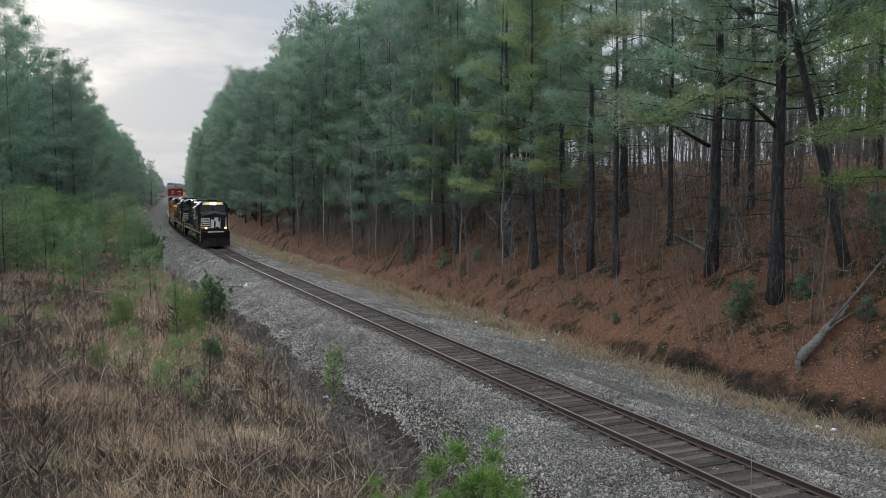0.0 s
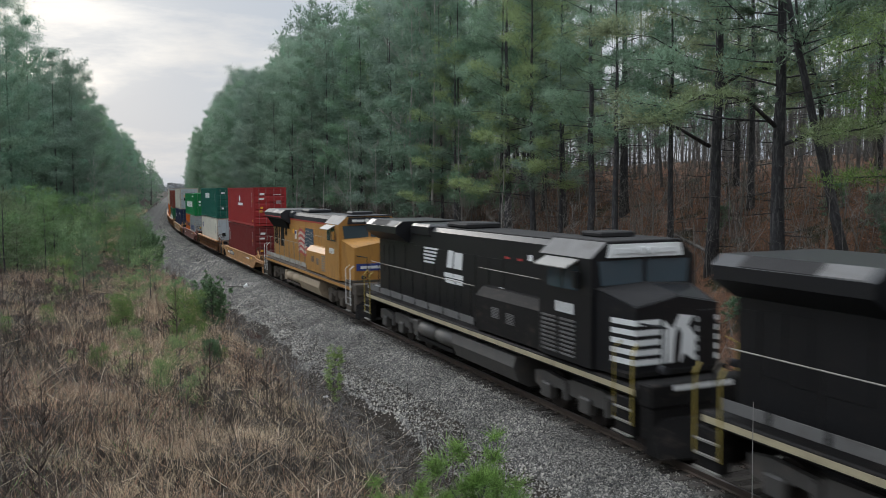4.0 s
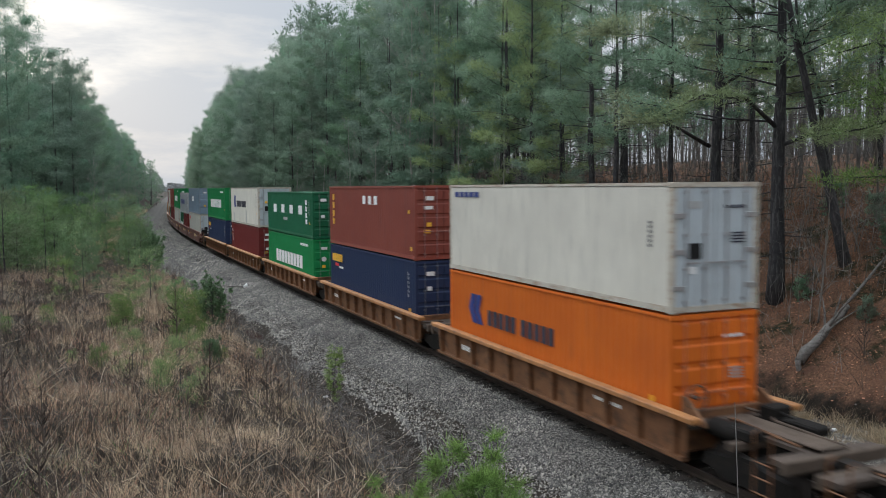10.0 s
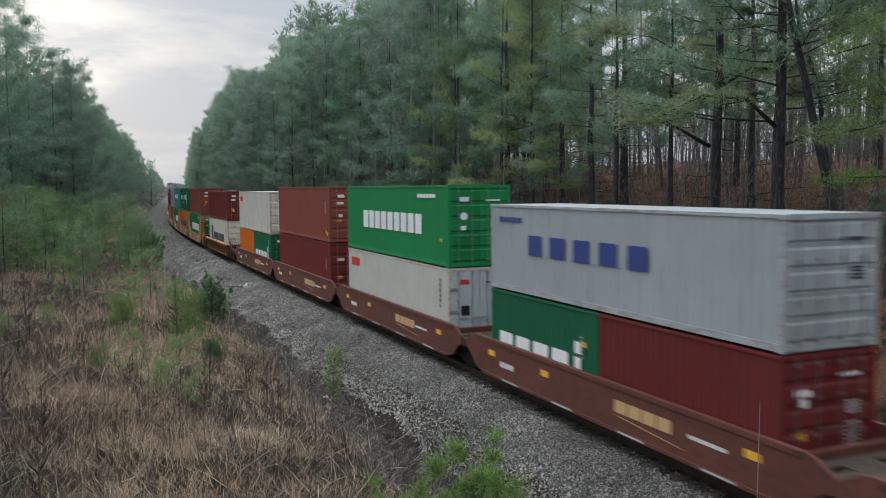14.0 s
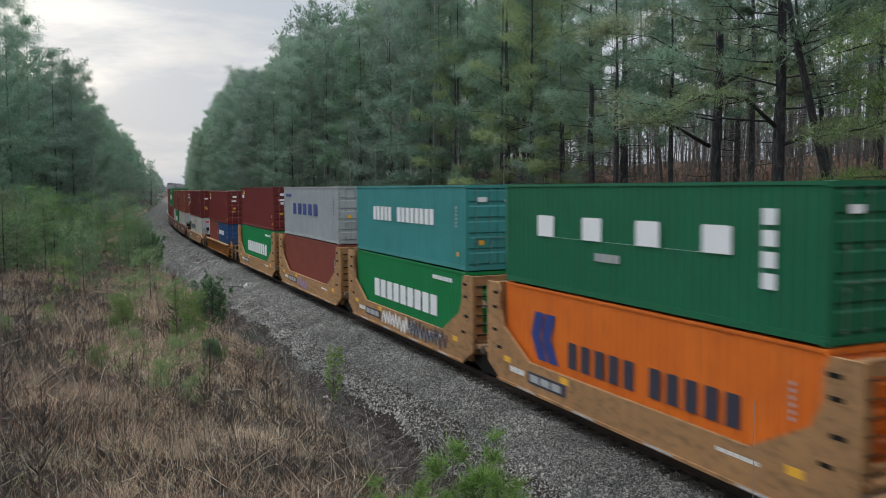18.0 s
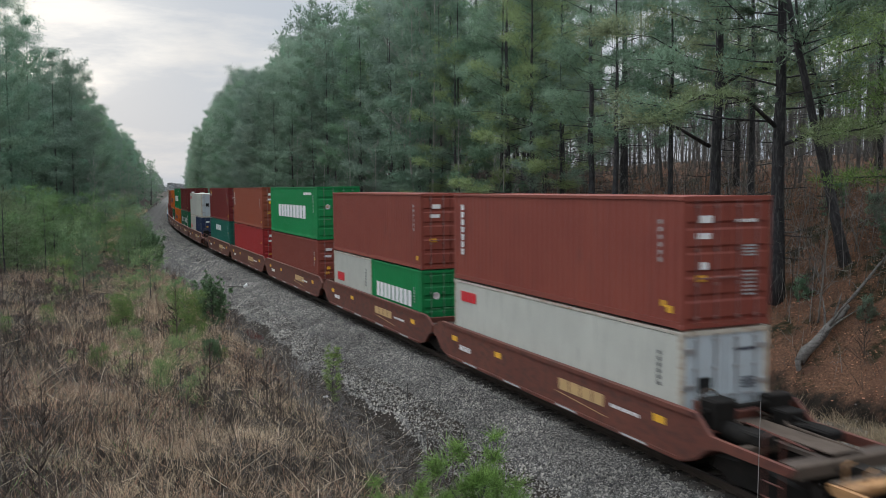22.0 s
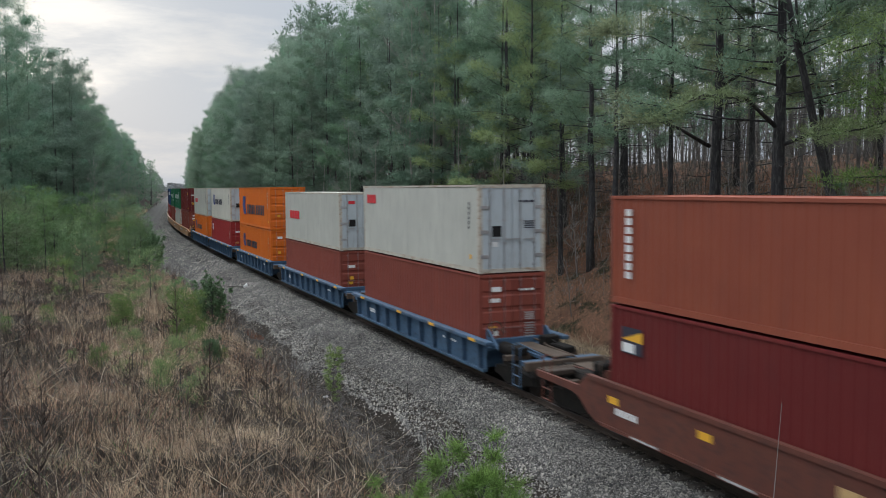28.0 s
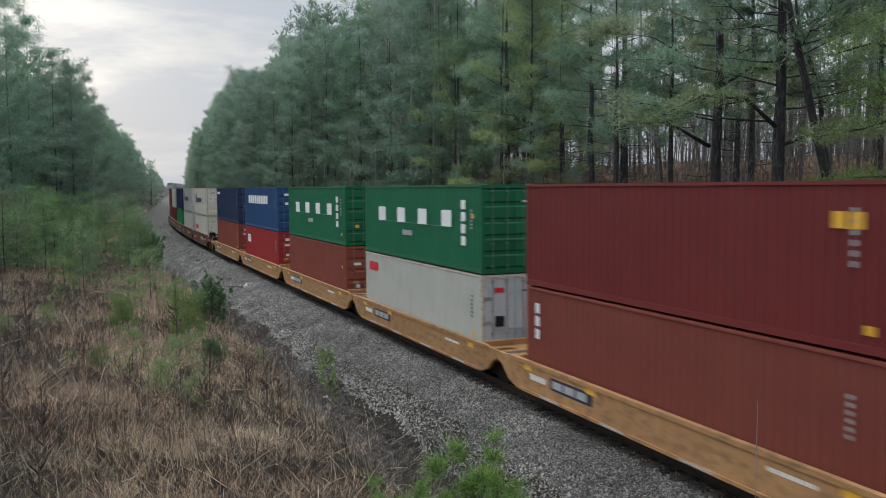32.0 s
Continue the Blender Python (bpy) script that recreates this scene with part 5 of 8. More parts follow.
def build_ditch_and_logs():
    # standing water in the ditch
    av = np.arange(8, -34, -1.0)
    v, f = [], []
    for i, a in enumerate(av):
        w = 0.35 + 0.28 * math.sin(a * 0.8) + 0.2 * math.sin(a * 0.31 + 1)
        for d in (9.15 - w, 9.15 + w):
            x, y, _ = line(a, d)
            v.append((float(x), float(y), -1.5))
        if i:
            f.append((2 * i - 2, 2 * i - 1, 2 * i + 1, 2 * i))
    tagged(new("ditch_water", mesh_of("ditch_water", v, f, (M["water"],))), "dark still water lying in the ditch", "water", kind="structure")
    # a puddle at the foot of the ballast
    x, y, z = spot(-22.4, -5.15)
    h = float(line(-22.4)[2])
    ring = [(1.9 * math.cos(k * 0.5236) * (1 + 0.2 * math.sin(k * 2.1)), 0.42 * math.sin(k * 0.5236) * (1 + 0.25 * math.sin(k * 1.7))) for k in range(12)]
    pool = tagged(new("puddle", mesh_of("puddle", [(-q * math.cos(h) - p * math.sin(h), -q * math.sin(h) + p * math.cos(h), 0) for p, q in ring], [tuple(range(12))], (M["water"],))), "shallow puddle beside the ballast", "water", kind="structure")
    pool.matrix_basis = pose(x, y, z + 0.06)
    rng = random.Random(2)

    def log(name, ends, r, label, stubs=4):
        ob = tagged(new(name), label, "log")
        p0, p1 = (Vector(p) for p in ends)
        pts = [p0.lerp(p1, t / 7) + Vector((rng.uniform(-1, 1), rng.uniform(-1, 1), rng.uniform(-1, 1))) * r * 0.22 for t in range(8)]
        ob.matrix_basis = Matrix.Translation(p0)
        part("trunk", Shape().tube([p - p0 for p in pts], [r * (0.85 + 0.3 * rng.random()) * (1 - 0.25 * t / 7) for t in range(8)], 9).mesh("log_trunk", M["deadwood"], True), ob)
        for _ in range(stubs):
            s = p0.lerp(p1, rng.uniform(0.15, 0.9)) - p0
            e = s + (p1 - p0) * rng.uniform(0.05, 0.25) + Vector((rng.uniform(-0.8, 0.8), rng.uniform(-0.8, 0.8), rng.uniform(-0.2, 0.9)))
            part("broken_branch", Shape().tube([s, s.lerp(e, 0.5) + Vector((0.05, 0.05, 0.08)), e], [r * 0.3, r * 0.2, r * 0.06], 5).mesh("broken_branch", M["deadwood"], True), ob)

    def top(a, d, up):
        x, y, z = spot(a, d)
        return x, y, z + up

    log("fallen_log", (top(-1.75, 10.6, 0.25), top(-2.0, 13.2, 0.2)), 0.19, "bleached broken fallen log lying down the bank", 5)
    part_leg = (top(-1.78, 10.6, 0.25), top(-1.6, 10.55, -0.45))
    log("fallen_branch", (top(-2.0, 13.2, 0.3), top(-2.5, 16.2, 0.5)), 0.06, "bleached bare branch beyond the fallen log", 5)
    log("broken_stub", part_leg, 0.11, "dark broken stub under the fallen log", 0)
    log("fallen_branch", (top(-46.5, 10.3, 0.1), top(-45.0, 12.0, 2.2)), 0.08, "bare fallen branch propped on the bank", 3)
    log("fallen_branch", (top(-12.5, 15.5, 0.15), top(-16.5, 16.5, 0.15)), 0.09, "dead branch lying in the leaves", 2)
    log("fallen_branch", (top(6.0, -4.6, 0.15), top(2.6, -4.4, 0.12)), 0.05, "broken bare branch lying in the trackside ditch", 2)
    log("fallen_branch", (top(-37.5, -3.0, 0.12), top(-41.0, -3.9, 0.1)), 0.045, "thin stick lying on the ballast", 2)
    # a pale plastic cup caught on the stick's end
    cup = Shape().tube([(0, 0, 0), (0, 0, 0.28)], [0.10, 0.17], 10)
    x, y, z = top(-37.2, -3.0, 0.12)
    ob = tagged(new("plastic_cup", cup.mesh("plastic_cup", MARK_WHITE, True)), "white plastic cup lying on the ballast", "litter")
    ob.matrix_basis = pose(x, y, z, 0, 60, 20)
    # a thin post in the ballast and tall dry stalks
    st = Shape().tube([(0, 0, -0.1), (0.01, 0, 0.62)], 0.018, 6)
    x, y, z = top(-4.2, -3.5, 0)
    ob = tagged(new("marker_post", st.mesh("marker_post", M["gasket_black"])), "thin dark metal marker post in the ballast", "post")
    ob.matrix_basis = pose(x, y, z)
    for a, d, h in ((1.0, -4.9, 1.35), (2.2, -4.7, 1.05), (-0.5, -7.5, 1.4), (-9.5, -9.0, 1.5), (-6, -7.0, 1.2)):
        s = Shape().tube([(0, 0, -0.1), (0.02, 0.01, h * 0.5), (-0.02, 0.03, h)], [0.022, 0.014, 0.004], 5)
        for _ in range(5):
            z0 = rng.uniform(0.3, 0.95) * h
            s.tube([(0, 0, z0), (rng.uniform(-0.2, 0.2), rng.uniform(-0.2, 0.2), z0 + 0.22)], [0.006, 0.002], 3, False)
        x, y, z = top(a, d, 0)
        ob = tagged(new("dead_stalk", s.mesh("dead_stalk", M["brush"])), "tall dead weed stalk beside the ballast", "weed", "dead stalks")
        ob.matrix_basis = pose(x, y, z)
    for a, d, n in ((-20, 6.3, 0), (-13.8, 6.9, 1), (2.6, 7.0, 2), (3.0, 7.2, 3), (-7.4, 4.3, 4), (-8.0, -5.2, 5)):
        s = Shape().bevel_box(-0.09, 0.09, -0.06, 0.06, 0, 0.07, 0.02)
        s.v = [(p + rng.uniform(-0.02, 0.02), q + rng.uniform(-0.02, 0.02), w) for p, q, w in s.v]
        x, y, z = top(a, d, 0.03)
        ob = tagged(new("litter_scrap", s.mesh("litter_scrap", MARK_WHITE)), "crumpled white scrap of litter by the track", "litter", "litter scraps")
        ob.matrix_basis = pose(x, y, z, 0, 0, rng.uniform(0, 180))


MARK_WHITE = pbr("white_plastic", (0.7, 0.7, 0.68), 0.5, 0, 0.1, 5)
M["gasket_black"] = pbr("dark_metal", (0.03, 0.028, 0.026), 0.6, 0.3)
build_ditch_and_logs()
# ---- the train ----
SPEED_K = (405.18, 1.114, -0.5355)


def run(t):
    """How far the train has come since the clip's start."""
    f = lambda u: SPEED_K[0] * u + SPEED_K[1] * u * u + SPEED_K[2] * u ** 3
    return f((t - 16) / 16) - f(-1.0)


PAINT = {
    "red": (0.31, 0.029, 0.029), "maroon": (0.152, 0.0225, 0.021), "brown": (0.235, 0.06, 0.042), "rust": (0.285, 0.075, 0.042), "orange": (0.66, 0.15, 0.016),
    "green": (0.012, 0.205, 0.06), "dark_green": (0.012, 0.125, 0.055), "teal": (0.015, 0.112, 0.082), "white": (0.62, 0.59, 0.505), "cream": (0.49, 0.485, 0.425),
    "navy": (0.02, 0.034, 0.082), "blue": (0.024, 0.07, 0.175), "slate": (0.19, 0.25, 0.31), "silver": (0.35, 0.372, 0.372), "sea": (0.05, 0.235, 0.22),
}
COAT = {k: pbr("paint_" + k, c, 0.55, 0, 0.2, 0.7, tuple(0.45 * v + 0.03 for v in c), 0.3, (3.0, 3.0, 0.28), 0.06, 30, rand=0.12) for k, c in PAINT.items()}
COAT["reefer_door"] = pbr("white_door_panel", (0.47, 0.52, 0.54), 0.45, 0, 0.12, 1, (0.24, 0.22, 0.2), 0.3, (3, 3, 0.5))
for _m in COAT.values():
    _m.node_tree.nodes["Principled BSDF"].inputs["Specular IOR Level"].default_value = 0.25
COAT["worn_white"] = pbr("rust_stained_white", (0.5, 0.46, 0.38), 0.6, 0, 0.15, 2, (0.26, 0.13, 0.06), 0.5, (1.2, 1.2, 3), 0.1)
for _k, _c in PAINT.items():
    COAT["rod_" + _k] = pbr("rod_paint_" + _k, tuple(0.75 * v + 0.085 for v in _c), 0.45, 0.1, 0.25, 5, (0.1, 0.07, 0.05), 0.35)
for _k in ("silver", "cream", "slate"):
    COAT["worn_" + _k] = pbr("rust_stained_" + _k, PAINT[_k], 0.6, 0, 0.15, 2, (0.17, 0.09, 0.05), 0.5, (1.2, 1.2, 3), 0.1)
MARK = {"maroon": pbr("maroon_patch_paint", (0.16, 0.03, 0.03), 0.6, 0, 0.1, 2), "white": pbr("white_marking", (0.78, 0.78, 0.76), 0.6, 0, 0.08, 3), "blue": pbr("blue_marking", (0.02, 0.04, 0.19), 0.6, 0, 0.08, 3), "ink": pbr("dark_marking", (0.03, 0.03, 0.05), 0.6, 0, 0.08, 3), "red": pbr("red_marking", (0.62, 0.02, 0.03), 0.6, 0, 0.08, 3), "yellow": pbr("yellow_marking", (0.80, 0.42, 0.03), 0.6, 0, 0.08, 3), "grey": pbr("grey_marking", (0.4, 0.4, 0.39), 0.6, 0, 0.25, 3), "buff": pbr("buff_marking", (0.55, 0.36, 0.16), 0.6, 0, 0.2, 3), "violet": pbr("violet_marking", (0.3, 0.22, 0.42), 0.6, 0, 0.3, 2)}
M["galv"] = pbr("galvanised_rod", (0.42, 0.42, 0.42), 0.45, 0.6, 0.2, 6)
M["gasket"] = pbr("black_gasket", (0.02, 0.02, 0.02), 0.8)
MESH = {}


def corrugated(x0, x1, y, z0, z1, face, pitch=0.278, deep=0.036):
    """A wall of pressed folds along x, at offset y; face: the sign of the outer side."""
    xs, ys = [], []
    n = max(1, int((x1 - x0) / pitch))
    p = (x1 - x0) / n
    for i in range(n):
        for fx, fy in ((0, 0), (0.25, 0), (0.5, 1), (0.75, 1)):
            xs.append(x0 + (i + fx) * p)
            ys.append(y - face * deep * fy)
    xs.append(x1)
    ys.append(y)
    v = [(a, b, z0) for a, b in zip(xs, ys)] + [(a, b, z1) for a, b in zip(xs, ys)]
    k = len(xs)
    return v, [(i, i + 1, k + i + 1, k + i) if face < 0 else (i + 1, i, k + i, k + i + 1) for i in range(k - 1)]


def container_meshes(ln, hi, smooth):
    key = (ln, hi, smooth)
    if key in MESH:
        return MESH[key]
    hl, hw, post = ln / 2, 1.219, 0.11
    any_mat = COAT["white"]
    out = {}
    for nm, y, s in (("side_wall_a", -hw + 0.015, -1), ("side_wall_b", hw - 0.015, 1)):
        sh = Shape()
        if smooth:
            sh.box(-hl + post, hl - post, min(y, y - s * 0.05), max(y, y - s * 0.05), 0.16, hi - 0.09)
        else:
            sh.add(*corrugated(-hl + post, hl - post, y, 0.15, hi - 0.06, s))
        out[nm] = sh.mesh("side_wall", any_mat)
    sh = Shape()
    v, f = corrugated(-hl + 0.12, hl - 0.12, 0, -hw + 0.05, hw - 0.05, -1, 0.3, 0.02)
    sh.add([(x, z, hi - 0.012 - y) for x, y, z in v], f)
    out["roof"] = sh.mesh("roof", any_mat)
    sh = Shape()
    v, f = corrugated(-hw + post, hw - post, 0, 0.15, hi - 0.1, -1, 0.25, 0.04)
    sh.add([(-hl + 0.03 - y, x, z) for x, y, z in v], f)
    out["end_wall"] = sh.mesh("end_wall", any_mat)
    sh = Shape()
    for y in (-hw, hw - 0.06):
        sh.box(-hl + 0.1, hl - 0.1, y, y + 0.06, 0.03, 0.17)
        sh.box(-hl + 0.1, hl - 0.1, y, y + 0.06, hi - 0.075, hi - 0.004)
    for x in (-hl, hl - 0.1):
        sh.box(x, x + 0.1, -hw + 0.1, hw - 0.1, 0.02, 0.15)
        sh.box(x, x + 0.1, -hw + 0.1, hw - 0.1, hi - 0.11, hi)
    sh.box(-hl + 0.1, hl - 0.1, -hw + 0.06, hw - 0.06, 0.10, 0.15)
    out["frame"] = sh.mesh("base_frame", any_mat)
    sh = Shape().bevel_box(-post / 2, post / 2, -0.07, 0.07, 0.115, hi - 0.115, 0.012)
    for z in (0, hi - 0.118):
        sh.bevel_box(-0.065, 0.065, -0.08, 0.08, z, z + 0.118, 0.012)
    out["post"] = sh.mesh("corner_post", any_mat)
    sh = Shape()
    dw = hw - 0.10
    if smooth:
        sh.box(hl - 0.09, hl - 0.02, 0.012, dw, 0.15, hi - 0.11)
    else:
        z0, z1, k = 0.15, hi - 0.11, 5
        edge = [(hl - 0.09, z0), (hl - 0.055, z0)]
        for i in range(k):
            a, b = z0 + (z1 - z0) * i / k + 0.05, z0 + (z1 - z0) * (i + 1) / k - 0.05
            edge += [(hl - 0.055, a), (hl - 0.02, a + 0.05), (hl - 0.02, b - 0.05), (hl - 0.055, b)]
        edge += [(hl - 0.055, z1), (hl - 0.09, z1)]
        sh.prism(edge, 0.012, dw)
    out["door"] = sh.mesh("door", any_mat)
    out["vent"] = Shape().bevel_box(hl - 0.03, hl + 0.004, 0.4, 0.72, 1.2, 1.55, 0.01).mesh("vent_window", M["gasket"])
    out["hinge"] = Shape().bevel_box(hl - 0.03, hl + 0.01, dw - 0.26, dw + 0.03, 0, 0.12, 0.01).mesh("hinge", M["galv"])
    rod = Shape().tube([(hl + 0.018, 0, 0.1), (hl + 0.018, 0, hi - 0.07)], 0.019, 6)
    for z in (0.22, 0.95, 1.7, hi - 0.25):
        rod.box(hl - 0.02, hl + 0.04, -0.045, 0.045, z, z + 0.07)
    rod.box(hl + 0.02, hl + 0.045, -0.36, 0.0, 1.1, 1.135)
    out["rod"] = rod.mesh("locking_rod", M["galv"])
    MESH[key] = out
    return out


def bars(n, w, h, gap=0.28, tall=False):
    """Plain blocks in a row (or a column), in the plane x, z."""
    # one comb: the blocks stand on a hair-thin line
    a, b, t = (h, w, 0.004) if tall else (w, h, 0.004)
    edge = [(0, 0), (a * (n - gap) / n, 0)]
    c = min(b, a * (1 - gap) / n) * 0.07
    for i in reversed(range(n)):
        x0, x1 = a * i / n, a * (i + 1 - gap) / n
        edge += [(x1, b - c), (x1 - c, b), (x0 + c, b), (x0, b - c)] + ([(x0, t), (a * (i - gap) / n, t)] if i else [])
    if tall:
        edge = [(q, p) for p, q in reversed(edge)]
    return Shape().prism(edge, -0.006, 0)


def loose(ob):
    """Rows of small code bars count as stuff."""
    if ob.name.startswith("code_mark"):
        ob["kind"] = "stuff"
    return ob


def stamp(ob, name, shape, mat, x, z, label=""):
    """Lays a flat marking on the near side wall."""
    return loose(part(name, shape.mesh(name, MARK[mat]), ob, label, pose(x, -1.2215, z)))


def door_stamp(ob, name, shape, mat, hl, y, z):
    """Lays a flat marking on the doors; y to the far side."""
    return loose(part(name, shape.mesh(name, MARK[mat]), ob, "", pose(hl - 0.012, y, z, 0, 0, 90)))


def container(paint, ln=12.192, hi=2.896, logo=None, smooth=False, frame_paint=None):
    mm = container_meshes(ln, hi, smooth)
    words = {"dark_green": "dark green", "sea": "sea green", "slate": "slate blue", "cream": "off-white", "teal": "deep green", "silver": "pale grey", "rust": "rusty red-brown", "brown": "red-brown"}
    nm = words.get(paint, paint)
    ob = tagged(new("shipping_container"), f"{nm} {'long' if ln > 8 else 'short'} steel shipping container riding in a well car", "container", "containers on the train")
    coat = COAT[paint]
    hl = ln / 2
    for key in ("side_wall_a", "side_wall_b"):
        part("side_wall", mm[key], ob, mat=coat)
    for key in ("roof", "end_wall"):
        part(key, mm[key], ob, mat=coat)
    worn = COAT["worn_white"] if smooth else COAT["worn_" + paint] if paint in ("silver", "cream", "white", "slate") else coat
    part("base_frame", mm["frame"], ob, "rust-stained frame" if worn is not coat else "", mat=worn)
    for x in (-hl + 0.06, hl - 0.06):
        for y in (-1.149, 1.149):
            part("corner_post", mm["post"], ob, m=pose(x, y, 0), mat=worn)
    for s in (1, -1):
        dr = part("door", mm["door"], ob, m=Matrix.Diagonal((1, s, 1, 1)), mat=COAT["reefer_door"] if smooth else coat)
        for y in (0.3, 0.82):
            part("locking_rod", mm["rod"], dr, m=pose(0, y, 0), mat=M["galv"] if smooth else COAT["rod_" + paint])
        for z in (0.5, 1.3, 2.1) if smooth else ():
            part("hinge", mm["hinge"], dr, m=pose(0, 0, z))
        if smooth and s < 0:
            part("vent_window", mm["vent"], dr)
    if logo:
        logo(ob, ln, hi)
    # small code plates near the door end
    r = random.Random(len(MOVERS) * 7 + int(hi * 100))
    ink = "ink" if paint in ("white", "cream", "silver") else "white"
    if r.random() < 0.75:
        stamp(ob, "code_mark", bars(6, 0.09, hi * r.uniform(0.22, 0.4), 0.45, True), "grey" if ink == "white" else "ink", hl - 0.8, hi * 0.5)
    if r.random() < 0.6:
        stamp(ob, "caution_plate", Shape().box(0, 0.16, -0.006, 0, 0, 0.14), "yellow", hl - 0.7, hi * r.choice((0.16, 0.3, 0.62)))
    door_stamp(ob, "code_mark", bars(3, 0.6, 0.07, 0.2), ink, hl, 0.25, hi * 0.8)
    door_stamp(ob, "code_mark", bars(4, 0.4, 0.28, 0.5, True), "grey" if ink == "white" else "ink", hl, 0.45, hi * r.uniform(0.45, 0.58))
    if paint == "green":
        door_stamp(ob, "emblem", Shape().prism([(0.14 * math.cos(k * 0.5236), 0.14 * math.sin(k * 0.5236)) for k in range(12)], -0.006, 0), "white", hl, -0.6, hi * 0.62)
    if paint in ("maroon", "brown", "red", "rust"):
        door_stamp(ob, "size_mark", Shape().box(0, 0.4, -0.006, 0, 0, 0.13), "white", hl, -0.85, hi * 0.68)
        door_stamp(ob, "code_mark", bars(7, 0.4, 0.6, 0.6, True), "grey", hl, 0.45, hi * 0.24)
        door_stamp(ob, "warning_plate", Shape().box(0, 0.28, -0.006, 0, 0, 0.14), "yellow", hl, -0.85, hi * 0.36)
        stamp(ob, "caution_plate", Shape().box(0, 0.2, -0.006, 0, 0, 0.16), "yellow", hl - 0.5, hi * 0.12)
    if r.random() < 0.7:
        door_stamp(ob, "warning_plate", Shape().box(0, 0.2, -0.006, 0, 0, 0.16), r.choice(("yellow", "white", "yellow")), hl, -0.72, hi * r.choice((0.3, 0.45, 0.6)))
    if r.random() < 0.6:
        door_stamp(ob, "logo_plate", Shape().box(0, 0.34, -0.006, 0, 0, 0.16), "red" if paint == "cream" else "grey" if ink == "ink" else "white", hl, -0.75, hi * 0.8)
    return ob


def row_logo(n, x, w, z, h, mat, gap=0.22):
    """A row of blocks: x and w in parts of the length, z and h in parts of the height."""
    return lambda ob, ln, hi: stamp(ob, "lettering", bars(n, w * ln, h * hi, gap), mat, (x - 0.5) * ln, z * hi)


def column_logo(n, x, mat, z=0.35, h=0.5, w=0.22):
    return lambda ob, ln, hi: stamp(ob, "lettering", bars(n, w, h * hi, 0.25, True), mat, (x - 0.5) * ln, z * hi)


def both(*puts):
    def put(ob, ln, hi):
        for p in puts:
            p(ob, ln, hi)
    return put


def emblem(x, z, size, mat):
    """A slanted double arrow, as a plain shape."""
    def put(ob, ln, hi):
        s = Shape()
        for o in (0.0, 0.45):
            s.prism([((o + 0.42) * size, 0), ((o + 0.12) * size, size * 0.5), ((o + 0.3) * size, size), ((o + 0.68) * size, size), ((o + 0.5) * size, size * 0.5), ((o + 0.8) * size, 0)], -0.006, 0)
        stamp(ob, "emblem", s, mat, (x - 0.5) * ln, z * hi)
    return put


def plate_rhomb(x, z, w, mat):
    """A flat rhombus, as a plain emblem."""
    return lambda ob, ln, hi: stamp(ob, "emblem", Shape().prism([(0, w * 0.25), (w * 0.55, 0), (w, w * 0.27), (w * 0.5, w * 0.5)], -0.003, 0), mat, (x - 0.5) * ln, z * hi)


def slab(x, z, w, mat):
    """A slanting bar, as a plain emblem."""
    return lambda ob, ln, hi: stamp(ob, "emblem", Shape().prism([(0, 0), (w, 0), (w * 0.9, 0.16), (w * 0.25, 0.2)], -0.006, 0), mat, (x - 0.5) * ln, z * hi)


def disc(x, z, r, mat):
    def put(ob, ln, hi):
        s = Shape().prism([(r * math.cos(t * 0.3927), r * math.sin(t * 0.3927)) for t in range(16)], -0.006, 0)
        stamp(ob, "emblem", s, mat, (x - 0.5) * ln, z * hi)
    return put


def plate(x, z, w, h, mat, mat2="yellow"):
    """A pale label with a coloured upper half."""
    def put(ob, ln, hi):
        stamp(ob, "label_plate", Shape().box(0, w, -0.006, 0, 0, h), "ink", (x - 0.5) * ln, z * hi)
        stamp(ob, "label_field", Shape().box(w * 0.03, w * 0.62, -0.009, -0.006, h * 0.05, h * 0.42), "white", (x - 0.5) * ln, z * hi)
        stamp(ob, "label_stripe", Shape().prism([(0, h * 0.55), (w, h * 0.95), (w, h * 0.5)], -0.011, -0.006), mat2, (x - 0.5) * ln, z * hi)
        stamp(ob, "label_band", Shape().box(0, w, -0.011, -0.006, h * 0.97, h * 1.05), mat, (x - 0.5) * ln, z * hi)
    return put


EG = both(row_logo(9, 0.205, 0.60, 0.37, 0.26, "white", 0.2), row_logo(6, 0.76, 0.15, 0.84, 0.05, "white"))
EG20 = row_logo(9, 0.12, 0.72, 0.42, 0.24, "white", 0.24)
UA = both(row_logo(4, 0.16, 0.76, 0.5, 0.2, "white", 0.62), column_logo(4, 0.87, "white", 0.3, 0.56, 0.36), row_logo(4, 0.40, 0.09, 0.33, 0.07, "grey"))
UA20 = both(row_logo(4, 0.1, 0.7, 0.22, 0.3, "white", 0.2), column_logo(3, 0.82, "white", 0.22, 0.48, 0.3))
HAP = both(emblem(0.12, 0.45, 0.95, "blue"), row_logo(5, 0.245, 0.165, 0.47, 0.17, "ink", 0.3), row_logo(5, 0.43, 0.165, 0.47, 0.17, "ink", 0.3))
HAPL = both(emblem(0.115, 0.3, 1.35, "blue"), row_logo(5, 0.295, 0.26, 0.32, 0.24, "ink", 0.34), row_logo(5, 0.585, 0.26, 0.32, 0.24, "ink", 0.34))
HAP20 = both(emblem(0.06, 0.42, 0.8, "blue"), row_logo(5, 0.32, 0.3, 0.44, 0.2, "ink", 0.34), row_logo(5, 0.65, 0.3, 0.44, 0.2, "ink", 0.34))
OO = row_logo(4, 0.045, 0.10, 0.74, 0.13, "red", 0.12)
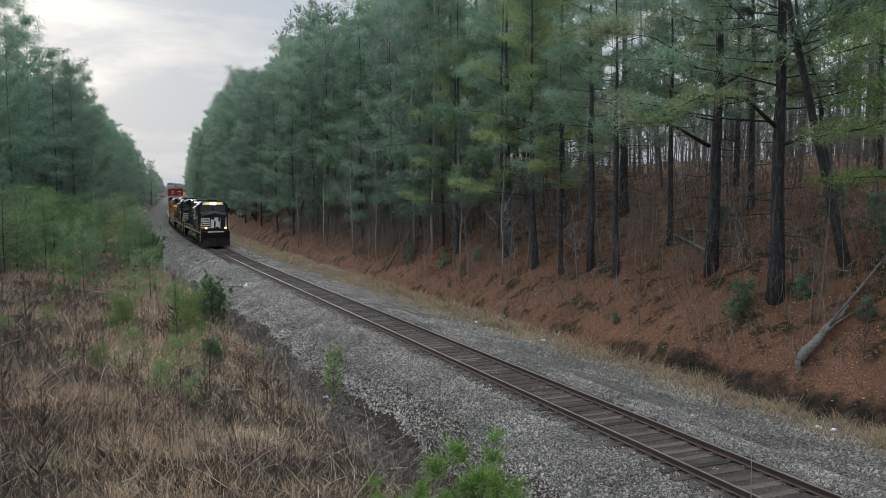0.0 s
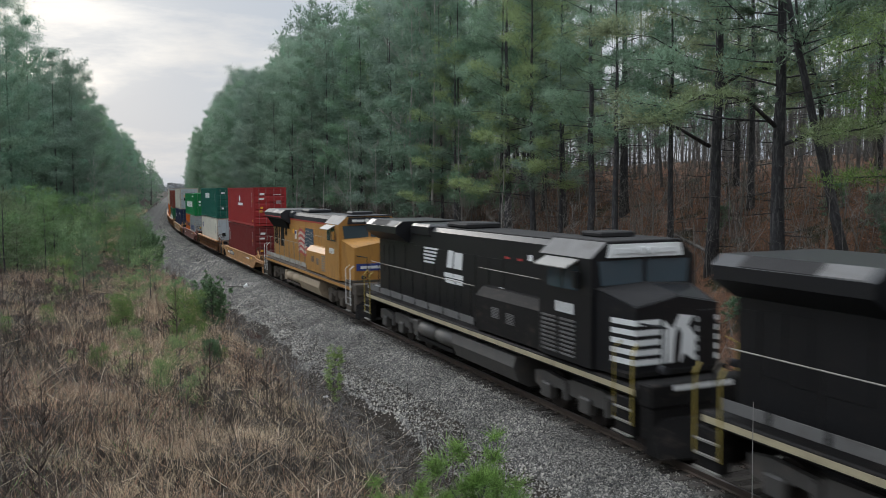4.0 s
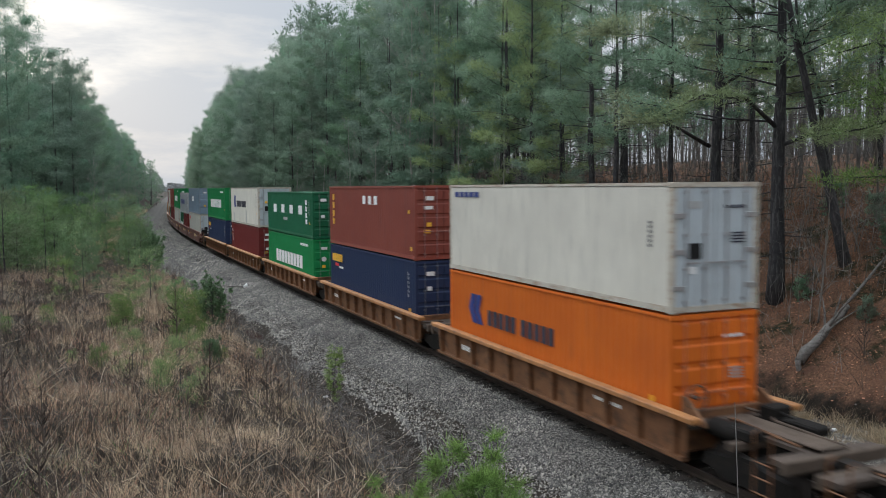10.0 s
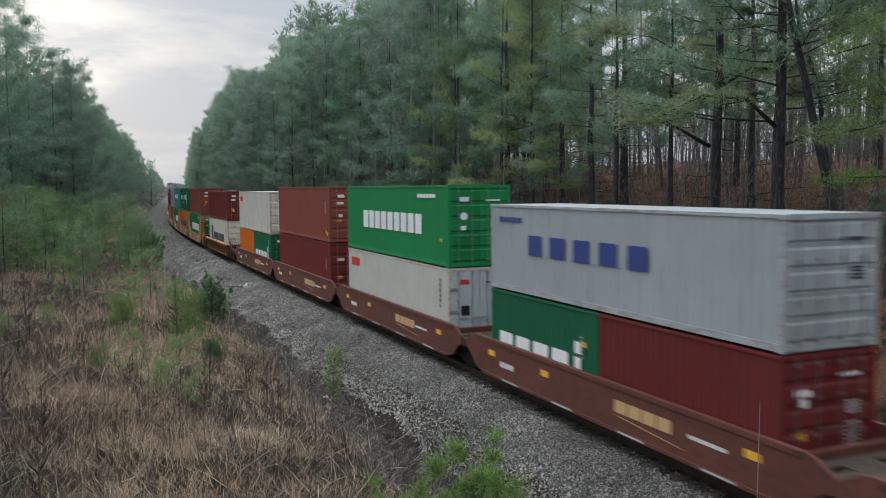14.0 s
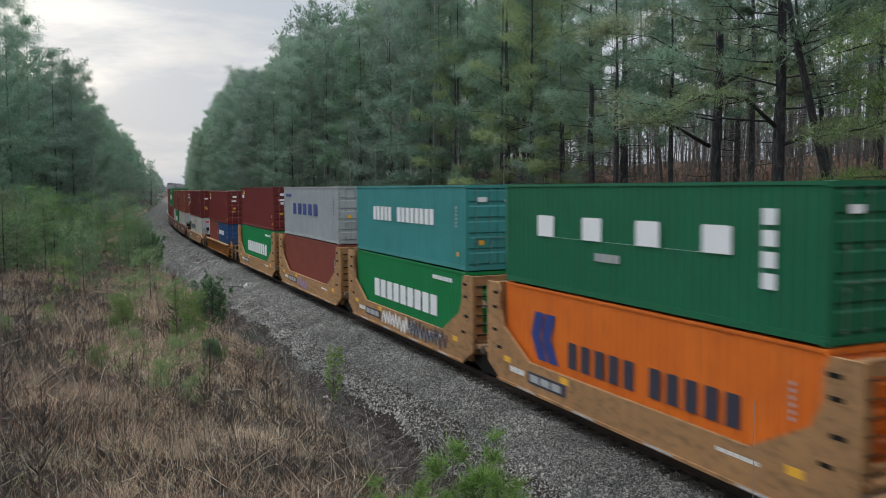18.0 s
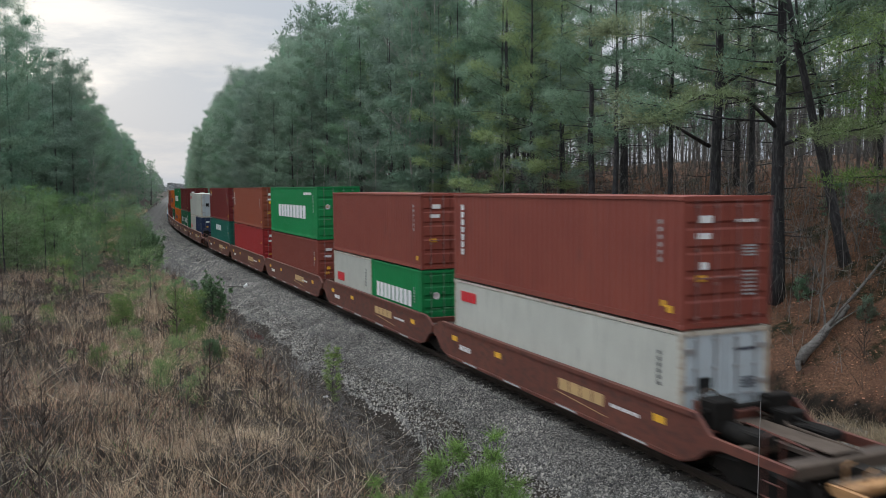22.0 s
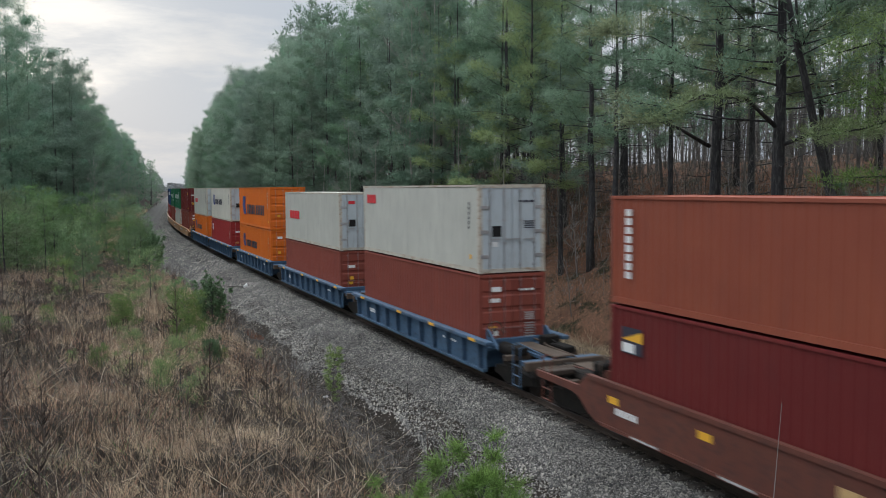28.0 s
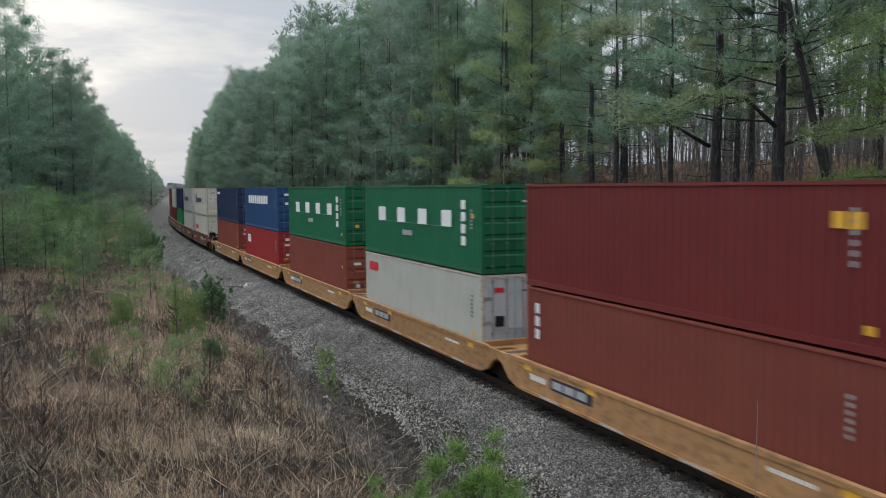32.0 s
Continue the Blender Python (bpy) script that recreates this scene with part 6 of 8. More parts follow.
OOB = row_logo(4, 0.11, 0.2, 0.46, 0.16, "red", 0.12)
CO = both(row_logo(5, 0.2, 0.5, 0.45, 0.22, "blue", 0.35), row_logo(5, 0.05, 0.12, 0.8, 0.06, "blue"))
CAP = row_logo(7, 0.33, 0.27, 0.66, 0.17, "white", 0.2)
SEA = both(row_logo(5, 0.035, 0.145, 0.72, 0.13, "yellow", 0.12), row_logo(1, 0.075, 0.05, 0.64, 0.05, "red", 0.0), row_logo(1, 0.13, 0.06, 0.61, 0.035, "white", 0.0))
SHIP = both(row_logo(5, 0.2, 0.2, 0.5, 0.2, "white", 0.25), row_logo(8, 0.45, 0.33, 0.5, 0.2, "white", 0.25))
LINE = both(plate_rhomb(0.05, 0.58, 1.4, "blue"), row_logo(1, 0.04, 0.14, 0.675, 0.045, "grey", 0.0))
WING = both(slab(0.055, 0.66, 1.3, "white"), slab(0.07, 0.58, 1.35, "white"))
TEX = column_logo(3, 0.045, "white", 0.5, 0.38)
LOGO = {
    (1, "u"): both(disc(0.5, 0.70, 0.24, "white"), row_logo(6, 0.43, 0.19, 0.52, 0.07, "white")), (1, "l"): TEX, (2, "u"): CAP, (2, "l"): LINE,
    (3, "u"): EG, (3, "l2"): HAP20, (3, "r2"): row_logo(5, 0.2, 0.7, 0.35, 0.22, "blue", 0.4), (4, "l"): both(WING, row_logo(4, 0.8, 0.12, 0.75, 0.08, "white")), (5, "l2"): UA20, (5, "r2"): UA20,
    (6, "l"): HAP, (6, "u"): row_logo(5, 0.04, 0.16, 0.86, 0.06, "blue"), (7, "u"): both(column_logo(4, 0.05, "yellow", 0.35, 0.55, 0.3), row_logo(3, 0.46, 0.2, 0.72, 0.13, "white", 0.5)), (7, "l"): SEA,
    (8, "u"): UA, (8, "l"): EG, (9, "u"): both(HAP, row_logo(1, 0.13, 0.014, 0.06, 0.24, "grey", 0.0), row_logo(1, 0.585, 0.022, 0.06, 0.34, "grey", 0.0)), (9, "l"): TEX, (10, "u"): EG, (10, "l"): SEA, (11, "u"): both(emblem(0.2, 0.46, 0.7, "ink"), row_logo(3, 0.33, 0.2, 0.48, 0.2, "white", 0.15)), (11, "l"): OO,
    (12, "u"): CO, (12, "l2"): UA20, (13, "u"): EG, (13, "l"): OO, (15, "u"): OO, (15, "r2"): UA20, (16, "l"): HAPL, (17, "l"): EG, (18, "u"): UA, (18, "l"): HAPL, (19, "u"): SHIP, (19, "l"): EG,
    (20, "u"): CO, (21, "u"): plate(0.04, 0.72, 1.1, 0.55, "yellow"), (21, "l"): EG, (22, "u"): plate(0.05, 0.72, 1.1, 0.55, "yellow"), (22, "r2"): row_logo(5, 0.1, 0.5, 0.6, 0.15, "white"), (23, "u"): TEX,
    (23, "l2"): HAP20, (23, "r2"): OO, (24, "u"): column_logo(7, 0.05, "white", 0.3, 0.6, 0.2), (24, "l"): OO, (25, "l2"): OOB, (25, "r2"): EG20, (26, "u"): EG, (27, "u"): column_logo(6, 0.04, "white", 0.5, 0.4, 0.18),
    (28, "u"): plate(0.05, 0.74, 0.9, 0.45, "yellow"), (28, "l"): CAP, (29, "u"): OO, (29, "l2"): OOB, (30, "l"): UA, (30, "u"): disc(0.05, 0.76, 0.16, "blue"), (31, "u"): EG, (31, "l"): HAP,
    (32, "u"): HAPL, (32, "r2"): UA20, (33, "u"): both(column_logo(8, 0.05, "white", 0.25, 0.65, 0.22), row_logo(1, 0.70, 0.07, 0.06, 0.42, "maroon", 0.0)), (33, "l"): plate(0.04, 0.62, 0.8, 0.6, "ink"), (34, "u"): OO, (35, "u"): OOB, (36, "u"): HAPL, (36, "l"): HAP,
    (37, "u"): HAP, (37, "l"): row_logo(2, 0.05, 0.06, 0.62, 0.2, "white"), (38, "u"): OOB, (38, "l"): HAP, (39, "u"): row_logo(2, 0.9, 0.06, 0.72, 0.1, "yellow"), (39, "l"): TEX, (40, "u"): UA, (40, "l"): OO, (41, "u"): UA,
    (42, "u"): row_logo(9, 0.15, 0.6, 0.6, 0.2, "white", 0.2), (42, "l"): row_logo(3, 0.1, 0.1, 0.6, 0.2, "white"), (43, "u"): row_logo(4, 0.05, 0.14, 0.8, 0.08, "white"), (44, "u"): HAP, (44, "l"): OOB, (45, "u"): HAP,
}


# unit: centre at the start, car kind, paint of the car, lower load, upper load (paint, height[, smooth])
HC, LO = 2.896, 2.591
TRAIN = [
    (-149.25, "low", "ttx", [("maroon", HC)], ("red", HC)),
    (-168.91, "ribbed", "rusty", [("white", HC, 1)], ("teal", HC)),
    (-188.47, "low", "pink", [("orange", LO), ("silver", LO)], ("green", LO)),
    (-210.04, "low", "ttx", [("navy", HC)], ("white", HC, 1)),
    (-231.68, "ribbed", "rusty", [("dark_green", LO), ("dark_green", LO)], ("brown", HC)),
    (-251.62, "ribbed", "rusty", [("orange", HC)], ("white", HC, 1)),
    (-267.23, "ribbed", "rusty", [("navy", HC)], ("brown", HC)),
    (-283.04, "ribbed", "rusty", [("green", HC)], ("dark_green", LO)),
    (-298.81, "ribbed", "rusty", [("maroon", HC)], ("white", HC, 1)),
    (-314.38, "ribbed", "rusty", [("navy", HC)], ("green", HC)),
    (-334.31, "smooth", "brown", [("cream", HC, 1)], ("slate", HC)),
    (-349.49, "smooth", "brown", [("dark_green", LO), ("maroon", LO)], ("silver", LO)),
    (-365.11, "smooth", "brown", [("cream", HC, 1)], ("green", HC)),
    (-380.66, "smooth", "brown", [("maroon", HC)], ("brown", HC)),
    (-395.77, "smooth", "brown", [("orange", LO), ("dark_green", LO)], ("white", HC)),
    (-414.67, "ribbed", "rusty", [("white", HC)], ("maroon", LO)),
    (-434.14, "husky", "ttx", [("green", HC)], ("brown", HC)),
    (-449.73, "husky", "ttx", [("orange", HC)], ("dark_green", HC)),
    (-464.93, "husky", "ttx", [("green", HC)], ("sea", HC)),
    (-480.34, "husky", "ttx", [("brown", HC)], ("silver", HC)),
    (-495.89, "husky", "ttx", [("green", HC)], ("maroon", HC)),
    (-515.51, "ribbed", "ochre", [("brown", LO), ("blue", LO)], ("maroon", HC)),
    (-535.26, "low", "ttx", [("white", LO), ("cream", LO, 1)], ("maroon", HC)),
    (-555.07, "smooth", "brown", [("cream", LO, 1)], ("brown", HC)),
    (-570.42, "smooth", "brown", [("cream", LO, 1), ("green", LO)], ("brown", HC)),
    (-585.89, "smooth", "brown", [("brown", HC)], ("green", HC)),
    (-601.18, "smooth", "brown", [("red", HC)], ("rust", HC)),
    (-616.30, "smooth", "brown", [("teal", HC)], ("maroon", HC)),
    (-636.33, "smooth", "brown", [("cream", LO, 1), ("navy", LO)], ("cream", LO, 1)),
    (-651.76, "smooth", "brown", [("dark_green", HC)], ("maroon", HC)),
    (-667.16, "smooth", "brown", [("orange", HC)], ("green", HC)),
    (-682.36, "smooth", "brown", [("maroon", LO), ("dark_green", LO)], ("orange", HC)),
    (-697.77, "smooth", "brown", [("maroon", HC)], ("rust", LO)),
    (-717.51, "ribbed", "azure", [("brown", HC)], ("cream", HC, 1)),
    (-733.70, "ribbed", "azure", [("brown", LO)], ("cream", HC, 1)),
    (-750.61, "ribbed", "azure", [("orange", HC)], ("orange", HC)),
    (-767.53, "ribbed", "azure", [("red", HC)], ("white", HC, 1)),
    (-783.55, "ribbed", "azure", [("orange", HC)], ("cream", HC, 1)),
    (-803.55, "low", "ttx", [("brown", HC)], ("maroon", HC)),
    (-818.78, "low", "ttx", [("cream", HC, 1)], ("dark_green", HC)),
    (-834.17, "low", "ttx", [("brown", HC)], ("dark_green", HC)),
    (-849.64, "low", "ttx", [("red", HC)], ("blue", HC)),
    (-865.00, "low", "ttx", [("brown", HC)], ("navy", HC)),
    (-884.80, "smooth", "brown", [("white", HC)], ("white", HC)),
    (-900.20, "smooth", "brown", [("cream", HC, 1)], ("cream", HC, 1)),
    (-915.60, "smooth", "brown", [("green", HC)], ("navy", HC)),
    (-931.00, "smooth", "brown", [("maroon", HC)], ("cream", HC, 1)),
    (-946.40, "smooth", "brown", [("brown", HC)], ("maroon", HC)),
]
CARS = {"ttx": (0.40, 0.215, 0.092), "rusty": (0.135, 0.058, 0.035), "pink": (0.26, 0.105, 0.085), "brown": (0.14, 0.05, 0.035), "ochre": (0.35, 0.155, 0.042), "azure": (0.062, 0.112, 0.178)}
CARCOAT = {k: pbr("car_paint_" + k, c, 0.65, 0, 0.25, 0.8, tuple(0.3 * v + 0.02 for v in c), 0.5, (1.0, 1.0, 2.0), 0.15, 25, rand=0.1) for k, c in CARS.items()}
CARCOAT["rusty"] = pbr("car_paint_rusty", (0.185, 0.088, 0.042), 0.65, 0, 0.45, 0.9, (0.026, 0.02, 0.017), 0.5, (0.9, 0.9, 1.2), 0.15, 25, rand=0.1)
for _m in CARCOAT.values():
    _m.node_tree.nodes["Principled BSDF"].inputs["Specular IOR Level"].default_value = 0.25
CARCOAT["chord"] = pbr("car_paint_chord", (0.38, 0.165, 0.05), 0.65, 0, 0.2, 0.8, (0.09, 0.05, 0.035), 0.45)
M["deck"] = pbr("grimy_deck_steel", (0.085, 0.066, 0.054), 0.75, 0, 0.4, 2.5, (0.03, 0.024, 0.02), 0.4)
M["grime"] = pbr("oily_black_steel", (0.014, 0.0125, 0.011), 0.75, 0, 0.4, 3, (0.045, 0.034, 0.026), 0.3)
M["wheel"] = pbr("wheel_steel", (0.03, 0.025, 0.022), 0.7, 0, 0.3, 4)
M["dust"] = pbr("dusty_bolted_steel", (0.105, 0.08, 0.062), 0.8, 0, 0.35, 3, (0.045, 0.035, 0.028), 0.45)
MOVERS = []  # thing, distance from the train's origin, height above the rail


def truck(parent, x):
    """A two-axle freight truck under the car at x."""
    if "truck" not in MESH:
        sf = Shape().prism([(-1.25, 0.38), (-1.15, 0.62), (-0.5, 0.68), (-0.3, 0.8), (0.3, 0.8), (0.5, 0.68), (1.15, 0.62), (1.25, 0.38), (1.0, 0.36), (0.45, 0.22), (-0.45, 0.22), (-1.0, 0.36)], -0.09, 0.09)
        bo = Shape().box(-0.22, 0.22, -1.1, 1.1, 0.5, 0.72)
        ws = Shape().tube([(0, -0.9, 0), (0, 0.9, 0)], 0.09, 8)
        for y in (-0.7535, 0.7535):
            s = 1 if y > 0 else -1
            ws.tube([(0, y - s * 0.10, 0), (0, y - s * 0.075, 0), (0, y - s * 0.07, 0), (0, y + s * 0.065, 0)], [0.46, 0.46, 0.425, 0.415], 20)
        MESH["truck"] = sf.mesh("side_frame", M["grime"]), bo.mesh("bolster", M["grime"]), ws.mesh("wheelset", M["wheel"])
    sf, bo, ws = MESH["truck"]
    t = part("truck", bo, parent, "greasy dark freight truck", pose(x, 0, 0))
    for y in (-1.0, 1.0):
        part("side_frame", sf, t, m=pose(0, y, 0))
    for q in (-0.88, 0.88):
        part("wheelset", ws, t, m=pose(q, 0, 0.418))


WELL_TOP = {"ribbed": 1.36, "smooth": 1.5, "low": 1.25, "husky": 1.2}


def side_outline(kind, reach):
    """One end's outline of a car's side, from the floor up to the top edge; reach: how far the side runs out."""
    top, wl = WELL_TOP[kind], 6.3
    if kind == "husky":
        return [(wl - 0.2, 0.32), (wl + 0.72, 0.8), (wl + 0.75, 3.3), (wl + 0.05, 3.3), (wl - 0.1, 3.05), (wl - 0.1, 2.5), (wl - 0.35, 2.0), (wl - 1.9, top)]
    if reach > 8:
        return [(wl + 0.05, 0.34), (wl + 0.5, 0.5), (wl + 0.95, 0.82), (wl + 1.3, 0.9), (reach - 0.1, 0.92), (reach, 1.0), (reach, 1.09), (wl + 1.0, 1.11), (wl + 0.5, top)]
    return [(wl + 0.05, 0.34), (wl + 0.6, 0.5), (wl + 1.0, 0.85), (reach, 0.95), (reach, 1.2), (wl + 0.8, top - 0.05), (wl + 0.5, top)]


def well_side(kind, coat, rear, front):
    key = ("side", kind, coat, rear, front)
    if key not in MESH:
        s = Shape()
        top, wl = WELL_TOP[kind], 6.3
        if kind == "ribbed":
            s.box(-wl - 0.5, wl + 0.5, 0.05, 0.09, 0.36, top - 0.1)
            s.box(-wl - 0.5, wl + 0.5, -0.08, 0.09, 0.34, 0.42)
        else:
            right = side_outline(kind, front)
            left = [(-x, z) for x, z in reversed(side_outline(kind, rear))]
            s.prism(right + left, -0.05, 0.05)
            s.box(-wl, wl, -0.09, -0.05, 0.34, 0.42)
            if kind != "husky":
                s.box(-wl - 0.5, wl + 0.5, -0.085, -0.05, top - 0.11, top - 0.005)
        MESH[key] = s.mesh("side_sill", CARCOAT[coat])
    return MESH[key]


def well_end(coat, reach):
    """The deck over a truck: from the well's end out to reach."""
    key = ("end", coat, reach)
    if key in MESH:
        return MESH[key]
    body, out, e = CARCOAT[coat], {}, reach - 6.35
    out["end_deck"] = Shape().box(0, 0.45, -1.25, 1.25, 1.0, 1.1).box(0.45, e - 0.45, -0.42, 0.42, 1.02, 1.1).box(e - 0.45, e, -1.28, 1.28, 0.98, 1.1).mesh("end_deck", body if coat in ("azure", "ttx", "ochre") else M["deck"])
    out["draft_sill"] = Shape().bevel_box(0.3, e + 0.1, -0.35, 0.35, 0.55, 1.0, 0.04).mesh("draft_sill", M["grime"])
    out["end_wall"] = Shape().bevel_box(0, 0.12, -1.25, 1.25, 0.4, 1.3, 0.03).mesh("end_wall", body)
    out["end_beam"] = Shape().bevel_box(e - 0.12, e + 0.02, -1.34, 1.34, 0.86, 1.13, 0.03).mesh("end_beam", M["dust"])
    out["cross_bearer"] = Shape().bevel_box(e * 0.5, e * 0.5 + 0.16, -1.28, 1.28, 0.9, 1.07, 0.02).mesh("cross_bearer", M["dust"])
    if e > 2:
        out["air_tank"] = Shape().tube([(0.6, -0.8, 1.12), (0.68, -0.8, 1.12), (1.5, -0.8, 1.12), (1.58, -0.8, 1.12)], [0.1, 0.2, 0.2, 0.1], 10).mesh("air_tank", M["grime"], True)
        out["brake_gear"] = Shape().bevel_box(0.6, 1.05, 0.5, 1.05, 0.95, 1.42, 0.03).bevel_box(1.2, 1.9, 0.55, 1.0, 0.95, 1.24, 0.03).tube([(1.0, 0.75, 1.3), (1.8, 0.8, 1.12)], 0.04, 6).mesh("brake_gear", M["grime"])
        out["walkway"] = Shape().bevel_box(0.5, e - 0.15, -0.3, 0.3, 1.16, 1.2, 0.01).mesh("walkway", M["dust"])
        rim = [(0, 0.28 * math.cos(k * 0.5236), 0.28 * math.sin(k * 0.5236)) for k in range(13)]
        wh = Shape().tube([(0.28, y - 0.9, z + 1.62) for x, y, z in rim], 0.022, 5, False)
        for k in range(3):
            wh.tube([(0.28, -0.9, 1.62), (0.28, -0.9 + 0.27 * math.cos(k * 2.094), 1.62 + 0.27 * math.sin(k * 2.094))], 0.014, 4)
        out["brake_wheel"] = wh.tube([(0.12, -0.9, 1.62), (0.3, -0.9, 1.62)], 0.045, 6).mesh("brake_wheel", M["dust"])
        out["air_pipe"] = Shape().tube([(0.1, 0.62, 1.2), (0.9, 0.62, 1.22), (1.2, 0.4, 1.2), (e - 0.2, 0.4, 1.16), (e + 0.05, 0.5, 0.9)], 0.035, 6).mesh("air_pipe", M["dust"])
        out["air_hose"] = Shape().tube([(e, 0.3, 0.95), (e + 0.2, 0.3, 0.7), (e + 0.42, 0.28, 0.62)], 0.035, 6).mesh("air_hose", M["gasket"])
        out["brake_lever"] = Shape().tube([(0.5, -0.2, 1.16), (1.1, -0.5, 1.3), (e - 0.5, -0.45, 1.18)], 0.03, 5).mesh("brake_lever", body)
        for side_y, key2 in ((-1.05, "corner_bracket"), (1.05, "far_bracket")):
            out[key2] = Shape().prism([(0.0, 1.1), (0.75, 1.1), (0.7, 1.2), (0.12, 1.62), (0.0, 1.62)], side_y - 0.04, side_y + 0.04).mesh("corner_bracket", body)
        out["spring_box"] = Shape().bevel_box(e * 0.5 - 0.35, e * 0.5 + 0.3, -0.95, -0.55, 1.06, 1.3, 0.04).mesh("spring_box", M["grime"])
        out["valve_box"] = Shape().bevel_box(e * 0.5 - 0.15, e * 0.5 + 0.55, 0.55, 0.98, 1.06, 1.26, 0.04).mesh("valve_box", M["grime"])
        if coat == "brown":
            out["gear_stack"] = Shape().bevel_box(0.2, 0.75, -1.1, -0.55, 1.1, 1.75, 0.05).bevel_box(0.25, 0.6, 0.45, 1.1, 1.3, 1.7, 0.05).tube([(0.5, -1.2, 1.5), (0.5, 1.2, 1.55)], 0.07, 8).mesh("gear_stack", M["grime"])
        gr = Shape()
        for x in (e - 0.75, e - 0.3):
            gr.tube([(x, -1.36, 0.3), (x, -1.36, 1.5), (x, -1.2, 1.55)], 0.022, 5)
        for z in (0.36, 0.66, 0.96):
            gr.tube([(e - 0.75, -1.37, z), (e - 0.3, -1.37, z)], 0.02, 5)
        out["ladder"] = gr.mesh("ladder", body)
    MESH[key] = out
    return out


def well_meshes(kind, coat):
    key = ("well", kind, coat)
    if key in MESH:
        return MESH[key]
    body, out = CARCOAT[coat], {}
    top, wl = WELL_TOP[kind], 6.3
    out["chord"] = Shape().bevel_box(-wl - 0.9, wl + 0.9, -0.16, 0.1, top - 0.13, top, 0.02).mesh("top_chord", CARCOAT["chord" if coat == "rusty" else coat])
    out["rib"] = Shape().prism_x([(-0.13, top - 0.13), (0.05, top - 0.13), (0.05, 0.42), (-0.07, 0.42)], -0.06, 0.06).mesh("rib", body)
    f = Shape()
    f.box(-wl, wl, -1.25, -0.85, 0.40, 0.45)
    f.box(-wl, wl, 0.85, 1.25, 0.40, 0.45)
    for i in range(7):
        x = -5.9 + i * 1.97
        f.box(x - 0.15, x + 0.15, -1.25, 1.25, 0.36, 0.45)
    out["floor"] = f.mesh("well_floor", M["grime"])
    out["bulkhead"] = Shape().prism_x([(-1.3, 1.2), (-0.95, 1.2), (-0.95, 3.0), (0.95, 3.0), (0.95, 1.2), (1.3, 1.2), (1.3, 3.28), (-1.3, 3.28)], -0.1, 0.1).mesh("bulkhead", body)
    out["rung"] = Shape().tube([(0.14, -1.2, 0), (0.14, -0.7, 0)], 0.022, 5).mesh("rung", M["grime"])
    out["hatch"] = Shape().bevel_box(-0.16, 0.16, -0.012, 0.0, 0, 0.09, 0.004).mesh("slot", M["grime"])
    out["coupler"] = Shape().tube([(0, 0, 0), (0.75, 0, 0)], 0.11, 8).box(0.55, 0.95, -0.16, 0.16, -0.2, 0.2).mesh("coupler", M["grime"])
    MESH[key] = out
    return out


def scrawl(r, n, tall, step):
    """A zigzag of brushed paint, one joined ribbon."""
    path, x0 = [], 0.0
    for i in range(n):
        path += [(x0, r.uniform(0, 0.2) * tall), (x0 + r.uniform(0.3, 0.7) * step, r.uniform(0.7, 1.0) * tall)]
        x0 += r.uniform(0.7, 1.2) * step
    w = 0.34 * step
    v = [(x + o, -0.006, z + o * 0.3) for x, z in path for o in (0.0, w)]
    return Shape().add(v, [(2 * k, 2 * k + 1, 2 * k + 3, 2 * k + 2) for k in range(len(path) - 1)])


def car_marks(kind, coat, art):
    """Reporting marks as plain bars, warning patches and scrawls of paint on a car's side."""
    r = random.Random(len(MOVERS) * 3 + 1)
    ink = "white"
    out = [("reporting_mark", bars(4, 0.9, 0.16), ink, r.uniform(-5.6, -4.9), 0.75), ("reporting_mark", bars(6, 1.2, 0.08), ink, r.uniform(3.2, 3.8), 0.9)]
    if kind != "ribbed":
        out += [("yellow_patch", Shape().box(0, 0.42, -0.006, 0, 0, 0.17), "yellow", x, 0.98) for x in (-5.9, -2.6, 5.4)]
        out += [("white_strip", Shape().box(0, 1.0, -0.046, -0.04, 0, 0.05), "grey", x, 0.36) for x in (-4.9, -1.9, 1.2, 4.2)]
    if coat == "azure":
        out += [("yellow_patch", Shape().box(0, 0.5, -0.216, -0.21, 0, 0.1), "yellow", x, 1.245) for x in (-5.8, -1.0, 2.4, 5.9)]
    if coat == "ttx":
        z = 0.62 if kind == "husky" else 0.68
        out.append(("black_panel", Shape().box(0, 2.1, -0.005, 0, 0, 0.34), "ink", -4.4, z))
        mk = bars(3, 1.8, 0.2, 0.2)
        mk.v = [(x, y - 0.006, q) for x, y, q in mk.v]
        out.append(("panel_mark", mk, "grey", -4.25, z + 0.07))
    if coat == "brown":
        out.append(("owner_mark", bars(4, 2.2, 0.3, 0.12), "buff", r.uniform(1.0, 1.5), 0.82))
        out.append(("owner_line", Shape().prism([(0, 0.14), (0.3, 0.14), (2.6, 0.0), (2.4, 0.0)], -0.006, 0), "buff", 1.0, 0.6))
    if art:
        out.append(("painted_scrawl", scrawl(r, 6 if art == "violet" else 10, 0.72, 0.4), "violet" if art == "violet" else "white", -2.2, 0.44))
        if art != "violet":
            sc = scrawl(r, 11, 0.76, 0.4)
            sc.v = [(x, y - 0.004, z) for x, y, z in sc.v]
            out.append(("painted_scrawl", sc, "ink", 1.0, 0.43))
            out.append(("painted_scrawl", scrawl(r, 8, 0.6, 0.4), "grey", 1.2, 0.48))
    return out


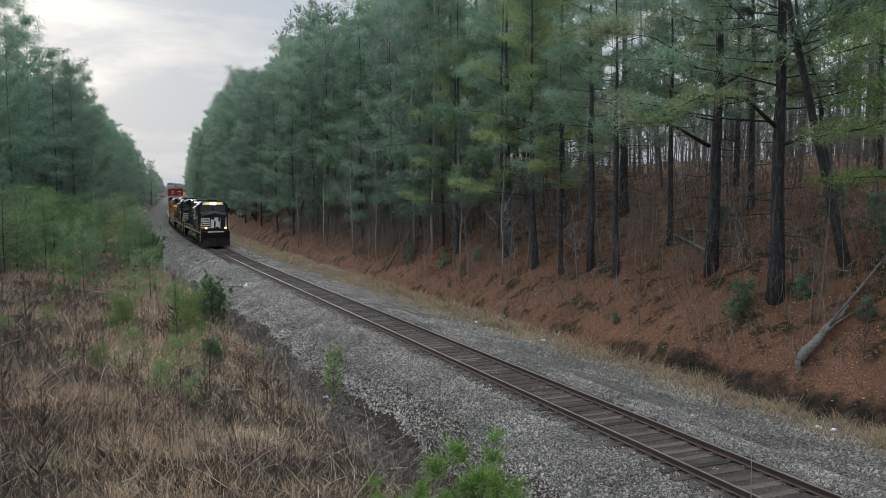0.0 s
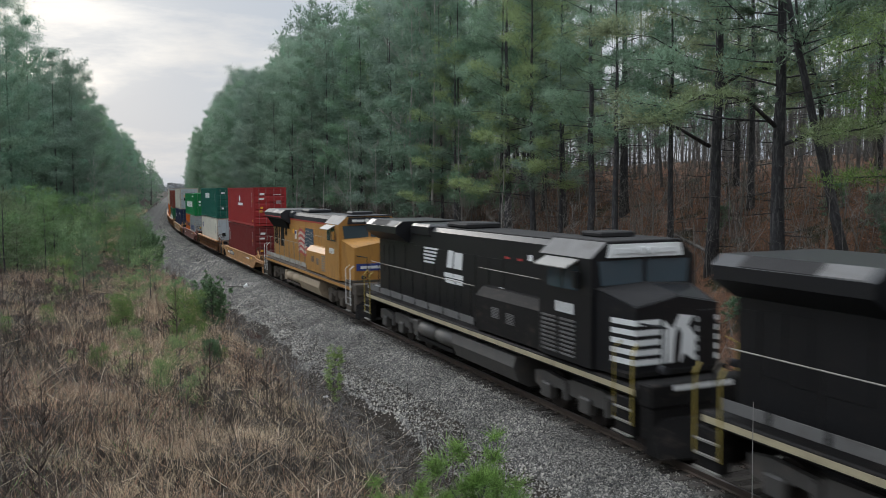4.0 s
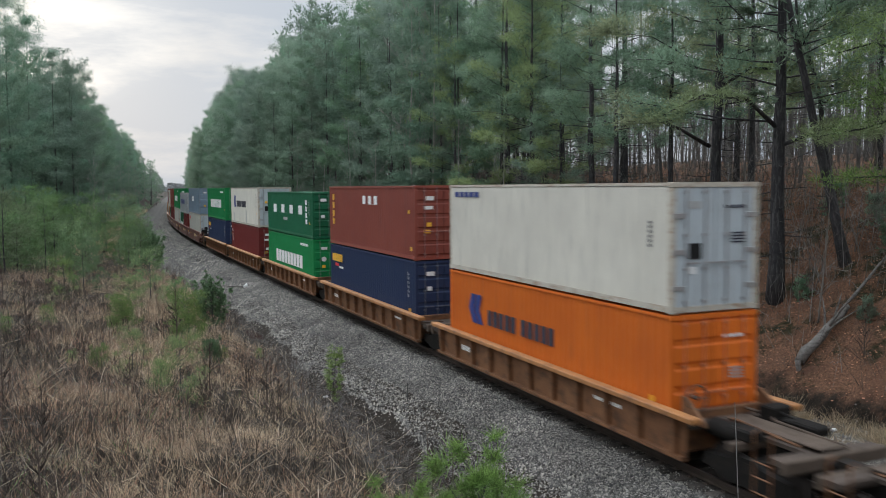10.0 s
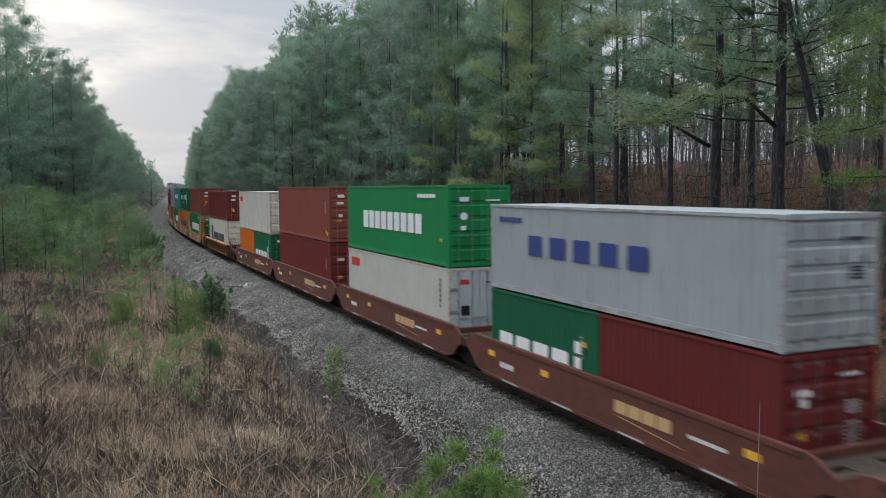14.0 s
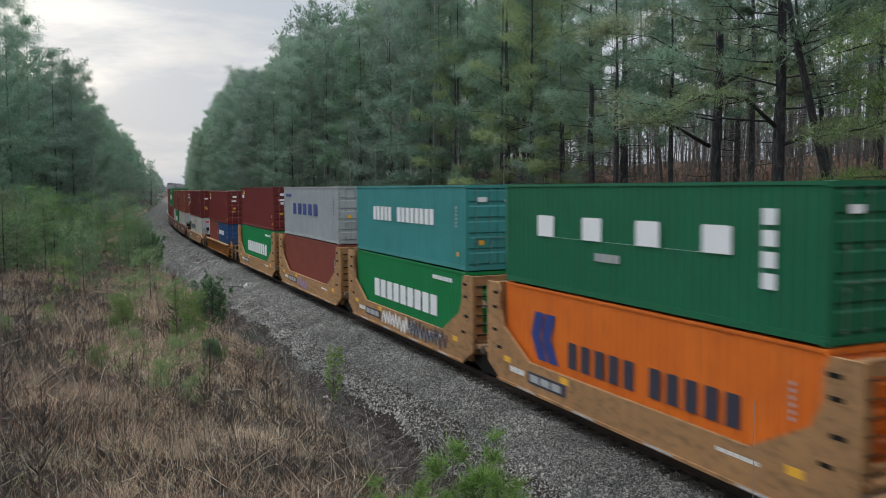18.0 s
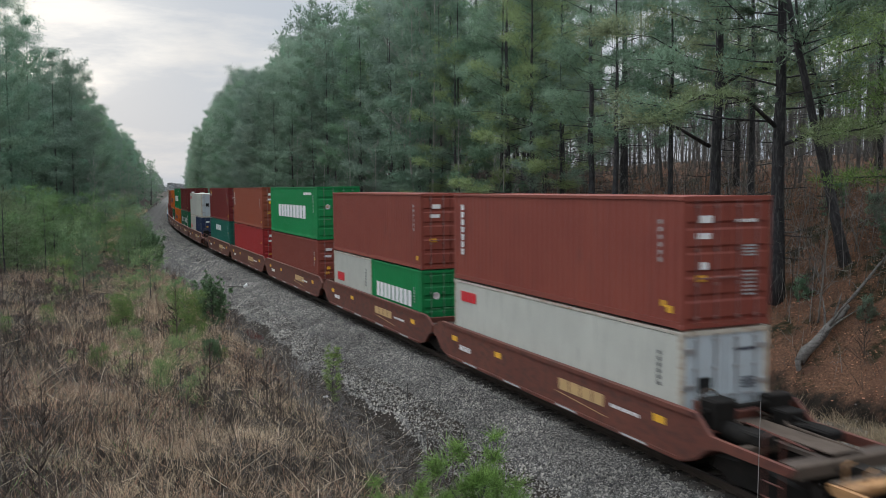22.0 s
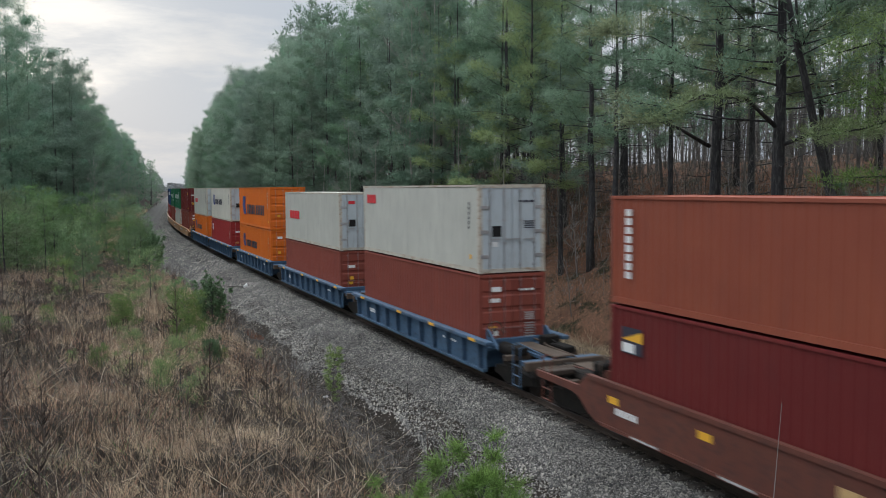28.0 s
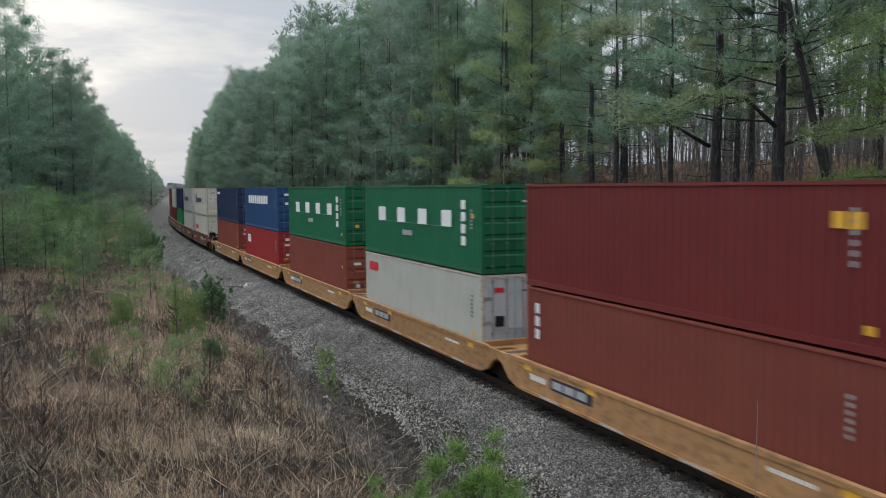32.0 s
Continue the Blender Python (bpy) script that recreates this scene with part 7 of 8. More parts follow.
def well_car(kind, coat, front_gap, rear_gap, art=""):
    mm = well_meshes(kind, coat)
    nm = {"ttx": "yellow", "rusty": "rusty brown", "pink": "faded pink-red", "brown": "red-brown", "ochre": "orange-yellow", "azure": "blue"}[coat]
    kd = {"ribbed": "with outer ribs", "smooth": "with smooth tapered sides", "low": "with low smooth sides", "husky": "with high end bulkheads"}[kind]
    ob = tagged(new("well_car"), f"weathered {nm} double-stack well car {kd}", "rail car", "well cars of the train")
    front, rear = (round(min(g / 2 - 0.4, 10.4), 1) if g > 17.5 else 7.6 for g in (front_gap, rear_gap))
    for y, s in ((-1.36, 1), (1.36, -1)):
        side = part("side_sill", well_side(kind, coat, rear, front), ob, m=pose(0, y, 0) @ Matrix.Diagonal((1, s, 1, 1)))
        if kind == "ribbed":
            part("top_chord", mm["chord"], side, "orange-yellow top chord")
            for i in range(11):
                part("rib", mm["rib"], side, m=pose(-6.5 + i * 1.3, 0, 0))
        if s > 0:
            lip = -0.05 if kind != "ribbed" else 0.049
            for nm2, sh, mk, x, z in car_marks(kind, coat, art):
                part(nm2, sh.mesh(nm2, MARK[mk]), side, m=pose(x, lip, z))
            if kind == "husky":
                for x, z in ((6.45, 2.95), (6.5, 2.55), (6.55, 1.9), (6.3, 1.35), (-6.45, 2.95), (-6.5, 2.5), (-6.5, 1.8), (-6.2, 1.3)):
                    part("slot", mm["hatch"], side, m=pose(x, -0.05, z))
    part("well_floor", mm["floor"], ob)
    for s, reach in ((1, front), (-1, rear)):
        ends = well_end(coat, reach)
        deck = part("end_deck", ends["end_deck"], ob, m=pose(s * 6.35, 0, 0) @ Matrix.Diagonal((s, 1, 1, 1)))
        for key, me in ends.items():
            if key != "end_deck":
                part(key, me, deck)
        if kind == "husky":
            bh = part("bulkhead", mm["bulkhead"], ob, m=pose(s * 6.75, 0, 0) @ Matrix.Diagonal((s, 1, 1, 1)))
            for k in range(6):
                part("rung", mm["rung"], bh, m=pose(0, 0, 1.35 + 0.32 * k))
    if front > 8:
        truck(ob, front - 1.3)
        part("coupler", mm["coupler"], ob, m=pose(front - 0.3, 0, 0.85))
    else:
        truck(ob, front_gap / 2)
    if rear > 8:
        truck(ob, 1.3 - rear)
        part("coupler", mm["coupler"], ob, m=pose(0.3 - rear, 0, 0.85, 0, 0, 180))
    return ob


def build_train():
    for i, (c, kind, coat, low, up) in enumerate(TRAIN):
        fg = 22 if i == 0 else TRAIN[i - 1][0] - c
        rg = c - TRAIN[i + 1][0] if i + 1 < len(TRAIN) else 15.4
        MOVERS.append((well_car(kind, coat, fg, rg, {19: "black and white", 20: "violet"}.get(i + 1, "")), c, 0.0))
        z = 0.46
        if len(low) == 1:
            MOVERS.append((container(low[0][0], 12.192, low[0][1], LOGO.get((i + 1, "l")), len(low[0]) > 2), c, z))
        else:
            for q, x in ((0, -3.06), (1, 3.06)):
                MOVERS.append((container(low[q][0], 6.058, low[q][1], LOGO.get((i + 1, "lr"[q] + "2")), len(low[q]) > 2), c + x, z))
        z += low[0][1] + 0.03
        MOVERS.append((container(up[0], 12.192, up[1], LOGO.get((i + 1, "u")), len(up) > 2), c, z))


build_train()


# ---- locomotives ----
M["loco_black"] = pbr("black_locomotive_paint", (0.010, 0.010, 0.011), 0.40, 0, 0.25, 0.8, (0.04, 0.034, 0.028), 0.15, (0.8, 0.8, 2.0), 0.04, 20)
M["loco_dusty"] = pbr("dusty_black_paint", (0.013, 0.012, 0.0115), 0.7, 0, 0.35, 1.5, (0.07, 0.054, 0.042), 0.25, (1, 1, 2))
M["loco_roof"] = pbr("sooty_roof_paint", (0.026, 0.025, 0.025), 0.75, 0, 0.25, 0.8, (0.03, 0.028, 0.026), 0.2)
M["loco_white"] = pbr("white_locomotive_paint", (0.68, 0.68, 0.66), 0.5, 0, 0.1, 2, (0.3, 0.26, 0.22), 0.1)
M["loco_sill"] = pbr("pale_grey_sill_paint", (0.2, 0.19, 0.17), 0.6, 0, 0.2, 1, (0.15, 0.12, 0.09), 0.25)
M["loco_yellow"] = pbr("yellow_locomotive_paint", (0.38, 0.185, 0.04), 0.5, 0, 0.2, 0.8, (0.13, 0.07, 0.03), 0.35, (1.5, 1.5, 0.4))
M["sill_cream"] = pbr("cream_sill_paint", (0.36, 0.31, 0.2), 0.6, 0, 0.2, 1, (0.12, 0.09, 0.06), 0.3)
M["panel_grey"] = pbr("dusty_grey_panel", (0.13, 0.126, 0.122), 0.6, 0, 0.25, 1.2, (0.07, 0.06, 0.05), 0.3)
M["dusty_white"] = pbr("dusty_white_panel", (0.33, 0.31, 0.27), 0.7, 0, 0.25, 1.5, (0.1, 0.08, 0.06), 0.4, (1.5, 1.5, 0.6))
M["loco_grey"] = pbr("dark_grey_hood_paint", (0.03, 0.03, 0.032), 0.6, 0, 0.2, 0.8, (0.04, 0.035, 0.03), 0.2)
M["truck_grey"] = pbr("dusty_grey_truck_steel", (0.095, 0.08, 0.066), 0.8, 0, 0.35, 2, (0.03, 0.026, 0.022), 0.45)
M["tank_tan"] = pbr("dusty_tan_tank", (0.33, 0.26, 0.18), 0.7, 0, 0.2, 1.5, (0.14, 0.1, 0.07), 0.25)
M["tank_dark"] = pbr("dusty_dark_tank", (0.06, 0.055, 0.05), 0.6, 0, 0.25, 1.5, (0.13, 0.1, 0.08), 0.25)
M["rail_yellow"] = pbr("yellow_handrail_paint", (0.33, 0.25, 0.05), 0.5, 0, 0.2, 4)
M["glass"] = pbr("dark_window_glass", (0.05, 0.075, 0.09), 0.06, 0, 0.1, 1, bump=0)
M["void"] = pbr("dark_interior", (0.012, 0.012, 0.012), 0.9)
M["loco_red"] = pbr("red_stripe_paint", (0.34, 0.03, 0.028), 0.55, 0, 0.2, 2)
M["flag_red"] = pbr("faded_flag_red", (0.42, 0.07, 0.06), 0.55, 0, 0.2, 1.5)
M["flag_white"] = pbr("faded_flag_white", (0.55, 0.46, 0.38), 0.55, 0, 0.15, 1.5)
M["flag_blue"] = pbr("faded_flag_blue", (0.022, 0.05, 0.075), 0.55, 0, 0.4, 2)
M["lamp_white"] = glow("lit_headlight", (1.0, 0.6, 0.30), 40.0)
M["lamp_warm"] = glow("lit_ditch_light", (1.0, 0.5, 0.22), 5.0)
M["lamp_board"] = glow("lit_number_board", (1.0, 0.72, 0.05), 1.2)


for _k, _v in (("loco_black", 0.3), ("loco_grey", 0.15), ("loco_roof", 0.1), ("loco_dusty", 0.1), ("panel_grey", 0.15)):
    M[_k].node_tree.nodes["Principled BSDF"].inputs["Specular IOR Level"].default_value = _v


def loco_truck(ob, x, metal):
    t = part("truck", Shape().bevel_box(-2.3, 2.3, -0.5, 0.5, 0.62, 0.92, 0.05).mesh("truck_frame", metal), ob, "dusty three-axle truck", pose(x, 0, 0))
    prof = [(-2.75, 0.62), (-2.75, 0.98), (-2.2, 1.05), (-1.0, 0.95), (-0.8, 1.08), (0.8, 1.08), (1.0, 0.95), (2.2, 1.05), (2.75, 0.98), (2.75, 0.62), (2.3, 0.5), (1.5, 0.72), (0.5, 0.62), (-0.5, 0.62), (-1.5, 0.72), (-2.3, 0.5)]
    for y in (-1.08, 1.08):
        part("side_frame", Shape().prism(prof, -0.08, 0.08).mesh("side_frame", metal), t, m=pose(0, y, 0))
        for q in (-2.0, 0.0, 2.0):
            part("axle_box", Shape().bevel_box(-0.26, 0.26, -0.14, 0.14, 0.34, 0.78, 0.05).mesh("axle_box", metal), t, m=pose(q, y * 1.05, 0))
        for q in (-1.0, 1.0):
            part("spring", Shape().tube([(0, 0, 0.5), (0, 0, 0.95)], 0.13, 8).mesh("spring", metal), t, m=pose(q, y * 1.06, 0))
        part("brake_cylinder", Shape().tube([(-0.35, 0, 1.02), (0.35, 0, 1.02)], 0.12, 8).mesh("brake_cylinder", metal), t, m=pose(1.5, y * 1.1, 0))
    if "loco_wheel" not in MESH:
        ws = Shape().tube([(0, -0.9, 0), (0, 0.9, 0)], 0.1, 8)
        for s in (-1, 1):
            ws.tube([(0, s * 0.655, 0), (0, s * 0.685, 0), (0, s * 0.69, 0), (0, s * 0.825, 0)], [0.565, 0.565, 0.535, 0.525], 24)
        MESH["loco_wheel"] = ws.mesh("wheelset", M["wheel"])
    for q in (-2.0, 0.0, 2.0):
        part("wheelset", MESH["loco_wheel"], t, m=pose(q, 0, 0.533))


def locomotive(style, label, lit):
    ns = style == "black"
    body = M["loco_black"] if ns else M["loco_yellow"]
    upper = M["loco_black"] if ns else M["loco_grey"]
    roof = M["loco_roof"] if ns else M["loco_grey"]
    sill = M["loco_sill"]
    under = M["loco_dusty"] if ns else M["truck_grey"]
    ob = tagged(new("locomotive"), label, "locomotive", "locomotives")
    low = ("underframe", "sill_stripe", "anticlimber", "white_strip", "pilot_plate", "snow_plow", "step_well", "step", "grab_rail", "ditch_light", "coupler", "fuel_tank", "air_reservoir", "tank_shelf", "air_filter_box", "rear_steps_plate")

    def P(name, sh, mat, label="", parent=None, m=None, smooth=False):
        """One part; the upper works are drawn out to their true heights and set back behind the front porch."""
        if name not in low and m is None:
            sh.v = [(np.interp(x, (-12, 0, 6.1, 8.7, 11), (-12, 0, 5.1, 7.7, 9.7)), y, np.interp(z, (0, 1.2, 1.62, 2.86, 3.34, 4.0, 4.56, 4.8), (0, 1.2, 1.7, 3.36, 3.8, 4.4, 4.86, 5.08))) for x, y, z in sh.v]
        elif name in low and name != "coupler":
            sh.v = [(np.interp(x, (-12, 8.5, 9.4, 12), (-12, 8.5, 8.65, 11.25)), y, z + 0.12 * (name == "ditch_light")) for x, y, z in sh.v]
        return part(name, sh.mesh(name, mat, smooth), parent or ob, label, m)

    P("underframe", Shape().bevel_box(-10.7, 10.3, -1.5, 1.5, 1.36, 1.62, 0.04), under)
    for y in (-1.505, 1.505):
        P("sill_stripe", Shape().box(-10.6, 10.2, min(y, y * 1.004), max(y, y * 1.004), 1.42, 1.56), M["sill_cream"] if ns else M["loco_yellow"], "pale painted walkway edge")
    # long hood, wider radiator housing at its back, raised middle
    hood = P("long_hood", Shape().prism_x([(-0.98, 1.62), (0.98, 1.62), (0.98, 4.2), (0.82, 4.38), (-0.82, 4.38), (-0.98, 4.2)], -6.4, 6.1), body)
    P("rear_hood", Shape().prism_x([(-0.98, 1.62), (0.98, 1.62), (0.98, 3.7), (-0.98, 3.7)], -10.2, -6.4), body)
    rad = P("radiator_housing", Shape().prism_x([(-0.98, 3.55), (0.98, 3.55), (1.56, 3.98), (1.56, 4.3), (1.28, 4.56), (-1.28, 4.56), (-1.56, 4.3), (-1.56, 3.98)], -10.35, -6.5 if ns else -5.2), upper)
    if not ns:
        # solid near-black wedge: the hollow's shade under the housing, put in as colour
        P("radiator_duct", Shape().prism_x([(-1.0, 3.2), (1.0, 3.2), (1.4, 3.86), (-1.4, 3.86)], -10.2, -5.4), M["void"])
    for x in (-9.6, -7.7):
        P("radiator_panel", Shape().prism_x([(-1.55, 4.315), (-1.545, 4.335), (-1.29, 4.572), (-1.27, 4.56)], x, x + (1.9 if x < -9 else 1.0)), M["panel_grey"] if x > -9 else roof, parent=rad)
    if not ns:
        for y in (-1, 1):
            P("red_stripe", Shape().box(-6.4, 6.0, y * 0.985 - 0.004, y * 0.985 + 0.004, 3.84, 3.94), M["loco_red"])
            P("hood_top_band", Shape().prism_x([(y * 0.984, 3.94), (y * 0.988, 3.94), (y * 0.988, 4.2), (y * 0.825, 4.388), (y * 0.815, 4.38), (y * 0.978, 4.19)][::y], -6.4, 6.0), M["loco_grey"])
        P("red_stripe", Shape().box(-10.35, -5.2, -1.566, -1.56, 3.99, 4.06), M["loco_red"])
    P("hood_roof", Shape().bevel_box(-6.4, 6.1, -0.8, 0.8, 4.37, 4.43, 0.02), roof)
    P("exhaust_housing", Shape().bevel_box(-3.4, -1.6, -0.7, 0.7, 4.42, 4.66, 0.08), roof)
    P("blower_housing", Shape().bevel_box(-6.2, -4.2, -1.05, 1.05, 3.9, 4.5, 0.12), upper)
    for q in range(7):
        P("hood_door", Shape().box(-6.2 + q * 1.2, -5.06 + q * 1.2, -0.995, -0.98, 1.9, 3.5), body, parent=hood)
    for x0, x1, z0, z1 in ((-10.0, -9.6, 2.3, 3.3), (-9.45, -8.95, 2.25, 3.35), (-8.7, -8.3, 2.2, 3.35), (-8.0, -7.0, 2.2, 3.65), (-6.7, -6.1, 2.75, 3.6)):
        P("hood_opening", Shape().bevel_box(x0, x1, -0.995, -0.975, z0, z1, 0.006), M["void"] if not ns else M["loco_black"])
    # equipment cabinets under the cab side
    for s in (-1, 1):
        y0, y1 = sorted((s * 0.95, s * 1.46))
        cab_e = P("equipment_cabinet", Shape().prism_x([(s * 0.95, 1.62), (s * 1.46, 1.62), (s * 1.46, 2.42), (s * 1.2, 2.62), (s * 0.95, 2.62)][::s], 0.9, 6.1), M["loco_dusty"] if ns else body)
        for x, w, z0, z1, mt in ((2.3, 0.6, 2.0, 2.25, "panel_grey"), (3.5, 0.6, 1.95, 2.2, "panel_grey")) if ns else ((4.85, 0.5, 1.75, 2.4, "loco_sill"), (5.5, 0.5, 1.75, 2.4, "loco_sill"), (2.3, 0.6, 2.0, 2.25, "panel_grey"), (3.5, 0.6, 1.95, 2.2, "panel_grey")):
            g = Shape()
            for k in range(7):
                z = z0 + (z1 - z0) * k / 7
                g.box(x, x + w, s * 1.47 - 0.01, s * 1.47 + 0.01, z, z + (z1 - z0) / 12)
            P("vent_grille", g, M[mt], parent=cab_e)
    # cab
    cab = P("cab", Shape().prism_x([(-1.56, 1.62), (1.56, 1.62), (1.56, 4.02), (1.12, 4.5), (-1.12, 4.5), (-1.56, 4.02)], 6.1, 8.7), body)
    for s in (-1, 1) if ns else ():
        for x in (6.25, 7.2):
            g = Shape()
            for k in range(9):
                g.box(x, x + 0.75, s * 1.57 - 0.012, s * 1.57 + 0.012, 1.72 + k * 0.085, 1.76 + k * 0.085)
            P("vent_grille", g, M["panel_grey"], parent=cab)
    for s in (-1, 1):
        P("roof_slope", Shape().prism_x([(s * 1.57, 4.03), (s * 1.12, 4.515), (s * 1.10, 4.505), (s * 1.55, 4.02)][::s], 6.15, 8.68), M["panel_grey"], parent=cab)
        P("side_window", Shape().box(6.6, 8.05, s * 1.565 - 0.012, s * 1.565 + 0.012, 3.1, 3.8), M["glass"], parent=cab)
        P("window_post", Shape().box(7.28, 7.36, s * 1.575 - 0.012, s * 1.575 + 0.012, 3.08, 3.82), body, parent=cab)
        P("sunshade", Shape().prism_x([(s * 1.56, 3.98), (s * 1.95, 3.76), (s * 1.95, 3.73), (s * 1.56, 3.93)][::s], 6.5, 8.1), M["loco_sill"], parent=cab)
        P("cab_number", bars(4, 0.95, 0.27), M["loco_white"], parent=cab, m=pose(6.0 if s < 0 else 6.95, s * 1.572, 2.95, 0, 0, 0 if s < 0 else 180))
        P("mirror", Shape().box(8.1, 8.3, s * 1.7 - 0.05, s * 1.7 + 0.05, 3.2, 3.65), body, parent=cab)
    P("cab_roof", Shape().bevel_box(6.0, 8.75, -1.1, 1.1, 4.49, 4.56, 0.03), roof, parent=cab)
    P("horn", Shape().tube([(6.4, -0.3, 4.62), (6.9, -0.3, 4.66)], [0.04, 0.1], 8).box(6.4, 6.6, -0.4, 0.4, 4.55, 4.6), M["loco_grey"])
    P("roof_unit", Shape().bevel_box(6.5, 7.5, -0.5, 0.6, 4.55, 4.72, 0.05), roof)
    brow = P("headlight_brow", Shape().prism_x([(-1.12, 4.05), (1.12, 4.05), (1.05, 4.45), (-1.05, 4.45)], 8.7, 8.82), M["loco_white"] if ns else M["loco_grey"], parent=cab)
    for s in (-1, 1):
        P("windshield", Shape().prism_x([(s * 0.06, 3.33), (s * 1.28, 3.28), (s * 1.36, 3.95), (s * 0.06, 3.98)][::s], 8.7, 8.73), M["glass"], parent=cab)
        P("number_board", Shape().prism_x([(s * 0.3, 4.17), (s * 0.9, 4.17), (s * 0.9, 4.32), (s * 0.3, 4.32)][::s], 8.82, 8.85), M["lamp_board"] if lit else M["loco_white"], parent=cab)
    P("headlight", Shape().tube([(8.8, -0.15, 4.25), (8.88, -0.15, 4.25)], 0.12, 12).tube([(8.8, 0.15, 4.25), (8.88, 0.15, 4.25)], 0.12, 12), M["lamp_white"] if lit else M["loco_white"], parent=cab)
    # nose: wedge top, striped front
    nz = Shape()
    nz.add([(8.7, -1.45, 1.62), (8.7, 1.45, 1.62), (8.7, 1.45, 3.22), (8.7, 0.0, 3.34), (8.7, -1.45, 3.22), (10.25, -1.2, 1.62), (10.25, 1.2, 1.62), (10.25, 1.2, 2.86), (10.25, 0.0, 3.1), (10.25, -1.2, 2.86)],
           [(0, 1, 2, 3, 4), (9, 8, 7, 6, 5), (0, 5, 6, 1), (1, 6, 7, 2), (2, 7, 8, 3), (3, 8, 9, 4), (4, 9, 5, 0)])
    nose = P("nose", nz, body)
    P("nose_top", Shape().add([(8.72, -1.44, 3.235), (8.72, 0, 3.355), (8.72, 1.44, 3.235), (10.2, 1.18, 2.89), (10.2, 0, 3.12), (10.2, -1.18, 2.89)], [(0, 5, 4, 1), (1, 4, 3, 2)]), M["loco_roof"] if ns else body, parent=nose)
    if ns:
        for k in range(5):
            z = 1.84 + k * 0.175
            for s in (-1, 1):
                x0, x1, yy0, yy1 = 9.35, 10.262, 1.345, 1.205
                P("nose_stripe", Shape().add([(x0, s * (yy0 + 0.012), z), (x1, s * yy1, z), (x1, s * yy1, z + 0.1), (x0, s * (yy0 + 0.012), z + 0.1), (x0, s * yy0, z), (x1 - 0.01, s * (yy1 - 0.01), z), (x1 - 0.01, s * (yy1 - 0.01), z + 0.1), (x0, s * yy0, z + 0.1)], [(0, 1, 2, 3), (7, 6, 5, 4), (3, 2, 6, 7), (0, 4, 5, 1)]), M["loco_white"], parent=nose)
            P("nose_stripe", Shape().box(10.25, 10.262, -1.2, -0.5, z, z + 0.1), M["loco_white"], parent=nose)
            P("nose_stripe", Shape().box(10.25, 10.262, 0.55, 1.2, z, z + 0.1), M["loco_white"], parent=nose)
        P("nose_emblem", Shape().prism_x([(-0.45, 1.84), (0.1, 1.84), (0.2, 2.0), (0.5, 1.84), (0.52, 2.3), (0.3, 2.5), (0.45, 2.66), (0.05, 2.7), (-0.15, 2.45), (-0.4, 2.62)], 10.25, 10.264), M["loco_white"], parent=nose)
        P("nose_emblem", Shape().prism_x([(-0.12, 1.84), (0.05, 1.84), (0.12, 2.35), (0.0, 2.5), (-0.08, 2.3)], 10.264, 10.27), M["loco_black"], parent=nose)
    else:
        P("nose_wing", Shape().box(10.25, 10.264, -1.1, 1.1, 2.05, 2.3), MARK["blue"], parent=nose)
        P("nose_wing", Shape().box(10.264, 10.268, -0.9, 0.9, 2.12, 2.22), M["loco_white"], parent=nose)
    P("nose_door", Shape().bevel_box(10.24, 10.275, 0.6, 1.1, 1.65, 2.75, 0.01), body, parent=nose)
    # front platform, plow, steps, lights
    P("anticlimber", Shape().bevel_box(10.2, 10.75, -1.45, 1.45, 1.2, 1.75, 0.05), under)
    P("white_strip", Shape().box(10.75, 10.76, -0.85, 0.85, 1.58, 1.7), M["loco_white"])
    P("pilot_plate", Shape().bevel_box(10.25, 10.72, -1.4, 1.4, 0.45, 1.22, 0.03), under)
    P("porch_deck", Shape().box(9.4, 10.3, -1.45, 1.45, 1.64, 1.72), under)
    for y in (-0.75, 0.75):
        P("porch_rail", Shape().tube([(10.9, y, 1.75), (10.9, y, 2.55), (10.0, y * 1.6, 2.6)], 0.022, 6), M["loco_black"])
    P("snow_plow", Shape().add([(10.65, -1.4, 0.95), (11.0, 0, 0.95), (10.65, 1.4, 0.95), (11.0, -1.4, 0.13), (11.3, 0, 0.13), (11.0, 1.4, 0.13), (10.45, -1.4, 0.13), (10.45, 1.4, 0.13)], [(0, 3, 4, 1), (1, 4, 5, 2), (0, 1, 2), (3, 6, 7, 5, 4), (0, 6, 3), (2, 5, 7), (0, 2, 7, 6)]), M["loco_dusty"])
    for x, s in ((9.75, 1), (-10.45, -1)):
        for y in (-1, 1):
            st = P("step_well", Shape().bevel_box(x - 0.35, x + 0.35, y * 1.35 - 0.14, y * 1.35 + 0.14, 0.38, 1.3, 0.03), under)
            for z in (0.42, 0.72, 1.02):
                P("step", Shape().box(x - 0.34, x + 0.34, y * 1.5 - 0.06, y * 1.5 + 0.03, z, z + 0.04), sill, parent=st)
            for q in (-0.38, 0.38):
                P("grab_rail", Shape().tube([(x + q, y * 1.52, 0.7), (x + q, y * 1.52, 2.4), (x + q - 0.12, y * 1.3, 2.55)], 0.022, 6), M["rail_yellow"] if ns else M["loco_white"])
    for y in (-1.0, 1.0):
        P("ditch_light", Shape().tube([(10.5, y, 1.92), (10.68, y, 1.92)], 0.1, 12), M["lamp_warm"] if lit else M["loco_grey"])
    P("coupler", Shape().tube([(10.5, 0, 0.85), (11.2, 0, 0.85)], 0.12, 8).box(11.0, 11.3, -0.16, 0.16, 0.66, 1.05), M["grime"])
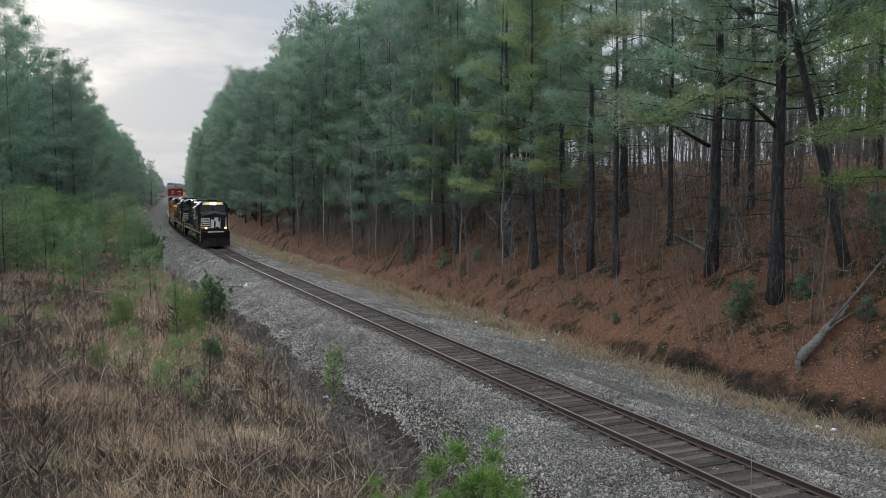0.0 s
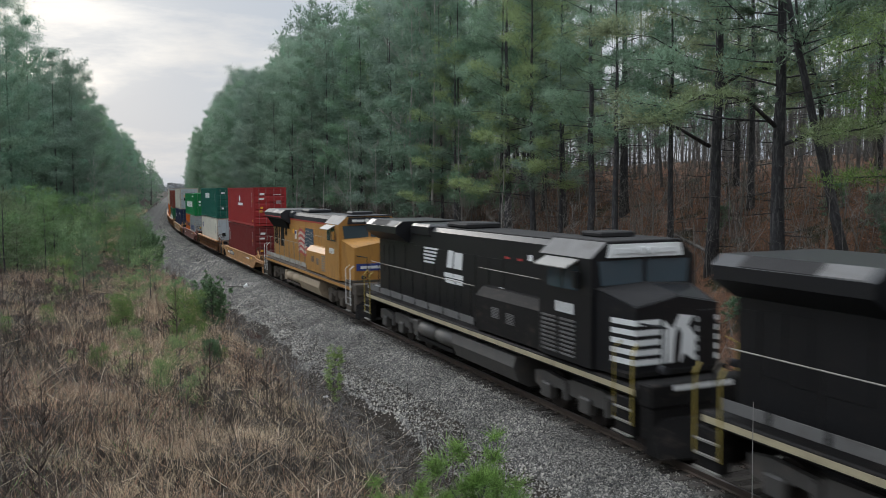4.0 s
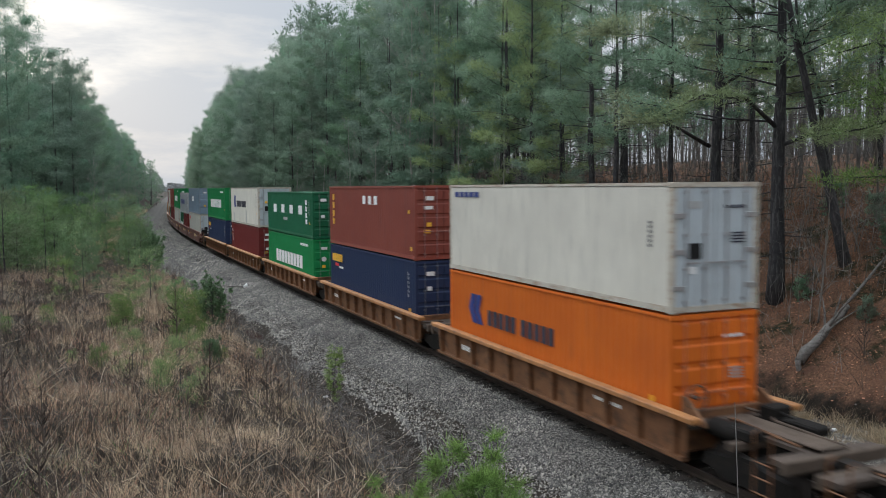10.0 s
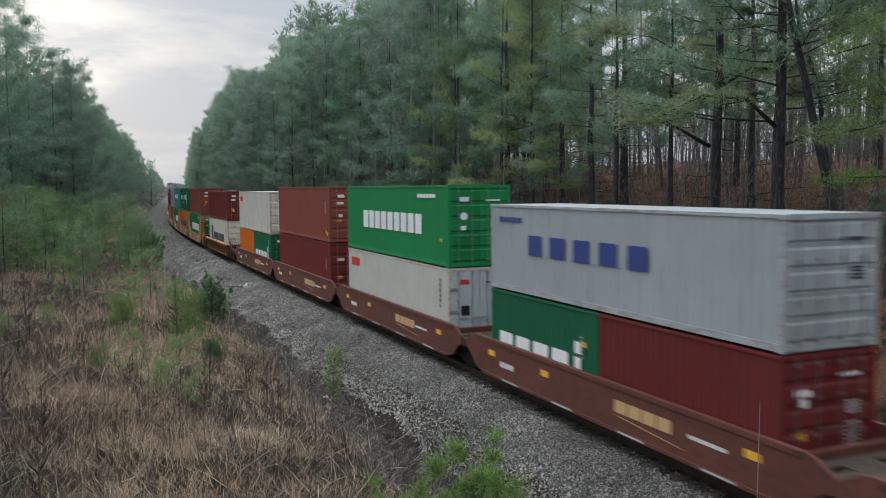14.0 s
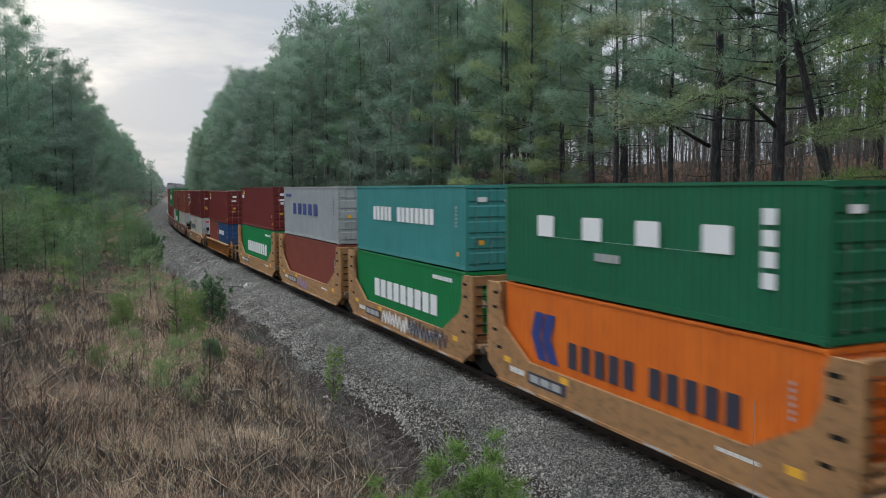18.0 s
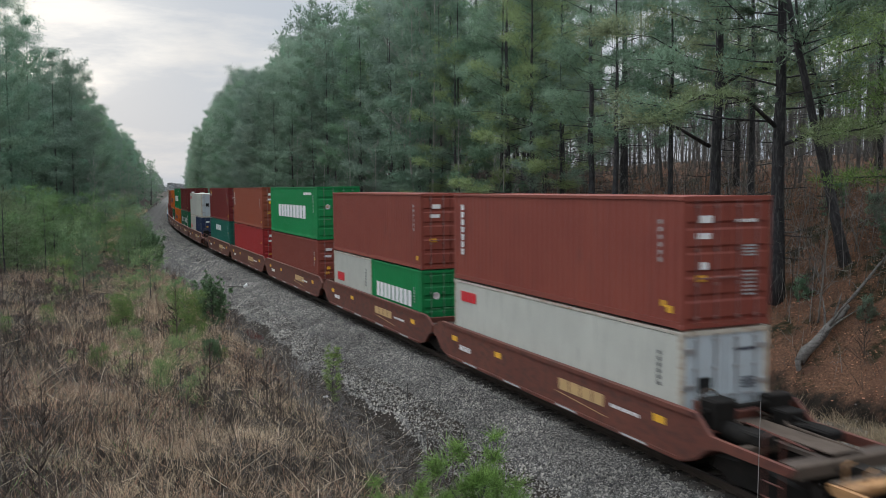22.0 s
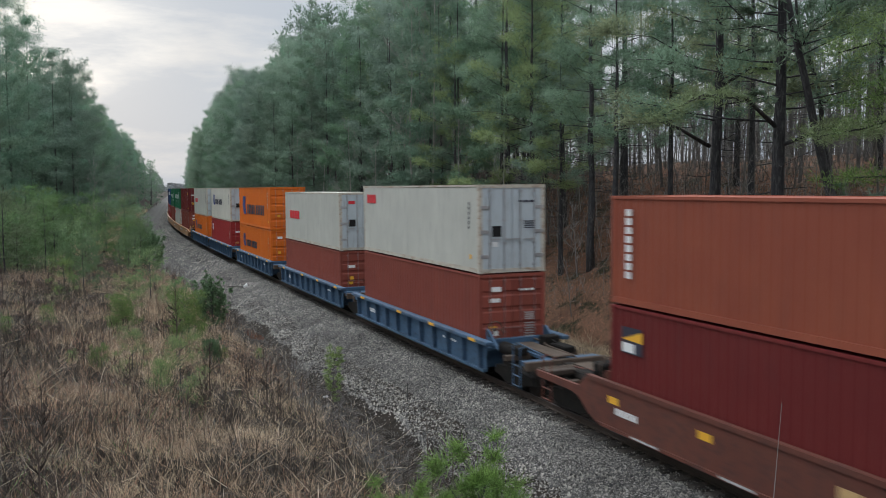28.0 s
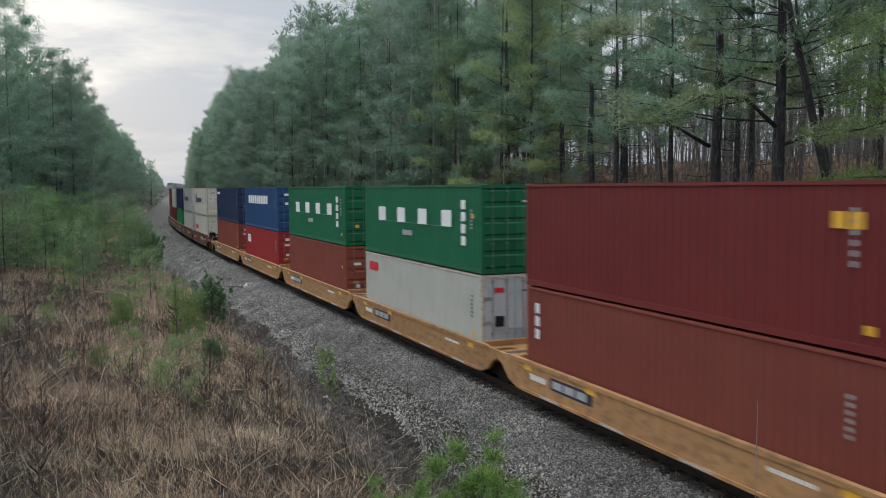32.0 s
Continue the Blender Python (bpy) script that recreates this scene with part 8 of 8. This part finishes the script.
    P("coupler", Shape().tube([(-10.5, 0, 0.85), (-11.15, 0, 0.85)], 0.12, 8).box(-11.3, -11.0, -0.16, 0.16, 0.66, 1.05), M["grime"])
    P("rear_steps_plate", Shape().bevel_box(-10.75, -10.5, -1.5, 1.5, 0.45, 1.25, 0.03), under)
    # handrail along the walkway
    for y in (-1.47, 1.47):
        rail = P("handrail", Shape().tube([(-10.3, y, 2.2), (-9.9, y, 2.62), (0.8, y, 2.62)], 0.012, 6), M["dusty_white"])
        P("handrail", Shape().tube([(1.2, y, 3.2), (6.4, y, 3.2)], 0.011, 6), M["dusty_white"])
        for k in range(9):
            P("stanchion", Shape().tube([(-10.3 + k * 1.35, y, 1.62), (-10.3 + k * 1.35, y, 2.62 if k else 2.2)], 0.02, 6), M["loco_black"] if ns else M["loco_sill"], parent=rail)
        for k in range(8):
            P("walkway_panel", Shape().bevel_box(-10.1 + k * 1.38, -8.85 + k * 1.38, y * 1.012 - 0.006, y * 1.012 + 0.006, 1.68, 1.86, 0.004), M["dusty_white"] if not ns else M["panel_grey"])
    # tanks between the trucks
    tank = M["tank_dark"] if ns else M["tank_tan"]
    P("fuel_tank", Shape().prism_x([(-1.3, 0.45), (-0.95, 0.28), (0.95, 0.28), (1.3, 0.45), (1.48, 0.9), (1.4, 1.22), (-1.4, 1.22), (-1.48, 0.9)], -1.2, 3.4), tank)
    for x in (-3.6, -1.9):
        for y in (-1.24, 1.24):
            P("air_reservoir", Shape().tube([(x - 0.75, y, 0.92), (x - 0.68, y, 0.92), (x + 0.68, y, 0.92), (x + 0.75, y, 0.92)], [0.15, 0.28, 0.28, 0.15], 12), tank, smooth=True)
    P("tank_shelf", Shape().box(-4.6, -1.2, -1.4, 1.4, 0.5, 0.62), under)
    P("air_filter_box", Shape().bevel_box(-4.9, -4.45, -1.45, -1.1, 0.6, 1.2, 0.03), tank)
    for x in (-6.9, 6.9):
        loco_truck(ob, x, M["truck_grey"] if not ns else M["tank_dark"])
    # side markings as plain shapes
    if ns:
        e = Shape()
        for k in range(5):
            e.prism([(0, 3.02 + k * 0.13), (1.35 - 0.09 * (4 - k), 3.02 + k * 0.13), (1.45 - 0.09 * (4 - k), 3.09 + k * 0.13), (0, 3.09 + k * 0.13)], -0.006, 0)
        P("stripe_emblem", e, M["loco_white"], m=pose(-4.9, -0.996, 0.35))
        P("lettering", Shape().prism([(0, 3.0), (0.5, 3.0), (0.66, 3.62), (0.18, 3.62)], -0.006, 0).prism([(0.62, 3.0), (1.35, 3.0), (1.45, 3.58), (0.75, 3.58)], -0.006, 0), M["loco_white"], m=pose(-2.7, -0.996, 0.35))
        P("lettering", bars(2, 1.7, 0.16, 0.06), M["loco_white"], m=pose(-2.9, -0.996, 3.0))
        P("lettering", bars(1, 1.5, 0.16, 0.0), M["loco_white"], m=pose(-2.8, -0.996, 2.8))
        for x in (2.3, 3.3, 4.9):
            P("red_tab", Shape().box(x, x + 0.35, -0.99, -0.982, 3.55, 3.63), M["loco_red"])
        P("builder_plate", Shape().box(4.1, 4.4, -0.992, -0.982, 3.6, 3.8), M["loco_white"])
        P("step_lamp", Shape().box(1.9, 2.12, -1.0, -0.98, 2.52, 2.64), M["lamp_board"] if lit else M["loco_white"])
    else:
        # waving flag: rows of wavy stripes and a blue corner
        for k in range(9):
            s = Shape()
            n = 14
            up = [(-3.0 + 3.6 * i / n, 3.55 - k * 0.16 + 0.10 * math.sin(i * 0.75) + 0.01 * i) for i in range(n + 1)]
            s.prism(up + [(x, z - 0.165) for x, z in reversed(up)], -0.004 - 0.0004 * k, 0)
            P("flag_stripe", s, M["flag_red" if k % 2 == 0 else "flag_white"], m=pose(0, -1.0, 0.15))
        P("flag_corner", Shape().prism([(-1.5, 2.75), (0.75, 2.55), (0.5, 3.75), (-1.2, 3.75)], -0.012, -0.008), M["flag_blue"], m=pose(0, -1.0, 0.15))
        stars = Shape()
        for r in range(5):
            for c in range(6):
                x, z = -1.2 + c * 0.28 + 0.14 * (r % 2), 2.8 + r * 0.19 + 0.05 * math.sin(c)
                stars.prism([(x - 0.045, z), (x, z - 0.045), (x + 0.045, z), (x, z + 0.045)], -0.016, -0.012)
        P("flag_stars", stars, M["flag_white"], m=pose(0, -1.0, 0.15))["kind"] = "stuff"
        P("shield_plate", Shape().box(-3.9, -3.5, -1.006, -0.982, 2.7, 3.2), M["loco_white"])
        P("shield_plate", Shape().box(-3.9, -3.5, -1.012, -1.006, 2.95, 3.15), MARK["blue"])
        P("notice_plate", Shape().box(-4.5, -4.2, -1.004, -0.982, 2.95, 3.25), MARK["yellow"])
    return ob


for c, st, lb, lit in ((-82.2, "black", "black diesel locomotive with white nose stripes and lit headlights", True), (-104.6, "black", "black diesel locomotive with white nose stripes, unlit", False), (-127.0, "yellow", "yellow and grey diesel locomotive with a painted flag", False)):
    MOVERS.append((locomotive(st, lb, lit), c, 0.0))


# ---- what stirs in the wind: a tall stalk close by and a thin pine sapling ----
def build_swaying():
    a, d = near_line(2.17, 6.0)
    x, y, z = spot(a, d)
    s = Shape().tube([(0, 0, -0.05), (0.015, 0, 1.0), (0.0, 0, 4.70 - z)], [0.006, 0.005, 0.0025], 5)
    stalk = tagged(new("grass_stalk", s.mesh("grass_stalk", M["twig_pale"])), "single tall pale dry grass stalk near the camera", "grass stalk")
    sap = pine(83, 2.0, 0.018, 0.12, 0.42, 13, per=20, needle=0.2, width=0.022, mat="needle_young", dead=0, dense=7, rise=1.2, taper=0.4, name="pine_sapling", label="thin swaying young pine with sparse green tufts")
    xs, ys, zs = spot(-7.2, -5.2)
    return (stalk, x, y, z), (sap, xs, ys, zs)


SWAY = build_swaying()
STALK_ROWS = ((0, 0.0), (3.5, 0.2), (6, 0.0), (9, -0.4), (11, -4.2), (13, 0.6), (14.5, 1.3), (16.5, 3.2), (19, -1.2), (21, 1.3), (23, 1.0), (25.5, 0.4), (27.5, 0.9), (28, 4.2), (30, 0.0), (32, 0.8))
SAPLING_ROWS = ((0, 4), (3.0, 5), (6, 4), (9, 5), (11, 5), (13, 6), (14.5, 3), (16.5, 3), (19, 5), (21, 4), (23, 1), (25.5, 11), (27.5, 5), (30, 1), (32, -7))


def motions():
    """The train runs along the line from start to end; stalk and sapling sway."""
    for ob, c, z in MOVERS:
        rows = []
        for t in range(33):
            x, y, h = line(c + run(t))
            rows.append((float(t), pose(float(x), float(y), z, 0, 0, math.degrees(float(h)) - 90)))
        walk(ob, rows)
    for (ob, x, y, z), tilts in zip(SWAY, (STALK_ROWS, SAPLING_ROWS)):
        walk(ob, [(float(t), pose(x, y, z, 0, q, 0)) for t, q in tilts])


motions()
